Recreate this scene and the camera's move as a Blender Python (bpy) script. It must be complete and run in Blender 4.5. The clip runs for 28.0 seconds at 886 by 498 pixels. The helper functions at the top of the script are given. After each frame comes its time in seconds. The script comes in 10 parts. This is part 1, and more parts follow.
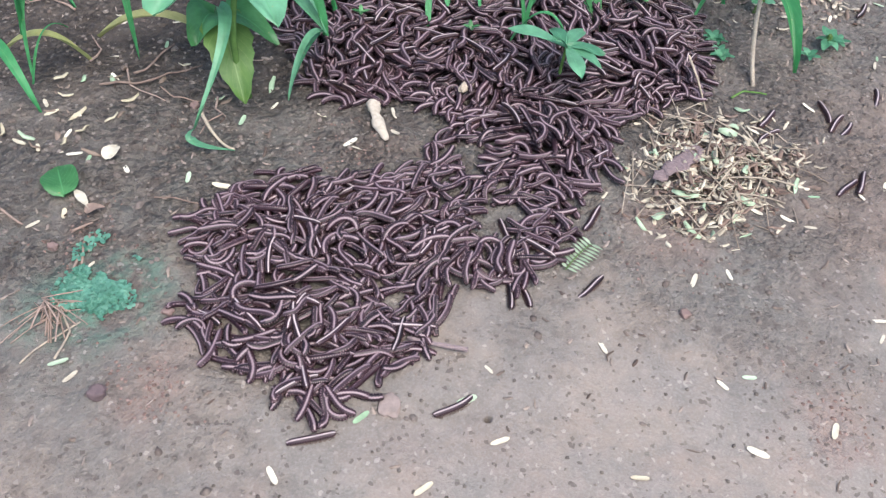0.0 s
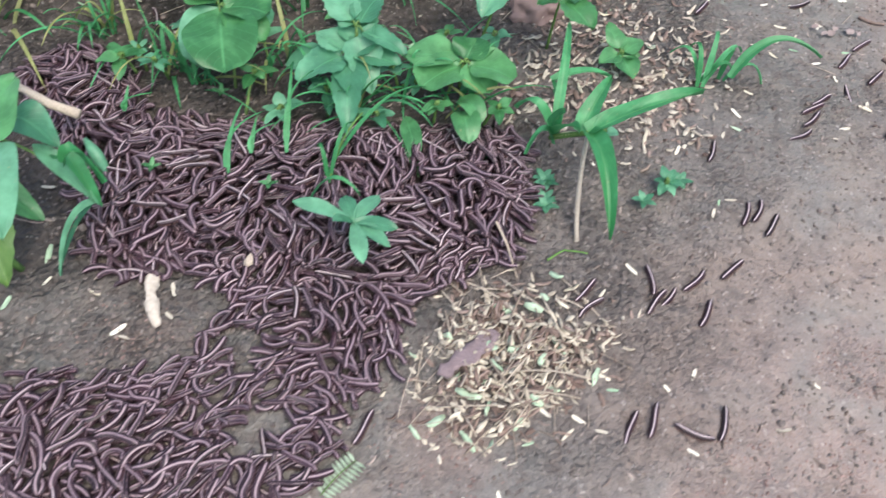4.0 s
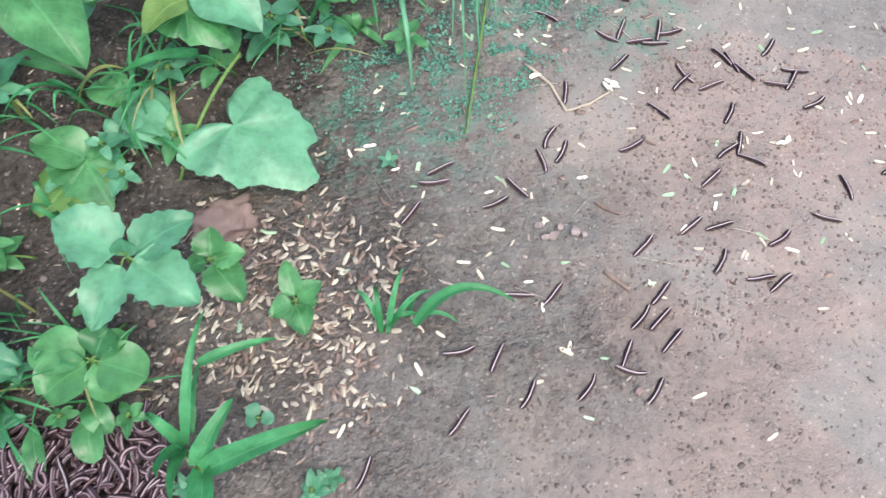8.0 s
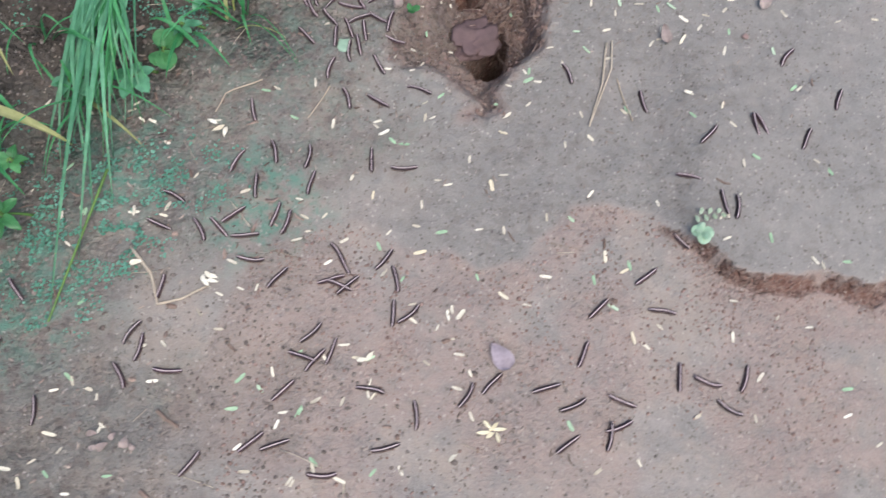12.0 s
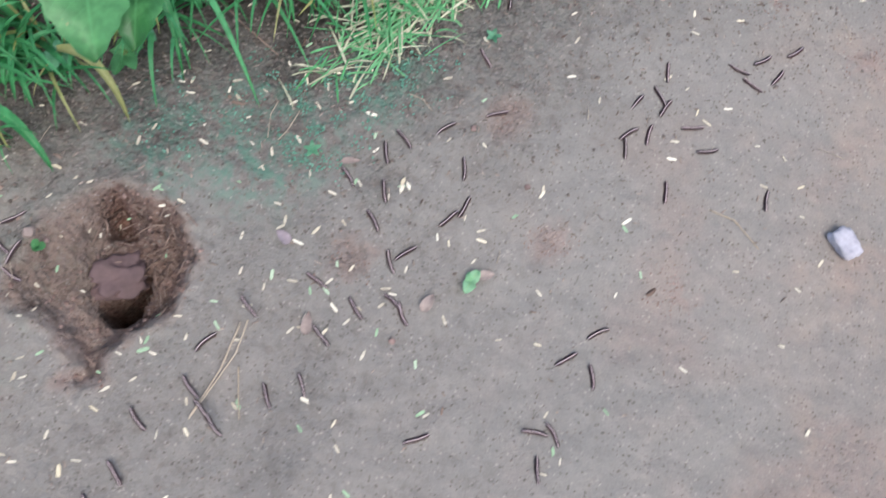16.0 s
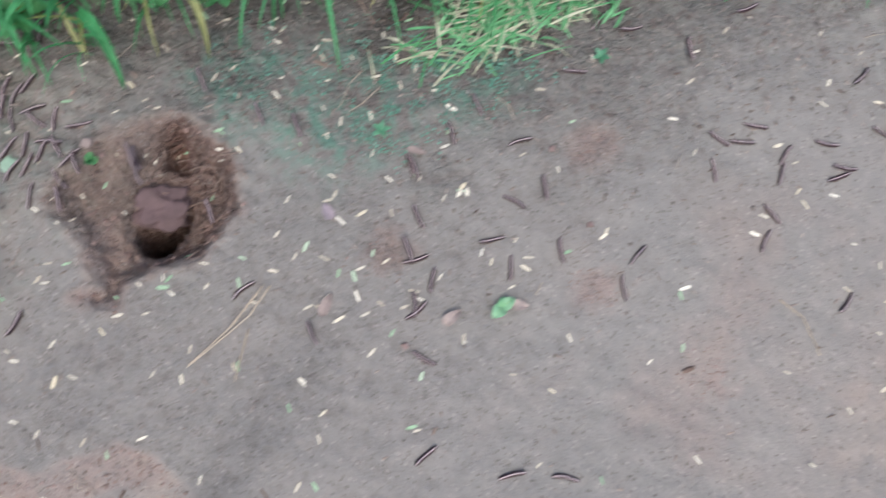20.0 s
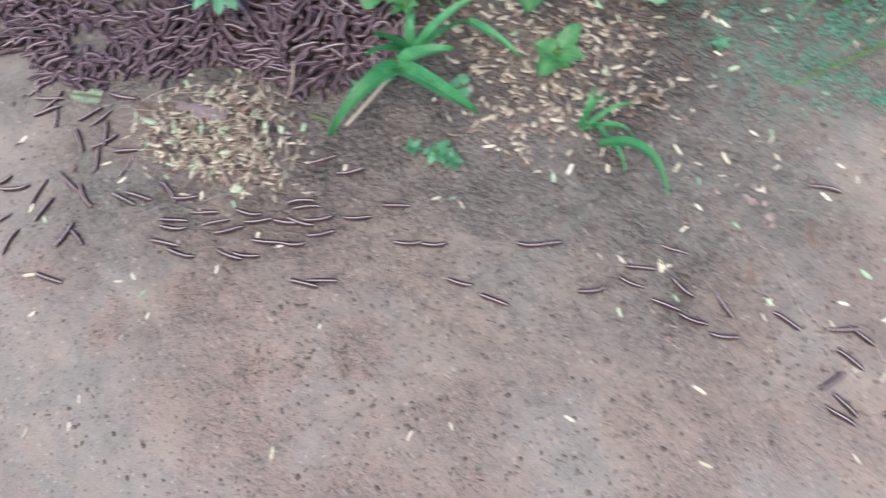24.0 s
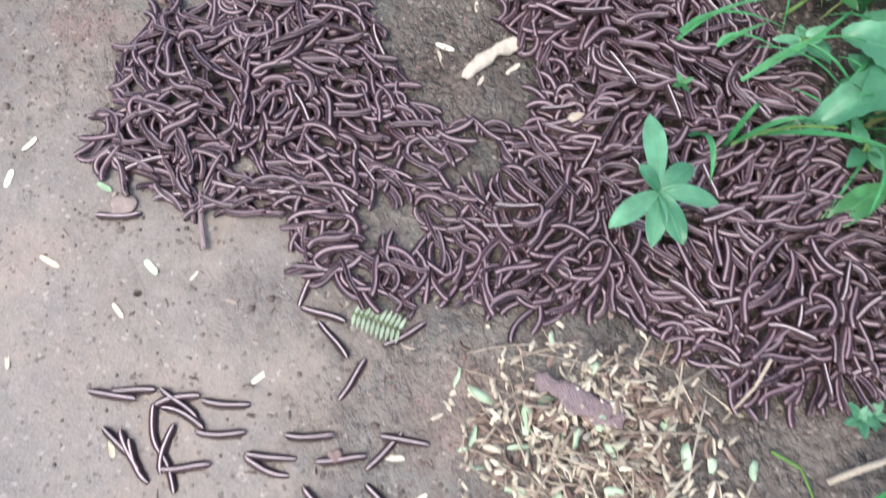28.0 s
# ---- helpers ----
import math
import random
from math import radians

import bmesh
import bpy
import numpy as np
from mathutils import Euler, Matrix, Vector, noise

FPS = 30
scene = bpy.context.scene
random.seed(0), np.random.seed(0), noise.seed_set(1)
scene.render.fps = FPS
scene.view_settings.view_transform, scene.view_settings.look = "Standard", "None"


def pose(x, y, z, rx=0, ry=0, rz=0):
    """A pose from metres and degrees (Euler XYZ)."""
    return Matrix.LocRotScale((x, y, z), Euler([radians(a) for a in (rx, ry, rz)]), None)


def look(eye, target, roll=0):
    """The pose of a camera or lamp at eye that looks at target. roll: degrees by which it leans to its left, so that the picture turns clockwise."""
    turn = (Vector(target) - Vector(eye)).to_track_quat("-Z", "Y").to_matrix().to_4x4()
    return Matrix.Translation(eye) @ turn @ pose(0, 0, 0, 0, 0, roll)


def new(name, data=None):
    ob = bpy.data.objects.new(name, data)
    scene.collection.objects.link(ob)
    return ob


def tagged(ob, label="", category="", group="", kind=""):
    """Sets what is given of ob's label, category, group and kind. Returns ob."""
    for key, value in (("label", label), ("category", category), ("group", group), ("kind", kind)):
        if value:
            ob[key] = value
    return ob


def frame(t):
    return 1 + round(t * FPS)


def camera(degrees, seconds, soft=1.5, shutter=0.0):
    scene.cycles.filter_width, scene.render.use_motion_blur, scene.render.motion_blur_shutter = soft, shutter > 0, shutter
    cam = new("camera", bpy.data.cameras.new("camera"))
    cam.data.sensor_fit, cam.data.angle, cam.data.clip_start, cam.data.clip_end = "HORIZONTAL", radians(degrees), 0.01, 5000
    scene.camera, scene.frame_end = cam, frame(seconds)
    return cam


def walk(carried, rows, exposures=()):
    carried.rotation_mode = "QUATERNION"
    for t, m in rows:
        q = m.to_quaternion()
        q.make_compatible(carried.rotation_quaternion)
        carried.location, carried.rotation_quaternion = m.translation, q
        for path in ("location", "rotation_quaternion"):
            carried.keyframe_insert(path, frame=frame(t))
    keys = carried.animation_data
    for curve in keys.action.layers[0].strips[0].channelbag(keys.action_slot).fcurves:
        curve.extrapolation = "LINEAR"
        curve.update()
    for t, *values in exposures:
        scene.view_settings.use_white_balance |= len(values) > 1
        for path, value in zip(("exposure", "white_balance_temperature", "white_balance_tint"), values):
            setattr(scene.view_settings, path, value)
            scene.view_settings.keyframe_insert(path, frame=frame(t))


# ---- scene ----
cam = camera(55.59, 28.0, soft=1.3, shutter=0.5)
EXPOSURES = ((0, 1.15), (4, 1.2), (6.5, 1.36), (7.2, 1.35), (8, 1.26), (10, 1.08), (12, 0.84), (17, 0.8), (20, 0.74), (24, 0.96), (26, 1.12), (28, 1.3))
WALK = [
    (0, pose(-0.0132, -0.0307, 0.6010, 40.90, -3.86, -0.54)),
    (0.5, pose(-0.0185, -0.0244, 0.5992, 40.68, -3.96, -0.46)),
    (1, pose(-0.0162, -0.0198, 0.5958, 40.82, -3.85, -0.20)),
    (1.5, pose(0.0074, -0.0072, 0.5955, 40.43, -3.89, 0.04)),
    (2, pose(0.0468, 0.0285, 0.6101, 40.15, -3.65, 0.18)),
    (2.5, pose(0.0954, 0.0783, 0.6456, 38.98, -3.59, 0.07)),
    (3, pose(0.1212, 0.1153, 0.6667, 38.73, -3.66, -0.15)),
    (3.5, pose(0.1562, 0.1455, 0.6921, 38.55, -3.69, -0.28)),
    (4, pose(0.2093, 0.1885, 0.7201, 37.79, -3.48, -0.26)),
    (4.5, pose(0.2731, 0.2398, 0.7488, 37.18, -3.35, -0.32)),
    (6.5, pose(0.4593, 0.4479, 0.9468, 30.06, -2.18, -0.74)),
    (7, pose(0.5134, 0.5191, 0.9542, 29.63, -2.28, -1.08)),
    (7.5, pose(0.5751, 0.6098, 0.9345, 28.29, -1.86, -1.15)),
    (8, pose(0.6344, 0.6796, 0.9454, 25.78, -0.93, -1.71)),
    (8.5, pose(0.6828, 0.7374, 0.9481, 24.89, -0.54, -1.81)),
    (9, pose(0.7408, 0.7994, 0.9532, 24.82, -0.44, -1.78)),
    (9.5, pose(0.8068, 0.8326, 0.9586, 25.47, -0.74, -1.80)),
    (10, pose(0.8667, 0.8498, 0.9574, 24.36, -1.25, -1.83)),
    (10.5, pose(0.9363, 0.8785, 0.9731, 23.78, -1.31, -1.31)),
    (11, pose(1.0266, 0.9171, 1.0259, 22.00, -1.60, -0.12)),
    (11.5, pose(1.1138, 0.9708, 1.0704, 21.17, -2.13, 1.51)),
    (12, pose(1.2046, 1.0199, 1.0950, 21.17, -1.84, 3.24)),
    (12.5, pose(1.2938, 1.0518, 1.1143, 21.03, -2.00, 5.16)),
    (14.5, pose(1.4866, 1.2965, 1.1563, 18.07, -5.02, 11.34)),
    (15, pose(1.5468, 1.4068, 1.1974, 17.46, -6.18, 12.15)),
    (15.5, pose(1.5905, 1.4902, 1.2109, 16.94, -7.10, 12.59)),
    (16, pose(1.6446, 1.5808, 1.2182, 17.37, -7.28, 13.44)),
    (16.5, pose(1.6976, 1.6891, 1.2281, 16.15, -7.61, 14.74)),
    (17, pose(1.7379, 1.8039, 1.2462, 14.49, -8.31, 16.73)),
    (17.5, pose(1.7869, 1.9084, 1.2722, 12.99, -8.17, 19.36)),
    (18, pose(1.8262, 1.9713, 1.2909, 12.02, -7.67, 21.26)),
    (18.5, pose(1.8477, 1.9787, 1.2966, 11.93, -7.23, 22.67)),
    (19, pose(1.8252, 1.9165, 1.2724, 12.30, -6.05, 24.75)),
    (19.5, pose(1.7604, 1.8210, 1.2362, 12.12, -5.22, 27.53)),
    (20, pose(1.6923, 1.7078, 1.1958, 12.33, -4.47, 29.93)),
    (20.5, pose(1.5723, 1.5161, 1.1555, 11.83, -3.25, 33.26)),
    (21, pose(1.4196, 1.3387, 1.1305, 10.63, -3.31, 37.42)),
    (21.5, pose(1.3858, 1.1729, 1.1336, 14.13, 1.43, 41.44)),
    (23.5, pose(1.0215, 0.7018, 1.0807, 17.50, 1.04, 51.08)),
    (24, pose(0.9146, 0.6260, 1.0507, 17.09, 1.70, 56.66)),
    (24.5, pose(0.8437, 0.5495, 0.9952, 19.42, 2.51, 63.47)),
    (25, pose(0.7742, 0.4934, 0.9083, 21.33, 2.63, 66.39)),
    (25.5, pose(0.7189, 0.4709, 0.8375, 22.64, 1.96, 67.04)),
    (26, pose(0.6342, 0.4515, 0.7813, 22.59, 2.01, 67.46)),
    (26.5, pose(0.5361, 0.4410, 0.7461, 19.97, 0.72, 67.17)),
    (27, pose(0.4679, 0.4528, 0.6984, 19.12, 0.49, 67.88)),
    (27.5, pose(0.4123, 0.4647, 0.6741, 19.61, 0.20, 68.52)),
    (28, pose(0.3570, 0.4648, 0.6610, 21.03, -0.25, 68.94)),
]
walk(cam, WALK, EXPOSURES)

# ---- world and sun ----
world = bpy.data.worlds.new("sky")
scene.world = world
world.use_nodes = True
_sky = world.node_tree.nodes.new("ShaderNodeTexSky")
_sky.sky_type, _sky.sun_disc = "NISHITA", False
SUN_HEIGHT, SUN_SIDE = 62.0, 150.0
_sky.sun_elevation, _sky.sun_rotation = radians(SUN_HEIGHT), radians(SUN_SIDE)
_sky.air_density, _sky.dust_density = 1.0, 3.0
world.node_tree.links.new(_sky.outputs[0], world.node_tree.nodes["Background"].inputs[0])
world.node_tree.nodes["Background"].inputs[1].default_value = 0.15

_lamp = bpy.data.lights.new("sun", "SUN")
_lamp.energy, _lamp.angle, _lamp.color = 1.4, radians(40), (1.0, 0.955, 0.9)
sun = new("sun", _lamp)
_a, _e = radians(90 - SUN_SIDE), radians(SUN_HEIGHT)
sun.matrix_basis = look((0, 0, 0), (-math.cos(_a) * math.cos(_e), -math.sin(_a) * math.cos(_e), -math.sin(_e)))

# ---- materials ----
def material(name, rough=0.7, spec=0.3, metal=0.0):
    m = bpy.data.materials.new(name)
    m.use_nodes = True
    nodes, links = m.node_tree.nodes, m.node_tree.links
    p = nodes["Principled BSDF"]
    p.inputs["Roughness"].default_value = rough
    p.inputs["Specular IOR Level"].default_value = spec
    p.inputs["Metallic"].default_value = metal
    return m, nodes, links, p


def mixed(nodes, links, fac, a, b, blend="MIX"):
    n = nodes.new("ShaderNodeMix")
    n.data_type, n.blend_type = "RGBA", blend
    for socket, value in ((n.inputs[0], fac), (n.inputs[6], a), (n.inputs[7], b)):
        if isinstance(value, bpy.types.NodeSocket):
            links.new(value, socket)
        else:
            socket.default_value = (*value, 1) if isinstance(value, tuple) else value
    return n.outputs[2]


def ramp(nodes, links, value, lo, hi, a=0.0, b=1.0):
    n = nodes.new("ShaderNodeMapRange")
    n.clamp = True
    links.new(value, n.inputs[0])
    for i, v in enumerate((lo, hi, a, b)):
        n.inputs[i + 1].default_value = v
    return n.outputs[0]


def noise_of(nodes, links, scale, detail=4.0, rough=0.6, coord="Object", stretch=None):
    c = nodes.new("ShaderNodeTexCoord").outputs[coord]
    if stretch:
        mp = nodes.new("ShaderNodeMapping")
        mp.inputs[3].default_value = stretch
        links.new(c, mp.inputs[0])
        c = mp.outputs[0]
    n = nodes.new("ShaderNodeTexNoise")
    n.inputs["Scale"].default_value, n.inputs["Detail"].default_value = scale, detail
    n.inputs["Roughness"].default_value = rough
    links.new(c, n.inputs["Vector"])
    return n.outputs["Fac"]


def times(nodes, links, a, b, op="MULTIPLY"):
    n = nodes.new("ShaderNodeMath")
    n.operation = op
    for i, v in enumerate((a, b)):
        if isinstance(v, bpy.types.NodeSocket):
            links.new(v, n.inputs[i])
        else:
            n.inputs[i].default_value = v
    return n.outputs[0]


def bumped(nodes, links, p, height, strength=0.5, distance=0.002):
    b = nodes.new("ShaderNodeBump")
    b.inputs["Distance"].default_value = distance
    if not isinstance(strength, bpy.types.NodeSocket):
        b.inputs["Strength"].default_value = strength
    if isinstance(strength, bpy.types.NodeSocket):
        links.new(strength, b.inputs["Strength"])
    links.new(height, b.inputs["Height"])
    links.new(b.outputs[0], p.inputs["Normal"])


def attribute(nodes, name):
    n = nodes.new("ShaderNodeAttribute")
    n.attribute_name = name
    return n.outputs["Fac"]


def random_of(nodes, joined=False):
    if joined:
        return nodes.new("ShaderNodeNewGeometry").outputs["Random Per Island"]
    return nodes.new("ShaderNodeObjectInfo").outputs["Random"]


def cells_of(nodes, links, scale, warp, feature="F1"):
    """Distance to the nearest of scattered points, its cells made ragged by a noise."""
    c = nodes.new("ShaderNodeTexCoord").outputs["Object"]
    w = nodes.new("ShaderNodeTexNoise")
    w.inputs["Scale"].default_value, w.inputs["Detail"].default_value = scale * 1.4, 2.0
    links.new(c, w.inputs["Vector"])
    add = nodes.new("ShaderNodeVectorMath")
    add.operation = "MULTIPLY_ADD"
    links.new(w.outputs["Color"], add.inputs[0])
    add.inputs[1].default_value = (warp / scale,) * 3
    links.new(c, add.inputs[2])
    n = nodes.new("ShaderNodeTexVoronoi")
    n.feature = feature
    n.inputs["Scale"].default_value = scale
    links.new(add.outputs[0], n.inputs["Vector"])
    return n.outputs["Distance"], n.outputs["Color"] if feature == "F1" else None


def soil_material():
    m, n, l, p = material("damp_soil", 0.82, 0.22)
    broad, big, mid = noise_of(n, l, 3.2, 4, 0.6), noise_of(n, l, 11, 6, 0.68), noise_of(n, l, 38, 6, 0.66)
    patch, clod, fine = noise_of(n, l, 7.5, 8, 0.72), noise_of(n, l, 120, 4, 0.65), noise_of(n, l, 420, 3, 0.6)
    lumps, lump_tint = cells_of(n, l, 105, 0.9)
    grit, grit_tint = cells_of(n, l, 330, 0.7)
    humus_and_shade, red_mask, raw_and_shade_mask, grey = attribute(n, "humus_and_shade"), attribute(n, "red"), attribute(n, "raw"), attribute(n, "plateau")
    col = mixed(n, l, ramp(n, l, big, 0.33, 0.66), GREY_SOIL, PALE_SOIL)
    col = mixed(n, l, ramp(n, l, broad, 0.45, 0.56, 0.0, 0.3), col, PINK_SOIL)
    col = mixed(n, l, times(n, l, ramp(n, l, patch, 0.47, 0.6, 0.0, 0.62), ramp(n, l, grey, 0.0, 0.6, 1.0, 0.12)), col, OCHRE_SOIL)
    col = mixed(n, l, times(n, l, ramp(n, l, patch, 0.43, 0.35, 0.0, 0.3), ramp(n, l, grey, 0.0, 0.6, 1.0, 0.3)), col, SLATE_SOIL)
    col = mixed(n, l, times(n, l, grey, 0.72), col, PLATEAU_SOIL)
    col = mixed(n, l, ramp(n, l, mid, 0.53, 0.62, 0.0, 0.3), col, PALE_DUST)
    red = times(n, l, red_mask, ramp(n, l, mid, 0.32, 0.56, 0.35, 1.0))
    col = mixed(n, l, red, col, RED_SOIL)
    col = mixed(n, l, ramp(n, l, fine, 0.45, 0.75, 0.0, 0.45), col, (0.33, 0.304, 0.276))
    tint = n.new("ShaderNodeSeparateColor")
    l.new(lump_tint, tint.inputs[0])
    speck = n.new("ShaderNodeSeparateColor")
    l.new(grit_tint, speck.inputs[0])
    rough = times(n, l, times(n, l, times(n, l, humus_and_shade, 0.8), times(n, l, red_mask, 0.4), "MAXIMUM"), raw_and_shade_mask, "MAXIMUM")
    loose = ramp(n, l, rough, 0.1, 0.5, 0.15, 1.0)
    col = mixed(n, l, times(n, l, ramp(n, l, tint.outputs[0], 0.55, 1.0, 0.0, 0.5), loose), col, (0.31, 0.265, 0.238))
    col = mixed(n, l, times(n, l, ramp(n, l, tint.outputs[1], 0.6, 1.0, 0.0, 0.55), ramp(n, l, humus_and_shade, 0.0, 0.5, 0.05, 1.0)), col, (0.115, 0.09, 0.078))
    col = mixed(n, l, times(n, l, humus_and_shade, ramp(n, l, clod, 0.3, 0.7, 1.0, 0.78)), col, HUMUS_AND_SHADE)
    col = mixed(n, l, times(n, l, raw_and_shade_mask, ramp(n, l, clod, 0.35, 0.6, 1.0, 0.6)), col, RAW_EARTH_AND_SHADE)
    alg = times(n, l, attribute(n, "algae"), ramp(n, l, mid, 0.42, 0.62))
    col = mixed(n, l, alg, col, ALGAE)
    dark = times(n, l, ramp(n, l, mid, 0.38, 0.46, 0.4, 0.0), ramp(n, l, humus_and_shade, 0.0, 0.4, 0.15, 1.0))
    col = mixed(n, l, dark, col, (0.09, 0.072, 0.06))
    # cavities of the clod relief darkened, their shade put into the colour
    cavity_shade = times(n, l, ramp(n, l, clod, 0.37, 0.3, 0.0, 0.6), ramp(n, l, big, 0.4, 0.58, 0.25, 1.0))
    col = mixed(n, l, cavity_shade, col, (0.09, 0.072, 0.062))
    col = mixed(n, l, ramp(n, l, speck.outputs[0], 0.955, 0.98, 0.0, 0.6), col, (0.075, 0.06, 0.05))
    col = mixed(n, l, ramp(n, l, speck.outputs[1], 0.975, 0.99, 0.0, 0.4), col, (0.42, 0.38, 0.34))
    l.new(col, p.inputs["Base Color"])
    l.new(ramp(n, l, big, 0.3, 0.7, 0.6, 0.88), p.inputs["Roughness"])
    ridge = times(n, l, times(n, l, times(n, l, clod, 0.5, "SUBTRACT"), 0, "ABSOLUTE"), -1.2)
    heap = times(n, l, times(n, l, times(n, l, lumps, -1.0), times(n, l, grit, -0.14), "ADD"), loose)
    relief = times(n, l, times(n, l, mid, 0.9), times(n, l, times(n, l, ridge, times(n, l, clod, 0.6), "ADD"), times(n, l, times(n, l, fine, 0.3), heap, "ADD"), "ADD"), "ADD")
    bumped(n, l, p, relief, times(n, l, ramp(n, l, rough, 0.1, 0.5, 0.3, 0.95), ramp(n, l, big, 0.38, 0.6, 0.65, 1.25)), 0.0115)
    return m


def leaf_material(name, a, b, vein=(0.3, 0.45, 0.16), rough=0.42, joined=False, glow=0.35):
    """Leaf green with paler veins along the uv, mottled, letting light through."""
    m, n, l, p = material(name, rough, 0.45)
    r = random_of(n, joined)
    col = mixed(n, l, r, a, b)
    col = mixed(n, l, ramp(n, l, noise_of(n, l, 60, 4), 0.35, 0.7, 0, 0.5), col, tuple(v * 0.55 for v in a))
    col = mixed(n, l, ramp(n, l, noise_of(n, l, 22, 3), 0.5, 0.68, 0, 0.4), col, tuple(min(1.0, v * 1.35) for v in b))
    eaten = times(n, l, ramp(n, l, noise_of(n, l, 170, 2), 0.68, 0.73, 0, 0.8), ramp(n, l, noise_of(n, l, 14, 2), 0.5, 0.6))
    col = mixed(n, l, eaten, col, (0.36, 0.33, 0.16))
    uv = n.new("ShaderNodeSeparateXYZ")
    l.new(n.new("ShaderNodeTexCoord").outputs["UV"], uv.inputs[0])
    side = times(n, l, times(n, l, uv.outputs[0], 0.5, "SUBTRACT"), 0, "ABSOLUTE")
    mid = ramp(n, l, side, 0.0, 0.03, 0.7, 0.0)
    w = times(n, l, uv.outputs[1], times(n, l, side, 0.7), "SUBTRACT")
    saw = times(n, l, times(n, l, w, 8.0), 0, "FRACT")
    ribs = ramp(n, l, saw, 0.0, 0.10, 0.35, 0.0)
    col = mixed(n, l, mid, col, vein)
    col = mixed(n, l, ribs, col, vein)
    l.new(col, p.inputs["Base Color"])
    bumped(n, l, p, times(n, l, saw, noise_of(n, l, 130, 2), "ADD"), 0.35, 0.0015)
    t = n.new("ShaderNodeBsdfTranslucent")
    l.new(col, t.inputs[0])
    mix = n.new("ShaderNodeMixShader")
    mix.inputs[0].default_value = glow
    l.new(p.outputs[0], mix.inputs[1])
    l.new(t.outputs[0], mix.inputs[2])
    l.new(mix.outputs[0], n["Material Output"].inputs[0])
    return m


def plain_material(name, a, b, scale=90, rough=0.75, joined=True, bump=0.4, stretch=None, spec=0.25):
    m, n, l, p = material(name, rough, spec)
    col = mixed(n, l, random_of(n, joined), a, b)
    g = noise_of(n, l, scale, 4, 0.6, stretch=stretch)
    col = mixed(n, l, ramp(n, l, g, 0.35, 0.7, 0, 0.6), col, tuple(v * 0.5 for v in a))
    l.new(col, p.inputs["Base Color"])
    bumped(n, l, p, g, bump, 0.002)
    return m


def millipede_material(name, joined, stripe, keel_tint):
    """Dark glossy rings with a pale line down the back, edged by a painted lilac sheen (uv: x along, y round the body,
    the back at 0.5).
    """
    m, n, l, p = material(name, 0.4, 0.38)
    uv = n.new("ShaderNodeSeparateXYZ")
    l.new(n.new("ShaderNodeTexCoord").outputs["UV"], uv.inputs[0])
    side = times(n, l, times(n, l, uv.outputs[1], 0.5, "SUBTRACT"), 0, "ABSOLUTE")
    saw = times(n, l, times(n, l, uv.outputs[0], 20.0), 0, "FRACT")
    base = mixed(n, l, random_of(n, joined), SHELL_DARK, SHELL_BROWN)
    base = mixed(n, l, ramp(n, l, saw, 0.7, 0.95, 0, 0.8), base, (0.012, 0.007, 0.009))
    # lilac sheen along the back, put into the colour
    base = mixed(n, l, ramp(n, l, side, 0.045, 0.1, 0.35, 0), base, SHELL_SHEEN)
    keel = times(n, l, ramp(n, l, times(n, l, times(n, l, side, 0.2, "SUBTRACT"), 0, "ABSOLUTE"), 0.0, 0.05, 0.95, 0.0), ramp(n, l, saw, 0.3, 0.5, 1.0, 0.0))
    base = mixed(n, l, keel, base, keel_tint)
    col = mixed(n, l, times(n, l, ramp(n, l, side, 0.03, 0.052, 0.95, 0), ramp(n, l, saw, 0.75, 1.0, 1.0, 0.45)), base, stripe)
    l.new(col, p.inputs["Base Color"])
    bumped(n, l, p, saw, 0.4, 0.0006)
    return m


GREY_SOIL, PALE_SOIL, PALE_DUST, RED_SOIL = (0.158, 0.154, 0.142), (0.21, 0.199, 0.182), (0.29, 0.27, 0.248), (0.268, 0.184, 0.155)
PINK_SOIL, HUMUS_AND_SHADE, ALGAE, RAW_EARTH_AND_SHADE = (0.25, 0.215, 0.19), (0.055, 0.045, 0.039), (0.095, 0.18, 0.138), (0.125, 0.058, 0.041)
OCHRE_SOIL, SLATE_SOIL, PLATEAU_SOIL = (0.285, 0.234, 0.19), (0.165, 0.163, 0.152), (0.215, 0.209, 0.194)
SHELL_DARK, SHELL_BROWN, SHELL_SHEEN, SHELL_LINE, SHELL_KEEL = (0.010, 0.0045, 0.007), (0.04, 0.018, 0.026), (0.105, 0.066, 0.082), (0.25, 0.182, 0.198), (0.24, 0.16, 0.175)

SOIL = soil_material()
LEAF = leaf_material("herb_leaf", (0.04, 0.17, 0.055), (0.14, 0.39, 0.155), vein=(0.12, 0.38, 0.15), rough=0.34)
LEAF_BLUE = leaf_material("soft_leaf", (0.058, 0.22, 0.115), (0.175, 0.44, 0.26), vein=(0.13, 0.41, 0.2), rough=0.36)
GRASS = leaf_material("grass_blade", (0.035, 0.22, 0.07), (0.1, 0.4, 0.165), vein=(0.15, 0.38, 0.15))
GRASS_OLD = leaf_material("yellowing_blade", (0.28, 0.33, 0.1), (0.42, 0.42, 0.2), vein=(0.5, 0.48, 0.26))
LEAF_OLD = leaf_material("blotched_leaf", (0.085, 0.25, 0.06), (0.2, 0.31, 0.09))
MOSS = leaf_material("moss", (0.08, 0.25, 0.17), (0.15, 0.36, 0.27), joined=True)
STEM = plain_material("green_stem", (0.1, 0.2, 0.05), (0.16, 0.26, 0.08), joined=False)
DRY_STEM = plain_material("dry_stem", (0.38, 0.31, 0.23), (0.5, 0.43, 0.34), joined=False, stretch=(8, 8, 1))
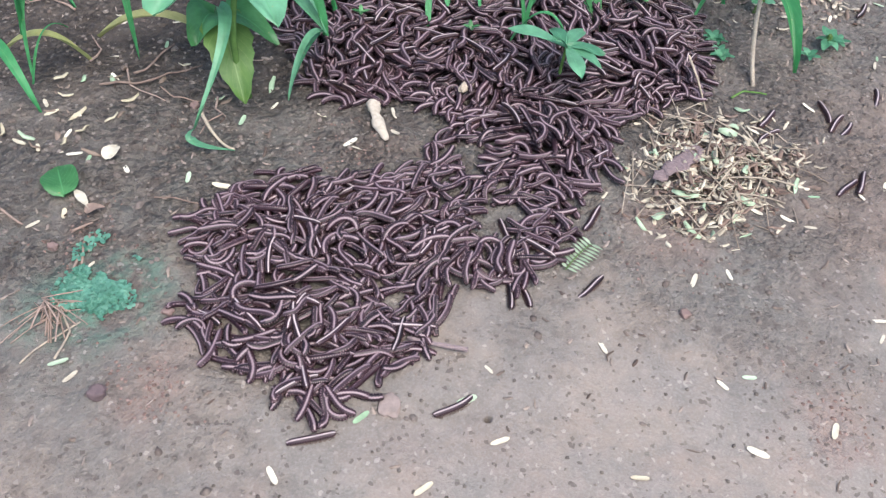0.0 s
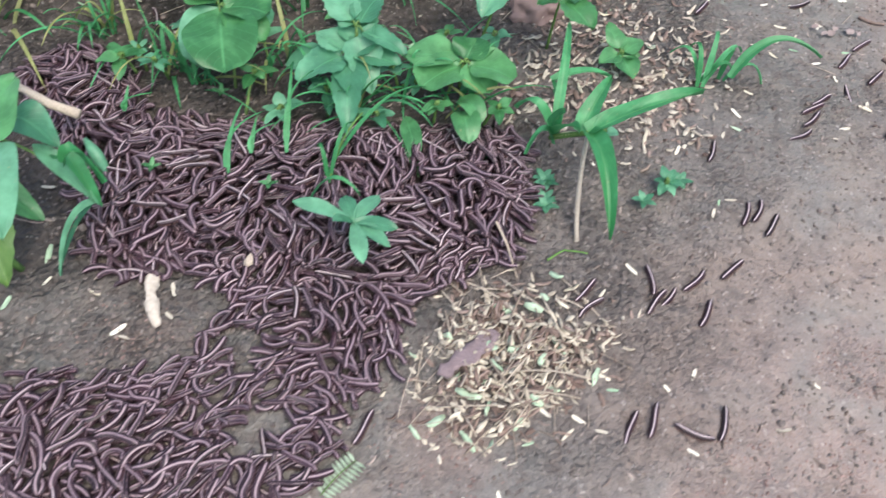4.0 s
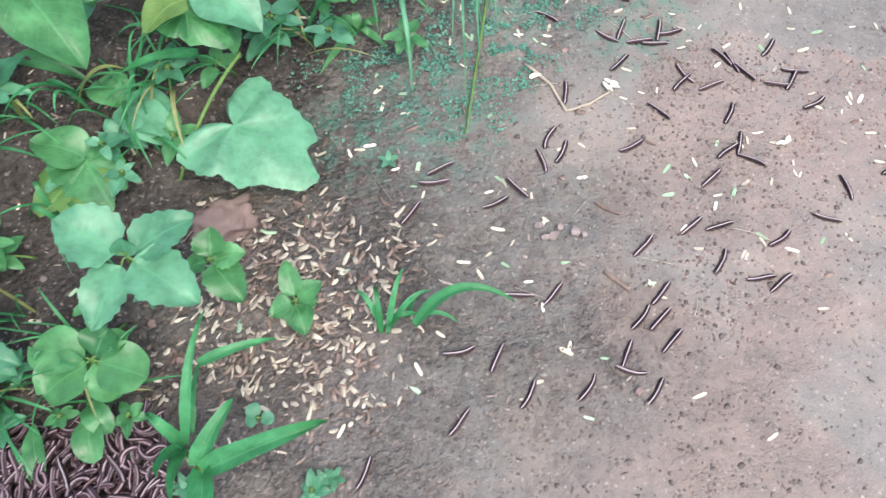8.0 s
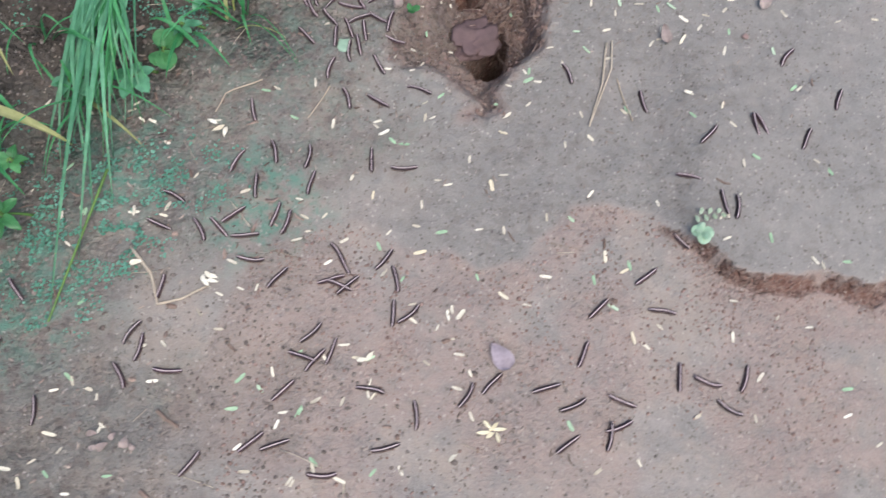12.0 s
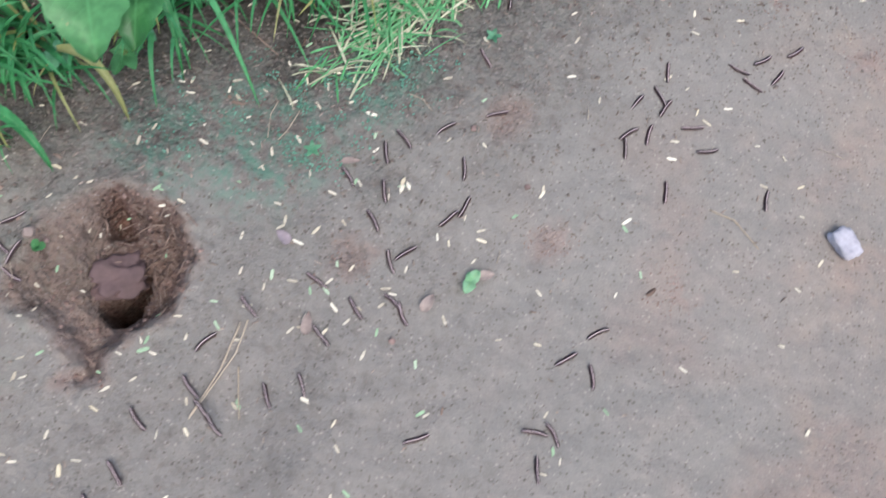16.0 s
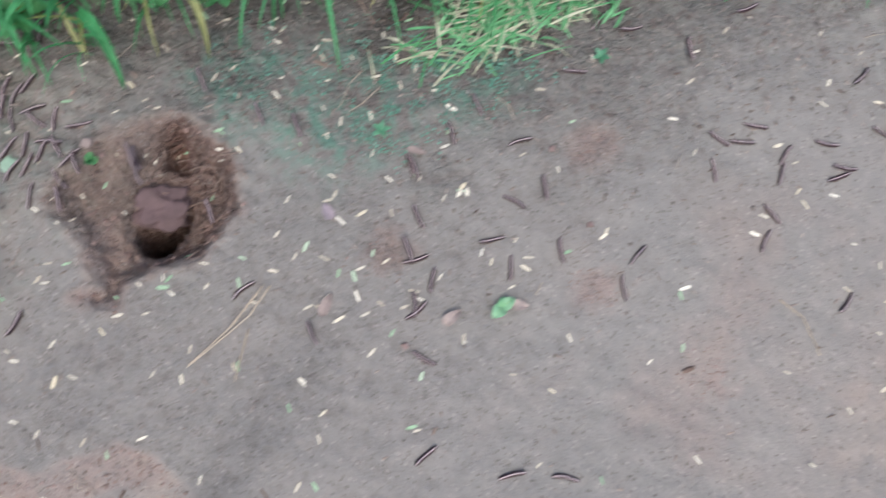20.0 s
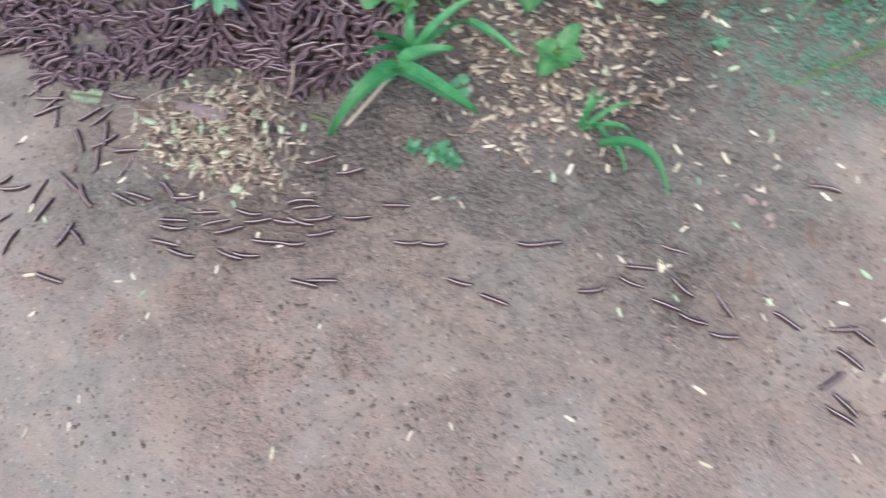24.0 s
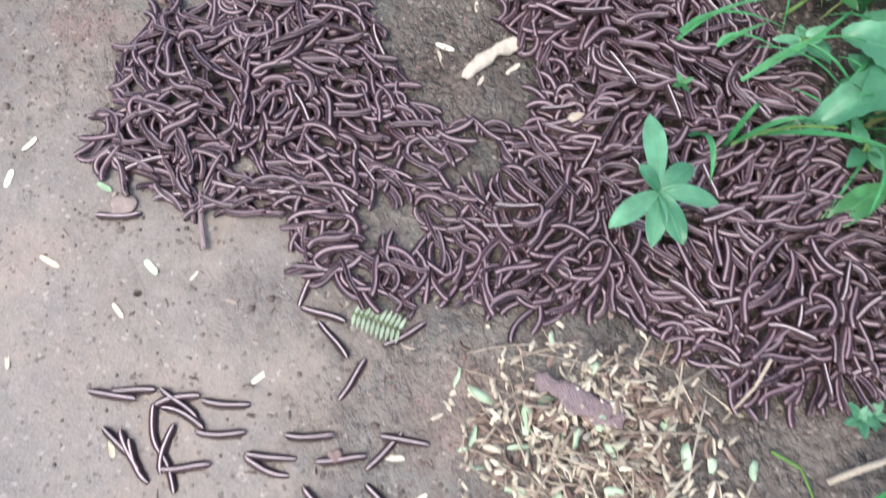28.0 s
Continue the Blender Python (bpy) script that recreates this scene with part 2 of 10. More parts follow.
SHELL = millipede_material("millipede_shell", False, (0.44, 0.365, 0.36), (0.1, 0.062, 0.07))
SHELL_MANY = millipede_material("millipede_shell_swarm", True, SHELL_LINE, SHELL_KEEL)
SHELL_LEG = plain_material("millipede_leg", (0.09, 0.05, 0.045), (0.14, 0.08, 0.07), joined=False)
LITTER_PALE = plain_material("pale_leaflet", (0.44, 0.39, 0.3), (0.7, 0.66, 0.54), joined=True)
LITTER_ONE = plain_material("dry_leaflet", (0.6, 0.53, 0.38), (0.8, 0.77, 0.66), joined=False)
LITTER_GREEN = plain_material("green_leaflet", (0.28, 0.43, 0.27), (0.52, 0.62, 0.46), joined=False)
LITTER_BROWN = plain_material("brown_litter", (0.14, 0.095, 0.075), (0.32, 0.24, 0.2), joined=True)
STRAW = plain_material("straw", (0.22, 0.175, 0.135), (0.54, 0.47, 0.37), joined=True)
BARK = plain_material("bark", (0.23, 0.175, 0.18), (0.32, 0.25, 0.25), scale=160, joined=False, bump=1.0, stretch=(1, 5, 5))
PALE_WOOD = plain_material("pale_wood", (0.5, 0.44, 0.36), (0.64, 0.58, 0.5), scale=160, joined=False, bump=0.6)
STONE_RED = plain_material("red_stone", (0.2, 0.14, 0.125), (0.25, 0.175, 0.16), scale=40, joined=False, bump=0.9)
STONE_PALE = plain_material("pale_stone", (0.4, 0.39, 0.44), (0.48, 0.47, 0.53), scale=60, joined=False, bump=0.9)
SHEATH = plain_material("papery_sheath", (0.55, 0.52, 0.3), (0.68, 0.64, 0.42), joined=False)
PURPLE = plain_material("faded_purple_leaf", (0.27, 0.228, 0.252), (0.31, 0.262, 0.29), joined=False)
PINK = plain_material("pink_dry_leaf", (0.26, 0.205, 0.185), (0.33, 0.27, 0.245), joined=False)

# ---- helpers for building ----

def grain(x, y, scale, seed=0.0):
    return noise.noise(Vector((x * scale + seed * 7.3, y * scale - seed * 3.1, seed)))


def smooth(a, b, v):
    t = min(1.0, max(0.0, (v - a) / (b - a)))
    return t * t * (3 - 2 * t)


def line_distance(x, y, pts):
    """Signed distance to a polyline: positive on its left side."""
    best, sign = 1e9, 1.0
    for (ax, ay), (bx, by) in zip(pts, pts[1:]):
        dx, dy = bx - ax, by - ay
        t = max(0.0, min(1.0, ((x - ax) * dx + (y - ay) * dy) / (dx * dx + dy * dy)))
        ex, ey = x - ax - t * dx, y - ay - t * dy
        d = math.hypot(ex, ey)
        if d < best:
            best, sign = d, 1.0 if dx * ey - dy * ex > 0 else -1.0
    return sign * best


def inside(x, y, ring):
    """Signed distance to a ring: positive inside."""
    best, odd = 1e9, False
    for (ax, ay), (bx, by) in zip(ring, ring[1:] + ring[:1]):
        if (ay > y) != (by > y) and x < (bx - ax) * (y - ay) / (by - ay) + ax:
            odd = not odd
        dx, dy = bx - ax, by - ay
        t = max(0.0, min(1.0, ((x - ax) * dx + (y - ay) * dy) / (dx * dx + dy * dy + 1e-12)))
        best = min(best, math.hypot(x - ax - t * dx, y - ay - t * dy))
    return best if odd else -best


def mesh_of(name, verts, faces, mat, uvs=None, flat=False):
    me = bpy.data.meshes.new(name)
    me.from_pydata(verts, [], faces)
    if uvs is not None:
        layer = me.uv_layers.new(name="UVMap")
        idx = np.empty(len(me.loops), np.int32)
        me.loops.foreach_get("vertex_index", idx)
        layer.data.foreach_set("uv", np.asarray(uvs, np.float32)[idx].ravel())
    if not flat:
        me.polygons.foreach_set("use_smooth", [True] * len(me.polygons))
    me.materials.append(mat)
    me.update()
    return me


def part(name, me, parent, label="", m=None):
    ob = new(name, me)
    ob.parent = parent
    if m is not None:
        ob.matrix_basis = m
    return tagged(ob, label)


def thing(name, label, category, m=None, me=None, group="", kind=""):
    ob = new(name, me)
    if me is None:
        ob.empty_display_size = 0.02
    if m is not None:
        ob.matrix_basis = m
    return tagged(ob, label, category, group, kind)


def tube(pts, radii, sides=6):
    """A closed tube along points: vertices and faces."""
    verts, faces = [], []
    n = len(pts)
    for i, p in enumerate(pts):
        p = Vector(p)
        d = (Vector(pts[min(n - 1, i + 1)]) - Vector(pts[max(0, i - 1)])).normalized()
        up = Vector((0, 0, 1)) if abs(d.z) < 0.9 else Vector((1, 0, 0))
        s = d.cross(up).normalized()
        u = s.cross(d)
        for k in range(sides):
            a = 2 * math.pi * k / sides
            verts.append(p + (s * math.cos(a) + u * math.sin(a)) * radii[i])
    for i in range(n - 1):
        for k in range(sides):
            a, b = i * sides + k, i * sides + (k + 1) % sides
            faces.append((a, b, b + sides, a + sides))
    faces.append(tuple(range(sides - 1, -1, -1)))
    faces.append(tuple(range((n - 1) * sides, n * sides)))
    return verts, faces

# ---- the ground ----
BANK = [(-3.0, 0.4), (-0.75, 0.93), (-0.1, 1.06), (0.3, 1.22), (0.62, 1.5), (0.95, 1.95), (1.35, 2.45), (2.0, 2.95), (4.5, 4.9)]
SCARP = [(1.36, 1.53), (1.495, 1.514), (1.557, 1.479), (1.598, 1.458), (1.613, 1.430), (1.653, 1.423), (1.70, 1.427), (1.737, 1.439), (1.775, 1.432), (1.807, 1.418), (1.84, 1.431), (1.852, 1.46), (1.899, 1.466), (1.947, 1.465), (2.002, 1.471), (2.041, 1.484), (2.064, 1.508), (2.12, 1.525), (2.175, 1.543), (2.6, 1.70), (3.4, 2.0)]
PIT = (0.067, 0.310)


DIG = [(1.109, 1.753), (1.112, 1.801), (1.123, 1.842), (1.136, 1.88), (1.16, 1.921), (1.195, 1.954), (1.239, 1.958), (1.286, 1.948), (1.333, 1.919), (1.359, 1.881), (1.358, 1.832), (1.354, 1.793), (1.323, 1.762), (1.3, 1.734), (1.282, 1.707), (1.293, 1.678), (1.266, 1.657), (1.24, 1.661), (1.25, 1.686), (1.208, 1.716), (1.177, 1.737), (1.135, 1.736)]
BASIN = [(1.19, 1.93), (1.235, 1.945), (1.285, 1.93), (1.325, 1.9), (1.343, 1.86), (1.345, 1.81), (1.318, 1.772), (1.29, 1.748), (1.25, 1.748), (1.215, 1.775), (1.195, 1.83), (1.18, 1.89)]
SHAFT = [(1.234, 1.784), (1.252, 1.808), (1.272, 1.84), (1.289, 1.85), (1.301, 1.83), (1.298, 1.785), (1.284, 1.761), (1.265, 1.756), (1.243, 1.769)]
HOLLOW = [(1.209, 1.946), (1.23, 1.941), (1.258, 1.897), (1.252, 1.881), (1.217, 1.881), (1.196, 1.911)]
DAMP = [(-3.0, 0.1), (-0.465, 0.475), (-0.279, 0.582), (-0.1, 0.665), (0.2, 0.7), (0.36, 0.7), (0.47, 0.73), (0.6, 0.8), (0.68, 0.93), (0.67, 1.02), (0.57, 1.12), (0.5, 1.24), (0.5, 1.44), (0.63, 1.6), (0.8, 1.78), (0.95, 2.02), (1.2, 2.2), (1.437, 2.31), (1.614, 2.43), (1.85, 2.69), (2.17, 2.86), (4.5, 4.7)]
TREAD = [(0.2, -0.4), (0.7, 0.7), (0.955, 1.43), (1.023, 1.457), (1.07, 1.479), (1.121, 1.466), (1.184, 1.436), (1.22, 1.448), (1.267, 1.419), (1.331, 1.441), (1.346, 1.472), (1.374, 1.489), (1.397, 1.523), (1.443, 1.533), (1.51, 1.519), (1.557, 1.483), (1.61, 1.43), (1.70, 1.427), (1.807, 1.42), (1.852, 1.46), (1.947, 1.465), (2.041, 1.484), (2.175, 1.541), (3.4, 2.0)]


def burrow(x, y):
    """Depth of the burrow: a scraped slope that runs down into a narrow shaft, with a steep far wall and a hollow at its head."""
    n1, n2, n3 = grain(x, y, 24, 3), grain(x, y, 60, 4), grain(x, y, 130, 16)
    scrape = noise.noise(Vector(((x + y) * 130, (x - y) * 34, 4.0)))
    dig = inside(x, y, DIG) + 0.006 * n1 + 0.004 * n2
    if dig < 0:
        return -0.006 * smooth(-0.03, -0.004, dig) * (0.6 + 0.7 * n2)
    mouth = inside(x, y, SHAFT)
    d = 0.007 * smooth(0.0, 0.022, dig) + 0.034 * smooth(0.14, 0.0, -mouth) * smooth(0.0, 0.032, dig)
    d += 0.014 * smooth(0.0, 0.014, inside(x, y, BASIN) + 0.006 * n1 + 0.004 * n2)
    d += (0.005 * n2 + 0.005 * n3 + 0.007 * scrape) * smooth(0.0, 0.02, dig)
    d += 0.05 * smooth(0.0, 0.014, inside(x, y, HOLLOW) + 0.005 * n1 + 0.004 * n2)
    return d + 0.45 * smooth(0.0, 0.006, mouth + 0.003 * n2)


def scarp_side(x, y):
    return line_distance(x, y, SCARP) + 0.005 * grain(x, y, 24, 8) + 0.005 * grain(x, y, 60, 18)


def height(x, y, b=None, w=None):
    z = 0.006 * grain(x, y, 5, 1) + 0.0035 * grain(x, y, 19, 2)
    far = max(abs(x - 1), abs(y - 1.5))
    if far > 5:
        return z + 0.06 * grain(x, y, 0.4, 9)
    if b is None:
        b, w = line_distance(x, y, BANK), line_distance(x, y, DAMP)
    clod = 0.35 + 0.65 * smooth(-0.4, -0.05, w)
    z += clod * (0.0044 * grain(x, y, 42, 6) + 0.005 * abs(grain(x, y, 30, 26)))
    if b > -0.12:
        z += 0.16 * smooth(-0.05, 0.5, b) + 0.018 * smooth(-0.1, 0.1, b) * grain(x, y, 14, 7)
    if 1.4 < x < 3.6 and 1.2 < y < 2.4:
        s = scarp_side(x, y)
        z += 0.024 * smooth(-0.006, 0.003, s) * smooth(0.5, 0.1, abs(s)) * smooth(1.5, 1.6, x)
    d = math.hypot(x - PIT[0], y - PIT[1])
    if d < 0.01:
        z -= 0.012 * smooth(0.0036, 0.0018, d) - 0.001 * smooth(0.007, 0.004, d)
    if abs(x - 1.23) < 0.19 and abs(y - 1.82) < 0.19:
        z -= burrow(x, y)
    return z


def soil_masks(x, y, w, tread):
    """How much red earth, dark humus with the bank's shade, algae and freshly broken subsoil with painted shade lies at
    a place.
    """
    rough = grain(x, y, 6, 11) + 0.5 * grain(x, y, 17, 12)
    red = 0.56 * smooth(-0.008, 0.01, -tread + 0.009 * rough) * smooth(0.05, -0.25, w + 0.1 * rough) * smooth(-0.35, 0.25, rough + 0.15)
    plateau = smooth(-0.008, 0.012, tread + 0.009 * rough) * smooth(2.5, 1.8, x + 0.3 * rough) * smooth(1.05, 1.25, x)
    red = max(red, (0.12 + 0.3 * smooth(-0.1, 0.5, rough)) * smooth(-0.12, -0.4, w + 0.1 * rough) * (1 - 0.9 * plateau))
    for cx, cy, r in RED_SPOTS:
        if abs(x - cx) > 2 * r or abs(y - cy) > 2 * r:
            continue
        red = max(red, 0.7 * smooth(r, r * 0.2, math.hypot(x - cx, y - cy) + 0.9 * r * rough + 0.4 * r * grain(x, y, 60, 19)))
    red = max(red, 0.75 * smooth(-0.5, 0.35, rough + 0.1) * smooth(0.36, 0.12, math.hypot((x - 0.72) / 1.5, y - 0.56) + 0.06 * rough))
    plateau = max(plateau, smooth(0.068, 0.05, math.hypot((x - 0.558) * 1.3, y - 0.44) + 0.02 * rough))
    raw = 0.0
    if abs(x - 1.23) < 0.19 and abs(y - 1.82) < 0.19:
        dig = inside(x, y, DIG) + 0.014 * grain(x, y, 20, 3) + 0.008 * grain(x, y, 55, 5)
        red = max(red, smooth(-0.022, 0.016, dig + 0.01 * rough))
        far = smooth(-0.02, 0.03, (x - 1.25) + 0.6 * (y - 1.83) + 0.02 * rough)
        # the raw tone also paints shade into the far wall and the hollow
        raw = smooth(0.0, 0.01, dig) * (0.12 + 0.45 * far + 0.14 * smooth(-0.1, 0.4, rough)) + 0.3 * smooth(-0.01, 0.01, inside(x, y, HOLLOW))
        # full raw tone darkens the shaft's walls in place of deep shade
        raw = max(raw, smooth(-0.006, 0.004, inside(x, y, SHAFT)))
    if 1.4 < x < 3.6 and 1.2 < y < 2.4:
        s = scarp_side(x, y)
        fade = smooth(1.48, 1.56, x)
        # broken earth, its dark band also painting the shade under the scarp's lip
        raw = max(raw, fade * smooth(-0.02, -0.008, s + 0.012 * rough) * smooth(0.006, 0.002, s) * smooth(-0.45, 0.1, grain(x, y, 26, 41) + 0.6 * grain(x, y, 70, 42)))
        red = max(red, fade * 0.7 * smooth(-0.09, -0.02, s + 0.03 * rough) * smooth(0.008, 0.0, s))
    # dark bank soil, deepened in colour for the shade under the plants
    humus_and_shade = (0.95 - 0.5 * smooth(0.2, 0.42, x) * smooth(1.3, 1.05, y) - 0.45 * smooth(0.05, -0.1, x) * smooth(0.76, 0.62, y)) * smooth(-0.09, 0.04, w + 0.07 * rough) * (1 - 0.72 * smooth(1.5, 1.75, x))
    humus_and_shade = max(humus_and_shade, (0.34 * smooth(-0.45, -0.2, w + 0.15 * rough) + 0.26 * smooth(-0.22, -0.03, w + 0.1 * rough)) * smooth(2.5, 1.6, x + 0.3 * rough) * (1 - 0.5 * smooth(1.1, 0.85, y) * smooth(0.42, 0.6, x)))
    humus_and_shade = max(humus_and_shade, 0.22 * plateau * smooth(2.3, 1.4, x + 0.2 * rough))
    humus_and_shade = max(humus_and_shade, 0.3 * smooth(0.05, -0.25, x + 0.1 * rough) * smooth(0.52, 0.3, y))
    for cx, cy, r in HUMUS_SPOTS:
        if abs(x - cx) > 2 * r or abs(y - cy) > 2 * r:
            continue
        humus_and_shade = max(humus_and_shade, 0.45 * smooth(r, r * 0.4, math.hypot(x - cx, y - cy) + 0.4 * r * rough))
    algae = smooth(-0.5, -0.05, w + 0.15 * rough) * smooth(0.1, -0.1, w) * (0.06 + 0.1 * smooth(1.1, 1.3, y) + 0.38 * smooth(0.75, 0.95, x) * smooth(2.0, 1.7, y) * smooth(1.1, 1.3, y) - 0.06 * smooth(1.8, 2.1, y))
    for cx, cy, r in ALGAE_SPOTS:
        if abs(x - cx) > 2 * r or abs(y - cy) > 2 * r:
            continue
        algae = max(algae, smooth(r, r * 0.3, math.hypot(x - cx, y - cy) + 0.3 * r * rough))
    return red, humus_and_shade * (1 - 0.8 * raw), algae * (1 - raw), raw, plateau * (1 - raw)


RED_SPOTS = [(-0.298, 0.482, 0.000), (-0.052, 0.624, 0.000), (-0.204, 0.329, 0.000), (0.252, 0.509, 0.000), (0.361, 0.320, 0.000)] + [(0.408, 1.142, -0.000)] + [(1.761, 2.240, 0.000), (2.150, 2.752, 0.000), (2.364, 2.537, 0.000), (2.554, 2.271, 0.000), (2.067, 2.013, 0.000), (2.531, 2.663, 0.000), (1.860, 2.045, 0.000), (1.580, 1.934, 0.000), (2.178, 2.596, 0.000)] + [(0.508, 0.472, 0.000), (0.483, 0.360, 0.000), (0.634, 0.507, 0.0), (0.53, 0.5, 0.0), (0.673, 0.62, 0.0)]
RED_SPOTS = [(x, y, r) for (x, y, z), r in zip(RED_SPOTS, (0.05, 0.06, 0.05, 0.07, 0.07, 0.08, 0.05, 0.06, 0.07, 0.07, 0.06, 0.05, 0.05, 0.05, 0.05, 0.06, 0.05, 0.06, 0.045, 0.05))]
# the last spot darkens the ground beneath the husk heap
HUMUS_SPOTS = [(x, y, 0.07) for x, y in [(0.399, 0.825), (0.394, 0.739)] + [(0.479, 0.793), (0.437, 0.724), (0.575, 0.846)] + [(0.325, 0.609)]]
ALGAE_SPOTS = [(-0.27, 0.42, 0.09), (0.65, 1.35, 0.16), (0.55, 1.3, 0.12), (0.75, 1.55, 0.14), (1.4, 2.1, 0.16), (1.55, 2.25, 0.12), (1.25, 2.05, 0.12), (0.95, 1.5, 0.14)]


def spread(lo, hi, step, reach, fine):
    """Even steps from lo to hi, shorter ones in the fine stretches, then ever longer ones out to reach."""
    mid, v = [], lo
    while v < hi:
        mid.append(v)
        v += min([s for a, b, s in fine if a <= v < b] + [step])
    hi = v
    mid.append(hi)
    out, s = [], step
    d = 0.0
    while d < reach:
        s *= 1.35
        d += s
        out.append(d)
    return [lo - v for v in reversed(out)] + mid + [hi + v for v in out]


def line_distances(x, y, pts):
    """line_distance for whole arrays of places."""
    best, sign = np.full(len(x), 1e9), np.ones(len(x))
    for (ax, ay), (bx, by) in zip(pts, pts[1:]):
        dx, dy = bx - ax, by - ay
        t = np.clip(((x - ax) * dx + (y - ay) * dy) / (dx * dx + dy * dy), 0, 1)
        ex, ey = x - ax - t * dx, y - ay - t * dy
        d = np.hypot(ex, ey)
        near = d < best
        best = np.where(near, d, best)
        sign = np.where(near, np.where(dx * ey - dy * ex > 0, 1.0, -1.0), sign)
    return sign * best


def build_ground():
    xs = spread(-0.6, 2.9, 0.0085, 90, [(PIT[0] - 0.006, PIT[0] + 0.006, 0.0013), (1.06, 1.42, 0.0032), (1.5, 2.1, 0.006)])
    ys = spread(0.05, 3.1, 0.0085, 90, [(PIT[1] - 0.006, PIT[1] + 0.006, 0.0013), (1.65, 2.0, 0.0032), (1.38, 1.56, 0.0045)])
    nx, ny = len(xs), len(ys)
    gx, gy = np.tile(np.array(xs), ny), np.repeat(np.array(ys), nx)
    bank, damp, tread = (line_distances(gx, gy, line).tolist() for line in (BANK, DAMP, TREAD))
    verts = [(x, y, height(x, y, b, w)) for x, y, b, w in zip(gx.tolist(), gy.tolist(), bank, damp)]
    faces = [(j * nx + i, j * nx + i + 1, (j + 1) * nx + i + 1, (j + 1) * nx + i) for j in range(ny - 1) for i in range(nx - 1)]
    me = mesh_of("ground", verts, faces, SOIL)
    masks = np.array([soil_masks(v[0], v[1], w, t) for v, w, t in zip(verts, damp, tread)], np.float32)
    for i, name in enumerate(("red", "humus_and_shade", "algae", "raw", "plateau")):
        me.attributes.new(name, "FLOAT", "POINT").data.foreach_set("value", np.ascontiguousarray(masks[:, i]))
    return thing("ground", "damp grey-brown trodden soil of a village path", "ground", me=me, kind="structure")


build_ground()

# ---- the millipedes ----
BODY, GIRTH = 0.0385, 0.00258


def millipede_shape(bend, wave, rings=20, sides=8, fat=1.0):
    """Vertices, faces and uv of a ringed body along x, bent in its plane, the belly at z = 0."""
    verts, faces, uvs = [], [], []
    steps = rings * 2 + 1
    ang, x, y, path = 0.0, 0.0, 0.0, []
    ds = BODY / (steps - 1)
    for i in range(steps):
        path.append((x, y, ang))
        u = i / (steps - 1)
        ang += (bend + wave * math.sin(2 * math.pi * u)) * ds / BODY
        x, y = x + ds * math.cos(ang), y + ds * math.sin(ang)
    cx, cy = sum(p[0] for p in path) / steps, sum(p[1] for p in path) / steps
    turn = math.atan2(path[-1][1] - path[0][1], path[-1][0] - path[0][0])
    co, si = math.cos(-turn), math.sin(-turn)
    for i, (px, py, a) in enumerate(path):
        u = i / (steps - 1)
        taper = min(1.0, 0.5 + 4.5 * min(u, 1 - u + 0.03)) ** 0.6
        r = GIRTH * fat * taper
        keel = 1.2 if i % 2 else 0.86
        for k in range(sides + 1):
            t = math.pi * (k / sides * 2 - 1) + math.pi
            w, h = -math.sin(t) * r * keel, (1 + -math.cos(t) * 0.95) * r * 0.92
            qx, qy = px - cx - math.sin(a) * w, py - cy + math.cos(a) * w
            verts.append((qx * co - qy * si, qx * si + qy * co, h))
            uvs.append((u, k / sides))
    n = sides + 1
    for i in range(steps - 1):
        for k in range(sides):
            a = i * n + k
            faces.append((a, a + n, a + n + 1, a + 1))
    faces.append(tuple(range(n)))
    faces.append(tuple(range(len(verts) - 1, len(verts) - n - 1, -1)))
    return verts, faces, uvs


LOBE = [(-0.171, 0.563), (-0.211, 0.511), (-0.21, 0.473), (-0.18, 0.438), (-0.202, 0.409), (-0.189, 0.379), (-0.138, 0.337), (-0.103, 0.311), (-0.087, 0.294), (-0.031, 0.321), (0.012, 0.366), (0.039, 0.394), (0.04, 0.422), (0.04, 0.438), (0.097, 0.443), (0.139, 0.469), (0.156, 0.505), (0.162, 0.558), (0.1, 0.57), (0.06, 0.60), (0.02, 0.63), (0.005, 0.598), (-0.07, 0.583), (-0.146, 0.585)]
NECK = [(-0.01, 0.59), (0.06, 0.56), (0.162, 0.55), (0.212, 0.585), (0.221, 0.665), (0.25, 0.72), (0.03, 0.7), (0.038, 0.665), (0.02, 0.63)]
HEAP = [(0.03, 0.675), (0.22, 0.665), (0.29, 0.713), (0.335, 0.725), (0.36, 0.8), (0.362, 0.9), (0.335, 0.945), (0.25, 0.93), (0.06, 0.925), (-0.09, 0.93), (-0.12, 1.0), (-0.17, 1.05), (-0.25, 1.03), (-0.27, 0.97), (-0.18, 0.86), (-0.142, 0.778), (-0.124, 0.727), (-0.092, 0.69), (-0.055, 0.688), (-0.019, 0.705)]
BARE = [(0.06, 0.617, 0.023), (0.085, 0.53, 0.021), (-0.02, 0.425, 0.012), (0.03, 0.545, 0.006)]


def heap_depth(x, y):
    """How far inside the swarm a place lies, in metres; negative outside."""
    d = max(inside(x, y, LOBE), inside(x, y, NECK), inside(x, y, HEAP))
    for cx, cy, r in BARE:
        d = min(d, math.hypot(x - cx, y - cy) - r)
    return d


def heap_lift(d, y):
    """Thickness of the swarm d metres inside its edge."""
    return 0.002 + 0.02 * smooth(0.0, 0.07, d) * (1.3 if y > 0.62 else 0.75)


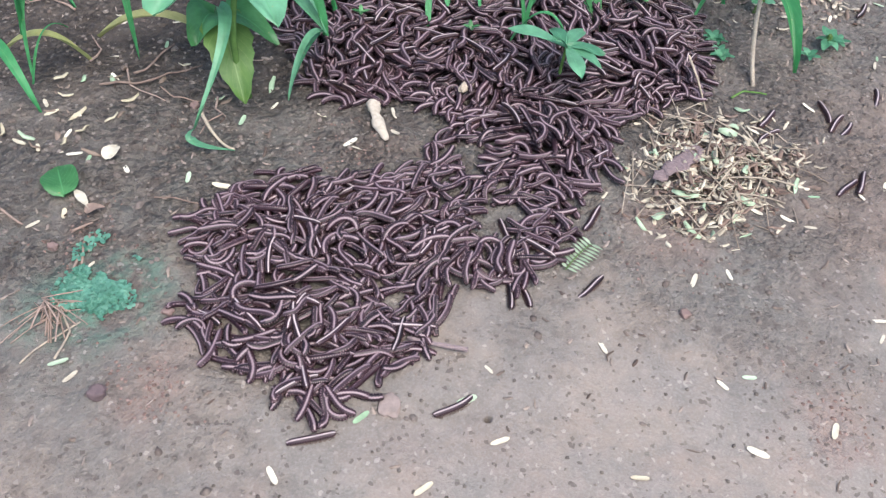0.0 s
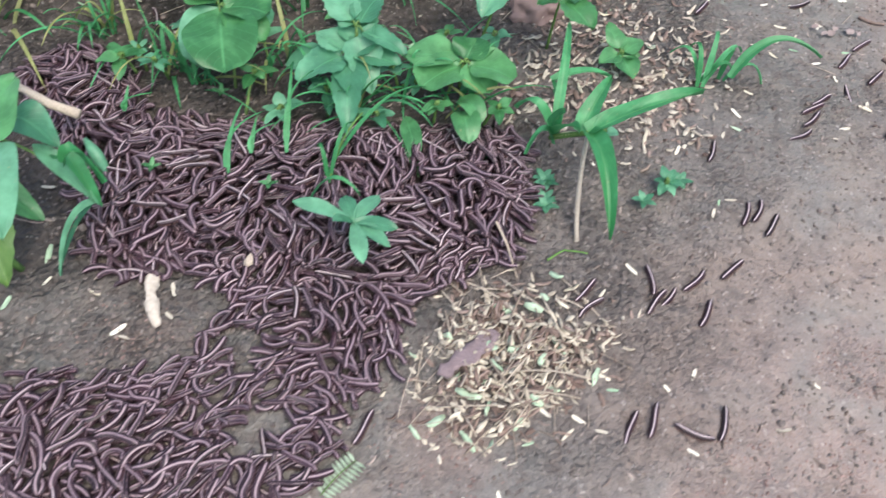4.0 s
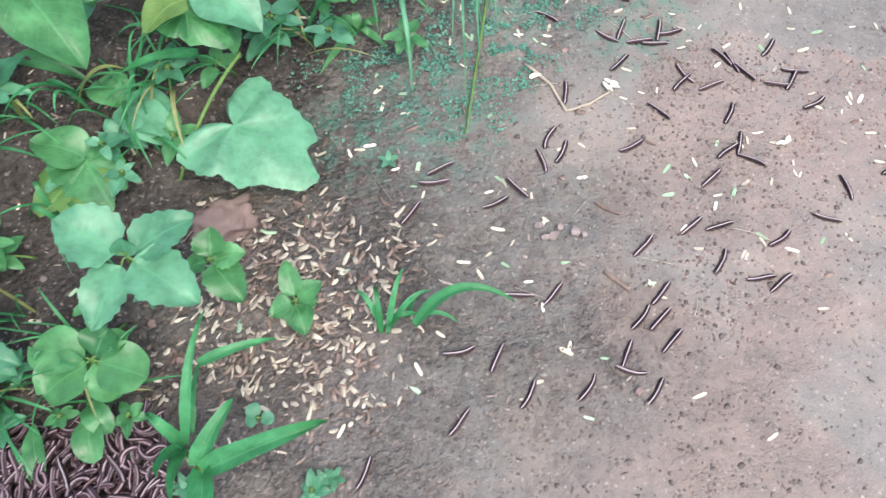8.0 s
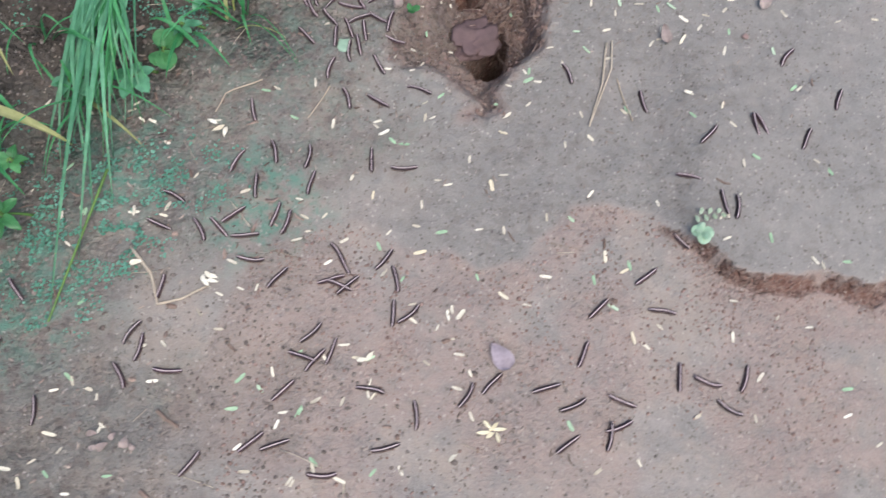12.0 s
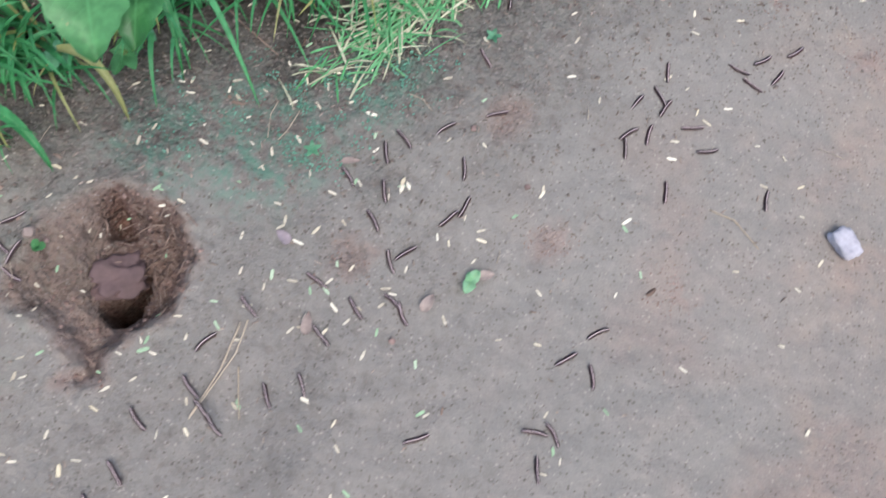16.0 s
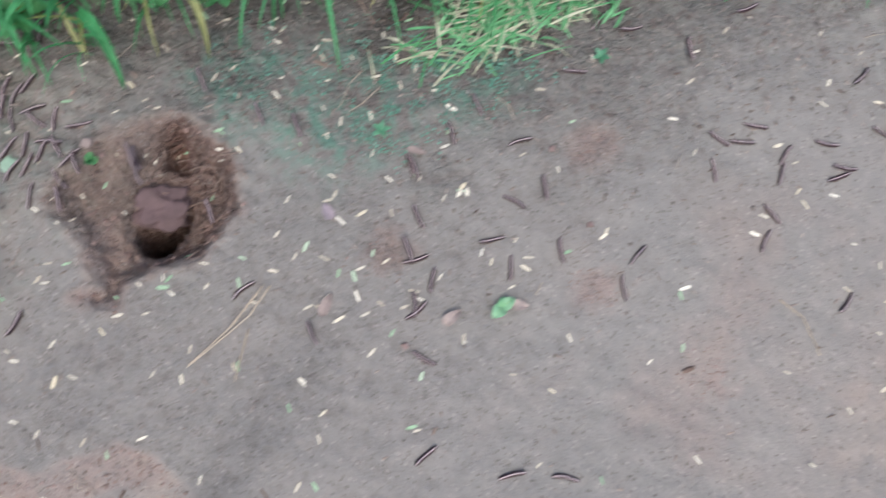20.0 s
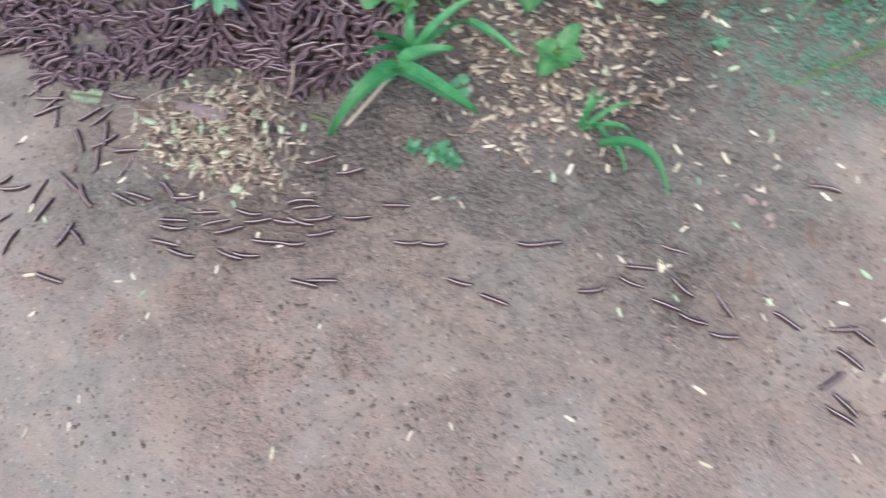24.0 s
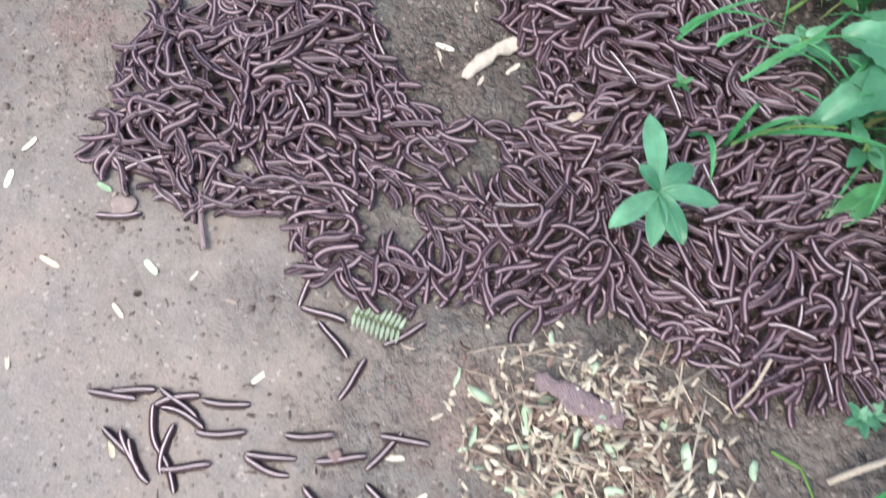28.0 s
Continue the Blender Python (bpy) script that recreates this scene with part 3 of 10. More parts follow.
def build_swarm():
    rng = random.Random(5)
    shapes = []
    for i in range(36):
        k = rng.random()
        bend_by = rng.gauss(0, 0.75) if k < 0.48 else rng.choice((-1, 1)) * (rng.uniform(0.8, 1.9) if k < 0.9 else rng.uniform(2.1, 3.2))
        v, f, uv = millipede_shape(bend_by, rng.gauss(0, 0.95), 14, 8, rng.uniform(1.22, 1.38))
        shapes.append((np.array(v), f, np.array(uv)))
    verts, faces, uvs, base = [], [], [], 0
    step = 0.0103
    y = 0.27
    while y < 1.07:
        x = -0.3
        while x < 0.38:
            px, py = x + rng.uniform(-0.5, 0.5) * step, y + rng.uniform(-0.5, 0.5) * step
            d = heap_depth(px, py)
            x += step
            if d < 0.004:
                continue
            if py < 0.62 and rng.random() > 0.84 + 5 * d:
                continue
            lift = heap_lift(d, py) * rng.random() ** 0.7
            flow = 0.35 + math.pi * 1.7 * grain(px, py, 7.5, 21) + rng.gauss(0, 0.38 if py > 0.62 else 0.6)
            m = Matrix.Translation((px, py, height(px, py) + lift + rng.uniform(0, 0.003))) @ Euler((rng.gauss(0, 0.5), rng.gauss(0, 0.1), flow)).to_matrix().to_4x4()
            v, f, uv = shapes[rng.randrange(36)]
            size = rng.uniform(0.86, 1.06)
            a = np.array(m)
            verts.append(v @ (a[:3, :3].T * size) + a[:3, 3])
            uvs.append(uv)
            faces += [tuple(k + base for k in q) for q in f]
            base += len(v)
        y += step
    me = mesh_of("millipede_swarm", np.concatenate(verts).tolist(), faces, SHELL_MANY, np.concatenate(uvs))
    return thing("millipede_swarm", "dense heap of dark purple-brown millipedes on damp soil", "millipedes", me=me, kind="stuff")


build_swarm()

# ---- plants ----
def bend(a, b, arch, n, mid=None):
    """Points from a to b along a curve lifted by arch, or led by way of mid."""
    a, b = Vector(a), Vector(b)
    c = (a + b) / 2 + Vector((0, 0, 2 * arch)) if mid is None else Vector(mid) * 2 - (a + b) / 2
    return [a * (1 - t) ** 2 + c * 2 * t * (1 - t) + b * t * t for t in (i / n for i in range(n + 1))]


PROFILES = {
    "ovate": lambda u: math.sin(math.pi * u ** 0.7) ** 0.62 * (1 - 0.22 * u),
    "round": lambda u: max(0.0, 1 - (2 * u - 1) ** 2) ** 0.5,
    "oblong": lambda u: math.sin(math.pi * u ** 1.25) ** 0.75 + 0.12 * (1 - u),
    "lance": lambda u: math.sin(math.pi * u ** 0.8) ** 1.1,
    "grass": lambda u: min(1.0, 0.55 + 2.5 * u) * (1 - u) ** 0.55,
}


def leaf_mesh(name, base, tip, width, mat, shape="ovate", arch=0.01, mid=None, seed=0, fold=0.12, n=12, teeth=0.0, twist=0.0):
    rng = random.Random(seed)
    pts = bend(base, tip, arch, n, mid)
    across = 6 if width > 0.012 else 2
    verts, faces, uvs = [], [], []
    phase, wob = rng.uniform(0, 6), rng.uniform(0.03, 0.09)
    for i, p in enumerate(pts):
        u = i / n
        d = (pts[min(n, i + 1)] - pts[max(0, i - 1)]).normalized()
        s = d.cross(Vector((0, 0, 1)))
        s = s.normalized() if s.length > 1e-3 else Vector((1, 0, 0))
        up = s.cross(d)
        a = twist * u
        s, up = s * math.cos(a) + up * math.sin(a), up * math.cos(a) - s * math.sin(a)
        w = max(0.02, PROFILES[shape](u)) * width / 2
        for k in range(across + 1):
            v = k / across * 2 - 1
            e = 1 + (teeth * (1 if i % 2 else -1) if abs(v) > 0.99 else 0)
            z = width * (fold * abs(v) + wob * math.sin(phase + 7 * u + 2.2 * v) * abs(v))
            verts.append(p + s * (v * w * e) + up * z)
            uvs.append((0.5 + v * 0.5, u))
    m = across + 1
    for i in range(n):
        for k in range(across):
            a = i * m + k
            faces.append((a, a + 1, a + m + 1, a + m))
    return mesh_of(name, verts, faces, mat, uvs)


def outlined_leaf_mesh(name, base, tip, outline, mat, seed=0, sag=0.1):
    """A broad leaf round its stalk's end: outline gives degrees from the midrib and the reach, in parts of the midrib."""
    base, tip = Vector(base), Vector(tip)
    size = (tip - base).length
    d = (tip - base).normalized()
    s = d.cross(Vector((0, 0, 1))).normalized()
    up = s.cross(d)
    ribs = [radians(a) for (a, r), (_, p), (_, q) in zip(outline[1:-1], outline, outline[2:]) if r > p and r > q]
    verts, faces, uvs = [base], [], [(0.5, 0.0)]
    n, rings = 84, 8
    for ring in range(1, rings + 1):
        u = ring / rings
        for k in range(n + 1):
            deg = outline[0][0] + (outline[-1][0] - outline[0][0]) * k / n
            for (a0, r0), (a1, r1) in zip(outline, outline[1:]):
                if a0 <= deg <= a1:
                    out = r0 + (r1 - r0) * (deg - a0) / (a1 - a0)
                    break
            a = radians(deg)
            out += 0.014 * math.sin(k * 1.9 + seed) + 0.02 * math.sin(k * 0.63)
            near = min(abs(a - q) for q in ribs)
            z = size * (-sag * u * u * (0.6 + 0.4 * math.cos(2 * a + seed)) + 0.14 * min(near, 0.5) * u * math.sin(math.pi * u * 0.8) + 0.03 * u * math.sin(5 * a + 3 * u + seed))
            verts.append(base + (d * math.cos(a) + s * math.sin(a)) * (out * size * u) + up * z)
            uvs.append((0.5 + min(0.5, near * u * 0.9), u))
    m = n + 1
    faces += [(0, 1 + k, 2 + k) for k in range(n)]
    for ring in range(rings - 1):
        for k in range(n):
            a = 1 + ring * m + k
            faces.append((a, a + m, a + m + 1, a + 1))
    return mesh_of(name, verts, faces, mat, uvs)


VINE_LEAF = [(-152, 0.1), (-139, 0.3), (-118, 0.52), (-105, 0.6), (-91, 0.64), (-78, 0.56), (-60, 0.62), (-42, 0.72), (-25, 0.82), (-13, 0.76), (0, 1.0), (11, 0.95), (25, 0.78), (38, 0.66), (53, 0.68), (70, 0.58), (90, 0.62), (109, 0.67), (125, 0.54), (140, 0.4), (151, 0.34), (165, 0.1)]


class Plant:
    """A plant: an empty at its root, with a stem and leaves in world places."""
    count = 0

    def __init__(self, name, label, category, root, group=""):
        x, y = root[0], root[1]
        self.root = Vector((x, y, height(x, y)))
        self.ob = thing(name, label, category, Matrix.Translation(self.root), group=group)

    def rel(self, p):
        return Vector(p) - self.root

    def seed(self):
        Plant.count += 1
        return Plant.count

    def leaf(self, base, tip, width, shape="ovate", mat=None, arch=0.012, mid=None, label="", name="leaf", holder=None, **kw):
        me = leaf_mesh(name, self.rel(base), self.rel(tip), width, mat or LEAF, shape, arch, None if mid is None else self.rel(mid), self.seed(), **kw)
        return part(name, me, holder or self.ob, label)

    def outlined(self, base, tip, outline, mat=None, label="", sag=0.1):
        return part("leaf", outlined_leaf_mesh("leaf", self.rel(base), self.rel(tip), outline, mat or LEAF, self.seed(), sag), self.ob, label)

    def stalk(self, pts, r0=0.0022, r1=0.0013, mat=None, name="stem", label=""):
        ps = [self.rel(p) for p in pts]
        if len(ps) == 2:
            ps = bend(ps[0], ps[1], 0.006, 6)
        elif len(ps) == 3:
            ps = bend(ps[0], ps[2], 0, 8, ps[1])
        n = len(ps) - 1
        v, f = tube(ps, [r0 + (r1 - r0) * i / n for i in range(n + 1)], 6)
        return part(name, mesh_of(name, v, f, mat or STEM), self.ob, label)

    def herb(self, node, leaves, mat=None, shape="ovate", teeth=0.0, stem=True, mid_stem=None):
        """Leaves on short stalks from one node; each: tip, width."""
        node = Vector(node)
        if stem:
            self.stalk([self.root, node] if mid_stem is None else [self.root, mid_stem, node])
        for tip, width in leaves:
            tip = Vector(tip)
            base = node + (tip - node) * 0.14
            holder = self.stalk([node, base], 0.0012, 0.001, name="leaf_stalk")
            self.leaf(base, tip, width, shape, mat, arch=0.1 * (tip - base).length, teeth=teeth, holder=holder)

    def blade(self, base, tip, width, mat=None, arch=0.03, mid=None, **kw):
        return self.leaf(base, tip, width, "grass", mat or GRASS, arch, mid, name="blade", fold=0.25, n=14, **kw)


def build_heap_side_plants():
    p = Plant("broad_leaved_herb", "tall herb with broad pale green leaves, some eaten", "herb", (-0.180, 0.705))
    node = (-0.178, 0.733, 0.145)
    p.stalk([p.root, (-0.188, 0.705, 0.070), node], 0.004, 0.003)
    p.leaf(node, (-0.129, 0.636, 0.135), 0.072, arch=0.012, mat=LEAF_BLUE)
    p.leaf((-0.187, 0.729, 0.140), (-0.252, 0.668, 0.120), 0.085, arch=0.012, mat=LEAF_BLUE)
    p.leaf((-0.174, 0.734, 0.150), (-0.157, 0.800, 0.170), 0.066, arch=0.01)
    p.leaf((-0.170, 0.791, 0.130), (-0.134, 0.781, 0.100), 0.046, mat=LEAF_BLUE)
    p.leaf((-0.208, 0.743, 0.075), (-0.179, 0.675, 0.012), 0.056, mat=LEAF_OLD, label="blotched yellowing leaf", teeth=0.06)
    p.leaf((-0.212, 0.737, 0.080), (-0.227, 0.707, 0.060), 0.05)
    p.leaf((-0.206, 0.742, 0.080), (-0.149, 0.727, 0.050), 0.045)
    p.leaf((-0.257, 0.848, 0.160), (-0.230, 0.776, 0.120), 0.045, "lance")
    p.leaf((-0.196, 0.776, 0.150), (-0.218, 0.818, 0.170), 0.05)

    g = Plant("drooping_grass", "long green grass blade drooping onto bare soil", "grass", (-0.212, 0.751))
    g.blade((-0.202, 0.72, 0.1), (-0.219, 0.621, 0.022), 0.016, mid=(-0.193, 0.684, 0.085), mat=LEAF_BLUE)
    g.leaf((-0.219, 0.621, 0.022), (-0.179, 0.605, 0.008), 0.010, "lance", LEAF_BLUE, mid=(-0.221, 0.613, 0.01), name="blade")
    g.stalk([(-0.223, 0.660, 0.015), (-0.203, 0.631, 0.003), (-0.181, 0.611, 0.004)], 0.002, 0.0015, DRY_STEM, "dry_stem")

    w = Plant("withering_shoot", "withering grey-green shoot bending down over the millipedes", "plant", (-0.129, 0.721))
    w.leaf((-0.158, 0.781, 0.100), (-0.098, 0.747, 0.055), 0.022, "lance", LEAF_BLUE)
    w.leaf((-0.102, 0.753, 0.055), (-0.137, 0.701, 0.003), 0.008, "grass", LEAF_BLUE)
    w.stalk([(-0.203, 0.791, 0.100), (-0.151, 0.776, 0.090)], 0.0015, 0.0015)

    b = Plant("pale_bud", "pale green pointed bud lying against the bank", "bud", (-0.116, 0.827))
    v, f = tube(bend(b.rel((-0.137, 0.844, 0.050)), b.rel((-0.108, 0.815, 0.016)), 0.004, 8), [0.0022, 0.004, 0.0058, 0.0068, 0.007, 0.0064, 0.005, 0.0032, 0.001], 8)
    part("bud", mesh_of("bud", v, f, LEAF_BLUE), b.ob)

    s = Plant("star_shaped_herb", "small herb with a rosette of pointed green leaves", "herb", (0.164, 0.737))
    c = Vector((0.162, 0.721, 0.071))
    s.stalk([s.root, c], 0.002, 0.0015)
    for tip, wd in zip([(0.100, 0.742, 0.076), (0.150, 0.757, 0.068), (0.186, 0.761, 0.066), (0.205, 0.722, 0.062), (0.199, 0.699, 0.062), (0.174, 0.674, 0.066), (0.143, 0.709, 0.088)], (0.018, 0.017, 0.017, 0.018, 0.016, 0.017, 0.013)):
        s.leaf(c, tip, wd, "oblong", LEAF_BLUE, arch=0.005)

    y = Plant("thin_grass", "thin yellow-green grass stem with narrow blades", "grass", (0.129, 0.832))
    y.stalk([(0.129, 0.810, 0.020), (0.138, 0.845, 0.050), (0.162, 0.881, 0.070)], 0.0018, 0.0012)
    y.blade((0.135, 0.837, 0.040), (0.233, 0.917, 0.080), 0.006, arch=0.03)
    y.blade((0.129, 0.810, 0.020), (0.115, 0.843, 0.050), 0.006)
    y.blade((0.129, 0.817, 0.020), (0.153, 0.873, 0.060), 0.006)
    y.blade((0.112, 0.787, 0.030), (0.165, 0.767, 0.060), 0.008)
    for root, tip, mid in (((0.017, 0.819, 0.020), (0.027, 0.898, 0.060), (0.018, 0.855, 0.050)), ((0.078, 0.854, 0.030), (0.084, 0.927, 0.100), (0.078, 0.908, 0.060)), ((-0.113, 0.910, 0.030), (-0.109, 0.932, 0.050), (-0.111, 0.918, 0.040)), ((0.039, 0.851, 0.030), (0.043, 0.892, 0.050), (0.040, 0.869, 0.040))):
        q = Plant("thin_grass", "thin green grass standing among the millipedes", "grass", root, "grasses in the swarm")
        q.blade(root, tip, 0.007, mid=mid)
        q.blade(root, tuple(a + d for a, d in zip(tip, (0.02, 0.01, -0.02))), 0.005, mid=mid)

    for c in [(0.065, 0.801, 0.035), (-0.063, 0.820, 0.035), (-0.008, 0.944, 0.035)]:
        q = Plant("seedling", "tiny bright green seedling among the millipedes", "seedling", c, "seedlings")
        for a in range(4):
            q.leaf(c, Vector(c) + Vector((0.011 * math.cos(a * 1.6), 0.011 * math.sin(a * 1.6), 0.004)), 0.006, "ovate", arch=0.001, n=6)


def build_left_grass():
    g = Plant("grass_tuft", "sparse grass tuft with a yellowed blade on the bank", "grass", (-0.432, 0.786))
    g.blade((-0.432, 0.701, 0.060), (-0.389, 0.655, 0.004), 0.014, mid=(-0.403, 0.667, 0.045))
    g.blade((-0.396, 0.735, 0.100), (-0.404, 0.698, 0.010), 0.01)
    g.blade((-0.389, 0.724, 0.120), (-0.403, 0.713, 0.060), 0.02)
    g.blade((-0.436, 0.718, 0.030), (-0.359, 0.741, 0.008), 0.014, mid=(-0.394, 0.726, 0.050), mat=GRASS_OLD, label="yellowed blade")
    g.blade((-0.404, 0.693, 0.010), (-0.378, 0.755, 0.040), 0.004)
    h = Plant("grass_tuft", "grass tuft with a half yellow blade beside dark soil", "grass", (-0.268, 0.811))
    h.blade((-0.244, 0.769, 0.040), (-0.354, 0.774, 0.015), 0.02, mat=GRASS_OLD, arch=0.02, label="half yellow blade")
    h.blade((-0.310, 0.764, 0.080), (-0.305, 0.746, 0.010), 0.011)
    h.blade((-0.385, 0.715, 0.100), (-0.349, 0.719, 0.090), 0.012)
    h.blade((-0.270, 0.768, 0.080), (-0.195, 0.768, 0.060), 0.014)
    j = Plant("grass_tuft", "bright grass blades at the edge of the swarm", "grass", (-0.128, 0.737))
    j.blade((-0.125, 0.767, 0.100), (-0.101, 0.752, 0.050), 0.026)
    j.blade((-0.099, 0.754, 0.050), (-0.134, 0.694, 0.004), 0.012, mat=LEAF_BLUE)
    j.blade((-0.110, 0.741, 0.120), (-0.089, 0.753, 0.080), 0.018)


def build_bank_herbs():
    a = Plant("round_leaved_herb", "herb with large round pale leaves on the bank", "herb", (-0.002, 0.989))
    a.herb((-0.003, 1.033, 0.090), [((-0.024, 0.947, 0.065), 0.082), ((-0.077, 1.078, 0.095), 0.06), ((0.046, 1.015, 0.080), 0.045), ((0.009, 1.069, 0.100), 0.04)], LEAF_BLUE, "round")
    b = Plant("toothed_herb", "herb with pointed pale leaves above the swarm", "herb", (0.151, 0.977))
    b.herb((0.149, 0.991, 0.100), [((0.109, 1.047, 0.110), 0.045), ((0.208, 0.969, 0.080), 0.035), ((0.168, 0.936, 0.050), 0.05), ((0.176, 1.041, 0.110), 0.04), ((0.129, 1.010, 0.100), 0.03)], LEAF_BLUE, "ovate", 0.05)
    b.leaf((0.125, 0.978, 0.050), (0.068, 0.977, 0.050), 0.045, "round", LEAF_BLUE)
    c = Plant("round_leaved_herb", "herb with round mid-green leaves over the swarm's edge", "herb", (0.253, 0.965), "round-leaved herbs")
    c.herb((0.278, 0.978, 0.065), [((0.210, 0.995, 0.060), 0.056), ((0.292, 1.011, 0.075), 0.046), ((0.337, 0.959, 0.060), 0.058), ((0.227, 0.944, 0.055), 0.062), ((0.308, 0.943, 0.050), 0.05), ((0.312, 1.007, 0.070), 0.03)], LEAF, "round")
    c.leaf((0.274, 0.933, 0.045), (0.298, 0.906, 0.040), 0.03, "round")
    c.leaf((0.275, 0.918, 0.040), (0.284, 0.875, 0.035), 0.034, "round")
    c.leaf((0.210, 0.919, 0.030), (0.227, 0.845, 0.008), 0.024, "lance")
    d = Plant("toothed_herb", "herb with four large toothed pale leaves", "herb", (0.303, 1.083))
    d.herb((0.330, 1.061, 0.150), [((0.259, 1.094, 0.170), 0.075), ((0.394, 1.104, 0.150), 0.06), ((0.403, 1.015, 0.130), 0.07), ((0.295, 0.992, 0.120), 0.06), ((0.329, 1.074, 0.170), 0.03)], LEAF_BLUE, "ovate", 0.06)
    e = Plant("toothed_herb", "young herb with three toothed leaves beside a red stone", "herb", (0.397, 1.096))
    e.herb((0.400, 1.083, 0.090), [((0.399, 1.118, 0.100), 0.042), ((0.439, 1.091, 0.090), 0.036), ((0.437, 1.039, 0.075), 0.05), ((0.372, 1.079, 0.080), 0.03)], LEAF, "ovate", 0.06)
    f = Plant("seedling", "seedling with five rounded fresh leaves in pale litter", "seedling", (0.483, 1.065))
    f.herb((0.487, 1.058, 0.026), [((0.474, 1.105, 0.035), 0.03), ((0.517, 1.080, 0.030), 0.032), ((0.459, 1.043, 0.020), 0.034), ((0.499, 1.021, 0.016), 0.038), ((0.511, 1.059, 0.020), 0.03)], LEAF, "ovate")
    g = Plant("seedling", "small three-leaved seedling on bare soil", "seedling", (0.446, 0.924))
    g.herb((0.451, 0.923, 0.015), [((0.440, 0.938, 0.016), 0.018), ((0.468, 0.922, 0.014), 0.016), ((0.437, 0.919, 0.014), 0.016)], LEAF_BLUE, "round")
    h = Plant("seedling", "little pale herb with a ring of oval leaves", "seedling", (0.519, 0.854))
    h.herb((0.513, 0.842, 0.018), [((0.512, 0.865, 0.020), 0.013), ((0.526, 0.859, 0.020), 0.012), ((0.534, 0.841, 0.014), 0.013), ((0.521, 0.826, 0.012), 0.012), ((0.504, 0.829, 0.010), 0.014), ((0.502, 0.850, 0.012), 0.011)], LEAF_BLUE, "ovate")
    k = Plant("lobed_vine", "vine with a large lobed cucumber-like leaf", "vine", (0.327, 1.241))
    k.stalk([(0.414, 1.365, 0.100), (0.368, 1.297, 0.070), (0.330, 1.234, 0.012)], 0.0028, 0.0024)
    k.outlined((0.405, 1.283, 0.062), (0.512, 1.219, 0.05), VINE_LEAF, LEAF_BLUE, sag=0.12)
    m = Plant("lobed_vine", "vine with blotched three-lobed leaves creeping on the bank", "vine", (0.208, 1.269))
    m.outlined((0.224, 1.241, 0.05), (0.262, 1.178, 0.042), VINE_LEAF, LEAF)
    m.outlined((0.218, 1.232, 0.045), (0.172, 1.172, 0.040), VINE_LEAF, LEAF_OLD, "leaf with yellow blotches")
    m.leaf((0.223, 1.249, 0.045), (0.158, 1.266, 0.050), 0.065, "ovate", LEAF)
    m.leaf((0.268, 1.326, 0.050), (0.333, 1.267, 0.037), 0.078, "ovate", LEAF_BLUE)
    m.stalk([(0.224, 1.245, 0.045), (0.256, 1.300, 0.050), (0.274, 1.326, 0.050)], 0.0018, 0.0014)
    n = Plant("broad_leaved_herb", "tall herb with large drooping leaves over the bank", "herb", (0.122, 1.516))
    n.leaf((0.185, 1.381, 0.200), (0.256, 1.295, 0.160), 0.1, mat=LEAF)
    n.outlined((0.361, 1.381, 0.160), (0.417, 1.352, 0.140), VINE_LEAF, LEAF)
    n.leaf((0.367, 1.380, 0.180), (0.315, 1.356, 0.150), 0.06, mat=LEAF_OLD)
    n.leaf((0.120, 1.381, 0.080), (0.216, 1.358, 0.050), 0.03, "grass")
    n.leaf((0.362, 1.366, 0.100), (0.267, 1.344, 0.090), 0.02, "grass", GRASS)
    n.leaf((0.231, 1.350, 0.060), (0.260, 1.329, 0.040), 0.06, "ovate", LEAF)
    n.stalk([n.root, (0.185, 1.381, 0.200)], 0.003, 0.002)
    o = Plant("long_leaved_herb", "herb with one long tongue-like leaf dotted with holes", "herb", (0.337, 1.645))
    o.leaf((0.490, 1.456, 0.300), (0.607, 1.271, 0.310), 0.088, "ovate", LEAF_BLUE, arch=0.02, teeth=0.03)
    o.leaf((0.342, 1.455, 0.200), (0.254, 1.379, 0.170), 0.09, mat=LEAF)
    o.leaf((0.378, 1.414, 0.160), (0.445, 1.371, 0.130), 0.085, mat=LEAF_BLUE)
    o.leaf((0.416, 1.446, 0.170), (0.354, 1.398, 0.140), 0.06)
    o.leaf((0.264, 1.315, 0.050), (0.335, 1.273, 0.045), 0.055, mat=LEAF_BLUE)
    o.stalk([o.root, (0.490, 1.456, 0.300)], 0.004, 0.003)
    q = Plant("bank_herb", "leafy herb half hidden in the undergrowth", "herb", (0.008, 1.213))
    q.herb((0.028, 1.236, 0.100), [((-0.035, 1.198, 0.100), 0.06), ((0.090, 1.236, 0.100), 0.055), ((0.071, 1.132, 0.080), 0.07), ((-0.032, 1.276, 0.120), 0.06), ((0.063, 1.278, 0.120), 0.05)], LEAF, "ovate", 0.03)
    r = Plant("bank_herb", "leafy herb with broad soft leaves in the undergrowth", "herb", (-0.038, 1.008))
    r.leaf((-0.062, 1.168, 0.140), (0.028, 1.105, 0.120), 0.1, mat=LEAF_BLUE)
    r.herb((-0.012, 1.019, 0.100), [((-0.057, 1.070, 0.110), 0.07), ((0.047, 1.008, 0.100), 0.06), ((0.006, 0.923, 0.080), 0.085), ((0.042, 0.981, 0.080), 0.05), ((-0.041, 1.044, 0.100), 0.06)], LEAF, "round")
    s = Plant("bank_herb", "herb with spreading pale leaves beside the swarm", "herb", (0.120, 0.960))
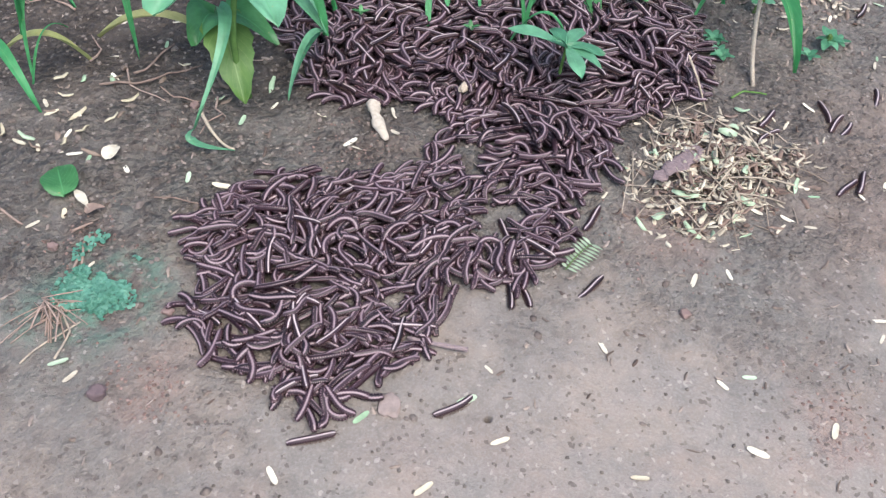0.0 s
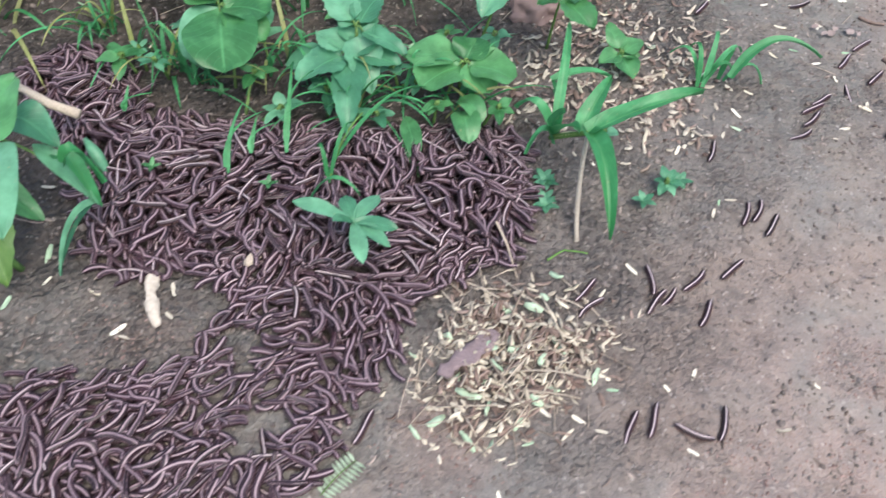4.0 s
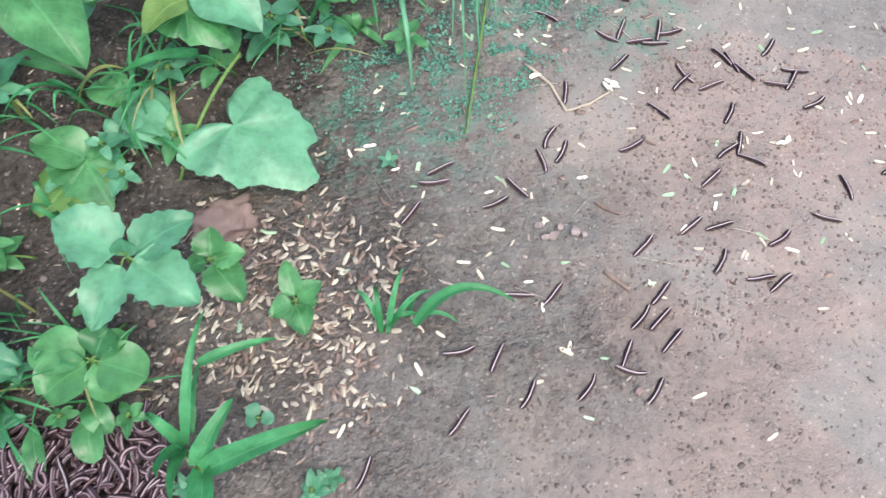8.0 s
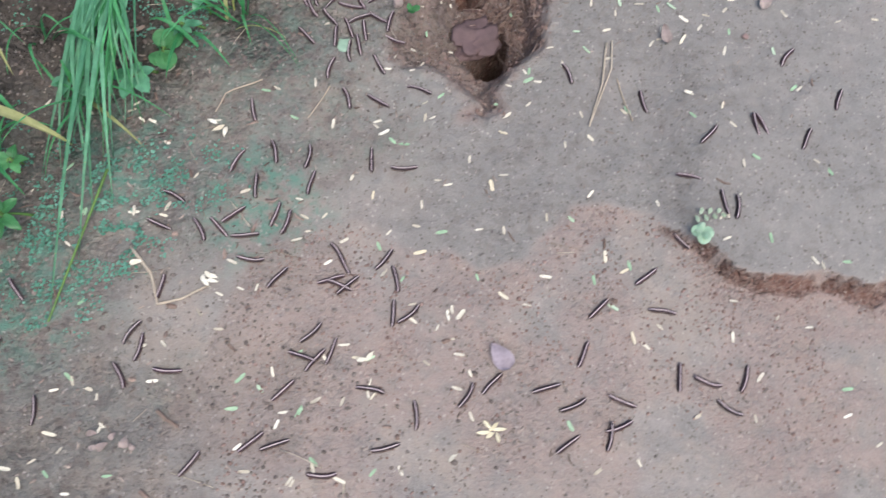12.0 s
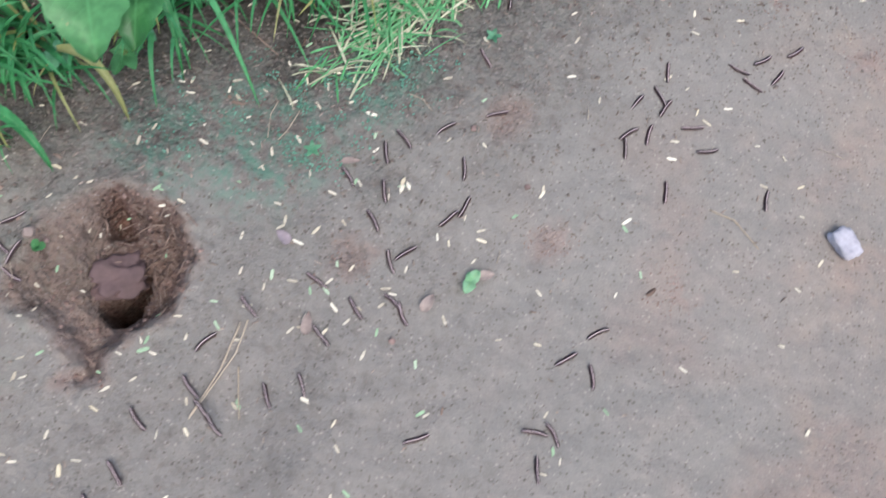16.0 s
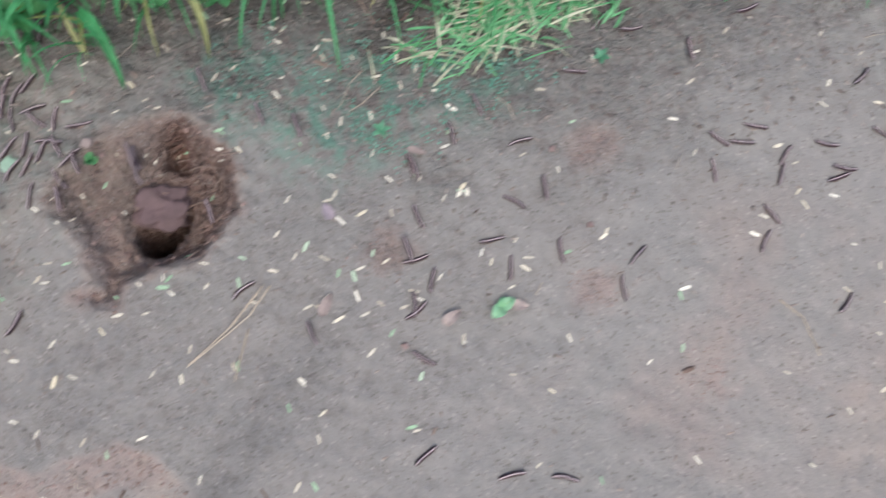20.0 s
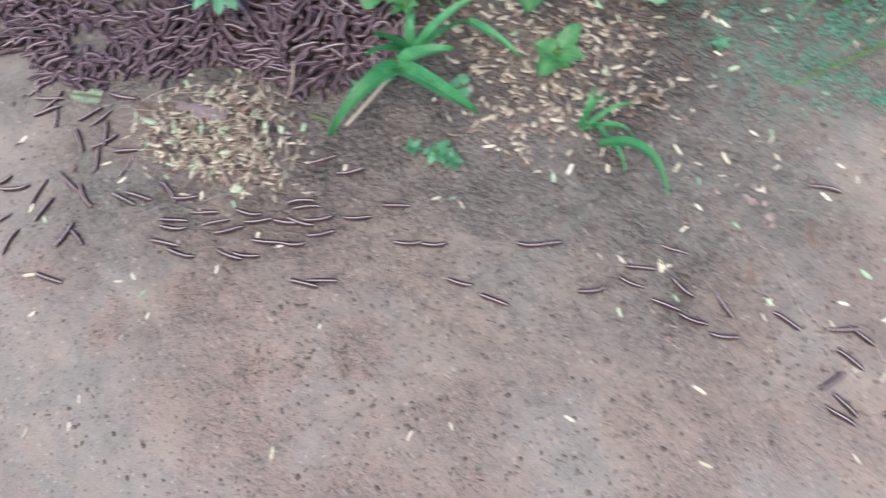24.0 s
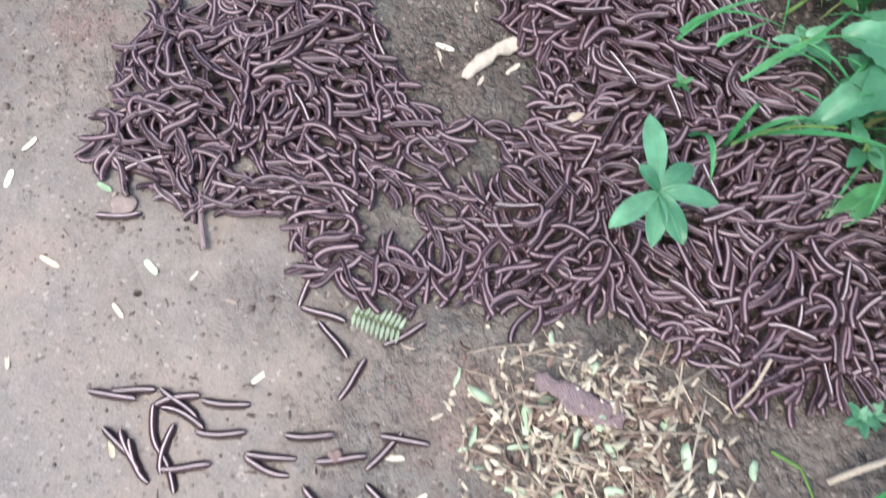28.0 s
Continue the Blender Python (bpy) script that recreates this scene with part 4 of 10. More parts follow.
    s.herb((0.140, 0.970, 0.080), [((0.178, 0.995, 0.085), 0.05), ((0.202, 0.961, 0.070), 0.045), ((0.104, 0.995, 0.085), 0.045), ((0.087, 0.932, 0.065), 0.055), ((0.151, 0.913, 0.060), 0.05), ((0.167, 1.047, 0.100), 0.05), ((0.145, 0.874, 0.040), 0.04)], LEAF_BLUE, "ovate", 0.05)


def build_heap_grass():
    g = Plant("jointed_grass", "jointed grass with broad blades on a dry pale stem", "grass", (0.404, 0.765))
    node = (0.411, 0.853, 0.080)
    g.stalk([(0.404, 0.765, height(0.404, 0.765)), (0.405, 0.812, 0.034), node], 0.0028, 0.0026, DRY_STEM, "dry_stem", "dry pale stem")
    g.stalk([(0.378, 0.885, 0.040), (0.395, 0.868, 0.062), node], 0.0032, 0.0028)
    g.leaf((0.378, 0.885, 0.040), node, 0.010, "lance", SHEATH, arch=0.002, name="leaf_sheath", label="papery pale yellow leaf sheath", n=6)
    g.blade(node, (0.538, 0.893, 0.108), 0.030, arch=0.010)
    g.blade(node, (0.427, 0.736, 0.042), 0.030, mid=(0.420, 0.795, 0.090))
    g.blade((0.404, 0.860, 0.074), (0.440, 0.920, 0.098), 0.026, arch=0.010)
    g.blade((0.380, 0.884, 0.044), (0.378, 0.840, 0.120), 0.020, mid=(0.374, 0.862, 0.090))
    g.blade((0.380, 0.884, 0.044), (0.392, 0.820, 0.110), 0.018, mid=(0.386, 0.848, 0.094))
    g.blade((0.382, 0.890, 0.044), (0.402, 1.020, 0.098), 0.014)
    g.blade((0.388, 0.900, 0.050), (0.387, 0.978, 0.044), 0.012, arch=0.012)
    g.blade((0.387, 0.978, 0.044), (0.466, 1.011, 0.026), 0.016, arch=0.012)
    g.blade((0.378, 0.890, 0.038), (0.340, 0.920, 0.050), 0.016)
    g.blade((0.380, 0.880, 0.036), (0.353, 0.876, 0.020), 0.014)
    h = Plant("low_grass", "low creeping grass with one long pale blade", "grass", (0.600, 1.027))
    h.blade((0.628, 1.028, 0.020), (0.742, 1.044, 0.045), 0.017, mid=(0.679, 1.055, 0.060))
    roots = [(0.587, 1.025, 0.006), (0.595, 1.025, 0.006), (0.599, 1.031, 0.006), (0.588, 1.030, 0.006), (0.620, 1.042, 0.006), (0.592, 1.030, 0.006), (0.626, 1.037, 0.006)]
    tips = [(0.581, 1.073, 0.030), (0.615, 1.091, 0.040), (0.647, 1.066, 0.030), (0.557, 1.072, 0.020), (0.630, 1.054, 0.030), (0.637, 1.039, 0.010), (0.675, 1.036, 0.005)]
    for a, b in zip(roots, tips):
        h.blade(a, b, 0.009, mat=GRASS)


def build_path_grass():
    t = Plant("grass_tuft", "grass tuft with arching blades, one yellow-tipped", "grass", (0.532, 1.662))
    r = (0.550, 1.627, 0.080)
    t.blade(r, (0.629, 1.349, 0.020), 0.013, mid=(0.607, 1.490, 0.110), mat=LEAF_BLUE)
    t.blade((0.537, 1.585, 0.070), (0.700, 1.539, 0.060), 0.02, mid=(0.626, 1.559, 0.100), mat=GRASS_OLD, label="yellow-tipped blade")
    for tip in [(0.486, 1.566, 0.030), (0.479, 1.532, 0.020), (0.498, 1.522, 0.015), (0.544, 1.522, 0.020), (0.524, 1.561, 0.030), (0.573, 1.536, 0.050), (0.582, 1.573, 0.100), (0.491, 1.567, 0.070), (0.617, 1.581, 0.050)]:
        t.blade(r, tip, 0.014, arch=0.03)
    b = Plant("hanging_grass", "bunch of long blue-green grass hanging onto the path", "grass", (0.709, 1.765))
    rng = random.Random(8)
    top, side = Vector((0.683, 1.822, 0.070)), Vector((0.753, 1.828, 0.070))
    ends = [Vector(q) for q in [(0.660, 1.523, 0.012), (0.735, 1.507, 0.012), (0.783, 1.605, 0.020), (0.671, 1.614, 0.030)]]
    side = (side - top).normalized()
    for i in range(44):
        k = rng.random()
        end = ends[0].lerp(ends[1], rng.random()) if k < 0.4 else ends[1].lerp(ends[2], rng.random()) if k < 0.8 else ends[3].lerp(ends[2], rng.random())
        end = top.lerp(end, rng.uniform(0.62, 1.05)) + side * rng.gauss(0, 0.01)
        a = top + side * rng.uniform(-0.01, 0.055)
        b.blade(a, end, rng.uniform(0.004, 0.009), mid=a.lerp(end, 0.45) + Vector((0, 0, rng.uniform(0.015, 0.045))) + side * rng.gauss(0, 0.012), mat=LEAF_BLUE if i % 3 else GRASS, twist=rng.uniform(-0.7, 0.7))
    b.stalk([(0.738, 1.525, 0.020), (0.717, 1.407, 0.012), (0.699, 1.304, 0.005)], 0.0022, 0.0014)
    for end in [(0.700, 1.312, 0.006), (0.722, 1.393, 0.008), (0.685, 1.444, 0.010), (0.729, 1.455, 0.010), (0.752, 1.478, 0.010), (0.646, 1.514, 0.012)]:
        a = top + side * rng.uniform(0.0, 0.04)
        b.blade(a, end, 0.009, mid=a.lerp(Vector(end), 0.4) + Vector((0, 0, 0.035)), mat=LEAF_BLUE, twist=rng.uniform(-0.5, 0.5))
    c = Plant("low_weed", "low yellow-green weed spreading on damp soil", "weed", (0.551, 1.477))
    for tip in [(0.505, 1.474, 0.020), (0.529, 1.480, 0.030), (0.574, 1.466, 0.030), (0.589, 1.481, 0.020), (0.578, 1.453, 0.010), (0.534, 1.452, 0.012), (0.550, 1.488, 0.030), (0.521, 1.471, 0.010), (0.569, 1.455, 0.020), (0.502, 1.401, 0.006), (0.596, 1.442, 0.006)]:
        c.leaf((0.555, 1.470, 0.015), tip, 0.013, "lance", n=6)
    d = Plant("seedling", "seedling with four bright round leaves", "seedling", (0.782, 1.738))
    d.herb((0.782, 1.726, 0.020), [((0.797, 1.693, 0.020), 0.032), ((0.775, 1.698, 0.020), 0.028), ((0.777, 1.758, 0.025), 0.03), ((0.804, 1.753, 0.020), 0.028)], LEAF, "round")


def build_far_grass():
    rng = random.Random(17)
    spots = [(1.103, 2.361), (1.188, 2.356), (1.222, 2.424), (1.290, 2.417), (1.328, 2.482), (1.408, 2.452), (1.449, 2.514), (1.519, 2.523), (1.355, 2.376), (1.459, 2.421), (1.152, 2.279), (1.555, 2.594), (1.634, 2.624), (1.170, 2.477), (1.333, 2.562), (1.469, 2.612), (1.375, 2.438), (1.480, 2.462), (1.285, 2.367), (1.276, 2.492), (1.397, 2.546), (1.571, 2.658), (1.124, 2.434)]
    for x, y in spots:
        t = Plant("grass_tuft", "thick tuft of bright green grass on the path's edge", "grass", (x, y), "grass tufts at the path's edge")
        for k in range(22):
            a = rng.uniform(0, 2 * math.pi)
            reach = rng.uniform(0.05, 0.16)
            r0 = t.root + Vector((rng.gauss(0, 0.02), rng.gauss(0, 0.02), 0))
            tip = r0 + Vector((reach * math.cos(a) + 0.03, reach * math.sin(a) - 0.04, rng.uniform(0.005, 0.11)))
            t.blade(r0, tip, rng.uniform(0.005, 0.011), arch=rng.uniform(0.015, 0.04), mat=GRASS if rng.random() < 0.9 else GRASS_OLD, twist=rng.uniform(-0.8, 0.8))
    for x, y in [(0.851, 2.016), (0.912, 2.044), (0.967, 2.039), (0.899, 1.958), (0.991, 2.100), (0.911, 2.097), (0.814, 2.090), (1.020, 2.152)]:
        t = Plant("grass_tuft", "tuft of broad bright grass beside the burrow", "grass", (x, y), "grass tufts at the path's edge")
        for k in range(11):
            a, reach = rng.uniform(0, 6.3), rng.uniform(0.06, 0.15)
            r0 = t.root + Vector((rng.gauss(0, 0.015), rng.gauss(0, 0.015), 0))
            t.blade(r0, r0 + Vector((reach * math.cos(a) + 0.02, reach * math.sin(a) - 0.02, rng.uniform(0.02, 0.12))), rng.uniform(0.008, 0.017), arch=rng.uniform(0.02, 0.06), twist=rng.uniform(-0.6, 0.6))
    b = Plant("long_grass", "long grass blades drooping over trodden soil", "grass", (1.150, 2.340))
    b.blade((1.204, 2.308, 0.090), (1.377, 2.131, 0.012), 0.013, mid=(1.291, 2.227, 0.090))
    b.blade((1.173, 2.266, 0.100), (1.252, 2.145, 0.010), 0.016, mid=(1.214, 2.218, 0.080))
    b.blade((1.312, 2.370, 0.140), (1.389, 2.280, 0.030), 0.017, mid=(1.353, 2.333, 0.120))
    b.blade((1.208, 2.301, 0.080), (1.204, 2.222, 0.020), 0.01)
    b.blade((1.200, 2.255, 0.030), (1.237, 2.261, 0.030), 0.04)
    c = Plant("long_grass", "broad grass blades hanging at the path's edge", "grass", (1.695, 2.622))
    c.blade((1.686, 2.609, 0.120), (1.734, 2.509, 0.055), 0.017)
    c.blade((1.662, 2.601, 0.100), (1.705, 2.543, 0.070), 0.02)
    c.blade((1.725, 2.581, 0.160), (1.826, 2.547, 0.030), 0.013, mid=(1.780, 2.542, 0.130))
    c.blade((1.704, 2.588, 0.100), (1.762, 2.589, 0.060), 0.016, mat=GRASS_OLD)
    c.blade((1.697, 2.582, 0.060), (1.649, 2.531, 0.012), 0.012)
    c.blade((1.540, 2.533, 0.120), (1.559, 2.496, 0.080), 0.03, mat=LEAF)
    for (x, y), n in zip([(1.980, 2.748), (2.084, 2.812), (2.139, 2.849)], (9, 12, 8)):
        t = Plant("grass_tuft", "small ragged grass tuft at the far edge", "grass", (x, y), "grass tufts at the path's edge")
        for k in range(n):
            t.blade((x, y, 0.005), (x + rng.uniform(-0.09, 0.08), y + rng.uniform(-0.1, 0.06), rng.uniform(0.01, 0.06)), 0.01, arch=0.02)
    d = Plant("broad_leaved_herb", "tall herb with bright toothed leaves leaning over the path", "herb", (0.986, 2.214))
    d.leaf((1.218, 2.087, 0.370), (1.268, 1.977, 0.352), 0.11, "ovate", LEAF, teeth=0.05)
    d.leaf((1.270, 2.111, 0.350), (1.293, 2.013, 0.330), 0.075, "ovate", LEAF, teeth=0.04)
    d.leaf((1.133, 2.097, 0.340), (1.112, 2.030, 0.300), 0.07, "ovate", LEAF)
    d.stalk([d.root, (1.218, 2.087, 0.370)], 0.004, 0.003)
    e = Plant("grass_tuft", "grass tuft with yellow-tipped drooping blades", "grass", (1.014, 2.098))
    e.blade((1.079, 2.113, 0.060), (1.199, 2.054, 0.010), 0.02, mid=(1.145, 2.103, 0.070), mat=GRASS_OLD, label="yellow-tipped blade")
    e.blade((1.019, 2.003, 0.050), (1.122, 1.948, 0.010), 0.022, mid=(1.076, 1.983, 0.050))
    e.blade((1.196, 2.187, 0.050), (1.227, 2.091, 0.005), 0.01)
    e.blade((1.208, 2.239, 0.070), (1.255, 2.166, 0.006), 0.012)
    for tip in [(1.078, 2.021, 0.050), (1.027, 2.044, 0.050), (1.080, 2.080, 0.050), (1.004, 2.124, 0.050), (1.079, 2.149, 0.050), (1.027, 2.173, 0.050), (1.003, 2.084, 0.050)]:
        e.blade((1.026, 2.094, 0.030), tip, 0.016, arch=0.03)


def build_undergrowth():
    """Low herbs and loose grass that fill the bank behind the swarm and beside the path."""
    rng = random.Random(63)
    n = 0
    while n < 98:
        x, y = rng.uniform(-0.5, 1.2), rng.uniform(0.75, 2.5)
        b = line_distance(x, y, BANK)
        if not -0.07 < b < 0.42 or heap_depth(x, y) > -0.02 or (b < 0.0 and rng.random() < 0.6):
            continue
        n += 1
        q = Plant("bank_herb", rng.choice(("low leafy herb growing on the shaded bank", "young herb with soft pale leaves on the bank")), "herb", (x, y), "herbs on the bank")
        top = q.root + Vector((rng.gauss(0, 0.015), rng.gauss(-0.015, 0.015), rng.uniform(0.03, 0.06 + 0.2 * max(0.0, b))))
        leaves, turn, size = [], rng.uniform(0, 6.3), rng.uniform(0.022, 0.04) * (1 + 0.8 * smooth(0, 0.3, b))
        for k in range(rng.randrange(4, 7)):
            a = turn + k * 2.4
            r = size * rng.uniform(0.75, 1.25)
            leaves.append((top + Vector((r * math.cos(a), r * math.sin(a), rng.uniform(-0.4, 0.25) * r)), r * rng.uniform(0.5, 0.72)))
        q.herb(top, leaves, LEAF if rng.random() < 0.5 else LEAF_BLUE, "ovate", rng.choice((0.0, 0.05)))
    n = 0
    while n < 84:
        x, y = rng.uniform(-0.5, 1.4), rng.uniform(0.8, 2.6)
        b = line_distance(x, y, BANK)
        if not -0.05 < b < 0.4 or heap_depth(x, y) > -0.02:
            continue
        n += 1
        q = Plant("grass_tuft", "thin loose grass growing on the bank", "grass", (x, y), "thin grasses on the bank")
        for k in range(rng.randrange(5, 10)):
            a, r = rng.uniform(0, 6.3), rng.uniform(0.04, 0.13)
            q.blade(q.root + Vector((rng.gauss(0, 0.01), rng.gauss(0, 0.01), 0)), q.root + Vector((r * math.cos(a), r * math.sin(a) - 0.02, rng.uniform(0.0, 0.08))), rng.uniform(0.003, 0.009), arch=rng.uniform(0.015, 0.05), mat=GRASS if rng.random() < 0.85 else GRASS_OLD)


def build_heap_edge_growth():
    """Small creeping herbs and fine grass where the swarm meets the bank."""
    rng = random.Random(71)
    n = 0
    while n < 40:
        x, y = rng.uniform(-0.22, 0.32), rng.uniform(0.93, 1.08)
        if heap_depth(x, y) > 0.012:
            continue
        n += 1
        if n % 2:
            q = Plant("creeping_herb", "small creeping herb with thin pale stems at the swarm's edge", "herb", (x, y), "herbs at the swarm's edge")
            top, turn, size = q.root + Vector((rng.gauss(0, 0.012), rng.gauss(-0.01, 0.012), rng.uniform(0.02, 0.055))), rng.uniform(0, 6.3), rng.uniform(0.014, 0.03)
            q.herb(top, [(top + Vector((size * rng.uniform(0.7, 1.3) * math.cos(turn + k * 2.4), size * rng.uniform(0.7, 1.3) * math.sin(turn + k * 2.4), rng.uniform(-0.5, 0.3) * size)), size * rng.uniform(0.45, 0.75)) for k in range(rng.randrange(4, 7))], LEAF_BLUE if rng.random() < 0.7 else LEAF, "ovate")
        else:
            q = Plant("thin_grass", "fine pale grass at the swarm's upper edge", "grass", (x, y), "grasses at the swarm's edge")
            for k in range(rng.randrange(4, 8)):
                a, r = rng.uniform(0, 6.3), rng.uniform(0.03, 0.11)
                q.blade(q.root + Vector((rng.gauss(0, 0.008), rng.gauss(0, 0.008), 0)), q.root + Vector((r * math.cos(a), r * math.sin(a) - 0.02, rng.uniform(0.01, 0.08))), rng.uniform(0.003, 0.007), arch=rng.uniform(0.01, 0.04), mat=GRASS if rng.random() < 0.75 else GRASS_OLD)


build_heap_side_plants()
build_heap_edge_growth()
build_undergrowth()
build_left_grass()
build_bank_herbs()
build_heap_grass()
build_path_grass()
build_far_grass()

# ---- single millipedes ----
CRAWLER_SHAPES = []


def crawler_meshes():
    rng = random.Random(31)
    for i in range(8):
        b, w = rng.uniform(-0.7, 0.7), rng.uniform(-0.5, 0.5)
        v, f, uv = millipede_shape(b, w, 20, 10, 1.04)
        body = mesh_of("millipede", v, f, SHELL, uv)
        n = 11
        rows = [[], []]
        for side in (0, 1):
            lv, lf = [], []
            for k in range(3, 39):
                c = Vector(v[k * n + n // 2])
                d = Vector(v[min(40, k + 1) * n + n // 2]) - Vector(v[k * n + n // 2])
                s = Vector((-d.y, d.x, 0)).normalized() * (1 if side else -1)
                r = GIRTH * (1.08 if 4 < k < 37 else 0.7)
                a, e = Vector((c.x, c.y, 0.0014)) + s * r * 0.8, Vector((c.x, c.y, 0.0001)) + s * (r + 0.0013 + 0.0003 * math.sin(k * 1.7))
                t = d.normalized() * 0.00022
                o = len(lv)
                lv += [a - t, a + t, e + t, e - t, a + Vector((0, 0, 0.0004)), e + Vector((0, 0, 0.0003))]
                lf += [(o, o + 1, o + 2, o + 3), (o, o + 3, o + 5, o + 4), (o + 1, o + 4, o + 5, o + 2)]
            rows[side] = mesh_of("leg_fringe", lv, lf, SHELL_LEG)
        hp, hd = Vector(v[40 * n + n // 2]), (Vector(v[40 * n + n // 2]) - Vector(v[38 * n + n // 2])).normalized()
        hd.z = 0
        side = Vector((-hd.y, hd.x, 0))
        feelers = []
        for s in (-1, 1):
            tv, tf = tube([hp + side * s * 0.0006 - Vector((0, 0, 0.0012)), hp + hd * 0.0018 + side * s * 0.0013 - Vector((0, 0, 0.0012)), hp + hd * 0.003 + side * s * 0.0024 - Vector((0, 0, 0.0022))], [0.00022, 0.0002, 0.00014], 4)
            feelers.append(mesh_of("antenna", tv, tf, SHELL_LEG))
        CRAWLER_SHAPES.append((body, rows[0], rows[1], *feelers))


def millipede(i, label="dark brown millipede with a pale back line crawling on soil"):
    body, left, right, *feelers = CRAWLER_SHAPES[i % 8]
    ob = thing("millipede", label, "millipede", me=body, group="crawling millipedes")
    for name, me in (("leg_fringe", left), ("leg_fringe", right), ("antenna", feelers[0]), ("antenna", feelers[1])):
        part(name, me, ob)
    return ob


def crawl(i, *rows):
    """One millipede along rows of seconds, x, y and heading."""
    walk(millipede(i), [(t, pose(x, y, height(x, y) + 0.0004, 0, 0, a)) for t, x, y, a in rows])


def stir():
    """Restless millipedes on top of the heap, each creeping along and turning."""
    huddle()
    rng = random.Random(77)
    n = 0
    while n < 75:
        x, y = rng.uniform(-0.24, 0.34), rng.uniform(0.3, 1.0)
        if heap_depth(x, y) < 0.02:
            continue
        n += 1
        a, t, rows = rng.uniform(0, 360), 0.0, []
        speed = rng.uniform(0.002, 0.009)
        while True:
            lift = heap_lift(heap_depth(x, y), y)
            rows.append((min(t, 28.0), pose(x, y, height(x, y) + lift + 0.001, rng.gauss(0, 5), rng.gauss(0, 4), a)))
            if t >= 28:
                break
            step = rng.uniform(1.2, 2.6)
            t += step
            a += rng.gauss(0, 16)
            nx, ny = x + speed * step * math.cos(radians(a)), y + speed * step * math.sin(radians(a))
            if heap_depth(nx, ny) < 0.008:
                a += 70
            else:
                x, y = nx, ny
        walk(millipede(n, "dark millipede with a pale back line climbing over the swarm"), rows)


def huddle():
    """The knot of slow millipedes beside the burrow."""
    rng = random.Random(83)
    spots = [(0.993, 1.855), (0.997, 1.879), (0.989, 1.832), (1.022, 1.851), (1.045, 1.842), (1.050, 1.801), (1.068, 1.773), (1.074, 1.801), (1.054, 1.760), (1.093, 1.821), (1.119, 1.786), (1.113, 1.815), (1.062, 1.855), (1.090, 1.866), (0.985, 1.783), (1.031, 1.785), (1.029, 1.730), (1.101, 1.740), (1.067, 1.821), (1.016, 1.820), (0.974, 1.853), (0.926, 1.914), (0.923, 1.893), (0.969, 1.953)]
    turns = (80, 70, 100, 35, 150, 95, 85, 80, 75, 130, 140, 60, 95, 25, 115, 70, 60, 100, 10, 110, 90, 10, 150, 95)
    for i, ((x, y), a) in enumerate(zip(spots, turns)):
        a += 20
        d = rng.uniform(0.004, 0.02)
        e = a + rng.gauss(0, 12)
        rows = ((0, x - d * math.cos(radians(a)), y - d * math.sin(radians(a)), a), (14.5, x, y, a), (28, x + d * math.cos(radians(e)), y + d * math.sin(radians(e)), e))
        crawl(i, *rows)


crawler_meshes()

# ---- litter, stones, twigs and moss ----
def leaflet_mesh(name, length, width, mat, curl=0.15, seed=0):
    rng = random.Random(seed)
    n, verts, faces = 6, [], []
    for layer in (0, 1):
        for i in range(n + 1):
            u = i / n * 2 - 1
            w = width / 2 * max(0.4, 1 - 0.75 * u ** 6)
            z = curl * length * 0.3 * u * u + 0.0006 - layer * 0.0004 + 0.0003
            for s in (-1, 0, 1):
                verts.append((u * length / 2, s * w, z - (0.0004 if s == 0 else 0)))
    m = 3 * (n + 1)
    for i in range(n):
        for k in range(2):
            a = i * 3 + k
            faces.append((a, a + 1, a + 4, a + 3))
            faces.append((m + a, m + a + 3, m + a + 4, m + a + 1))
    return mesh_of(name, verts, faces, mat)


def scatter_mesh(name, pieces, mat):
    """Join (mesh data as verts, faces) pieces, each with its own matrix, into one mesh."""
    verts, faces, base = [], [], 0
    for (v, f), m in pieces:
        a = np.array(m)
        verts.append(v @ a[:3, :3].T + a[:3, 3])
        faces += [tuple(k + base for k in q) for q in f]
        base += len(v)
    return mesh_of(name, np.concatenate(verts).tolist(), faces, mat)


def raw(me):
    return np.array([tuple(v.co) for v in me.vertices]), [tuple(p.vertices) for p in me.polygons]


def on_ground(x, y, spin, lift=0.0, tip=0.0, roll=0.0, size=1.0):
    m = Matrix.Translation((x, y, height(x, y) + lift)) @ Euler((roll, tip, spin)).to_matrix().to_4x4()
    return m @ Matrix.Scale(size, 4)


LEAFLETS = {
    "cream": [leaflet_mesh("leaflet", 0.0165, 0.0045, LITTER_ONE, c, 1) for c in (0.02, 0.08, 0.2)],
    "green": [leaflet_mesh("leaflet", 0.0165, 0.0048, LITTER_GREEN, c, 2) for c in (0.02, 0.1)],
}
LEAFLET_LABELS = {"cream": "dry cream-coloured leaflet lying on damp soil", "green": "fallen pale green leaflet lying on damp soil"}


def drop_leaflet(x, y, kind, rng, lift=0.0004):
    me = LEAFLETS[kind][rng.randrange(len(LEAFLETS[kind]))]
    ob = thing("leaflet", LEAFLET_LABELS[kind], "leaflet", on_ground(x, y, rng.uniform(0, 6.3), lift, rng.gauss(0, 0.08), rng.gauss(0, 0.15)), me, "fallen leaflets")
    s = rng.uniform(0.7, 1.15)
    ob.scale = (s, s * rng.uniform(0.85, 1.2), s)
    return ob


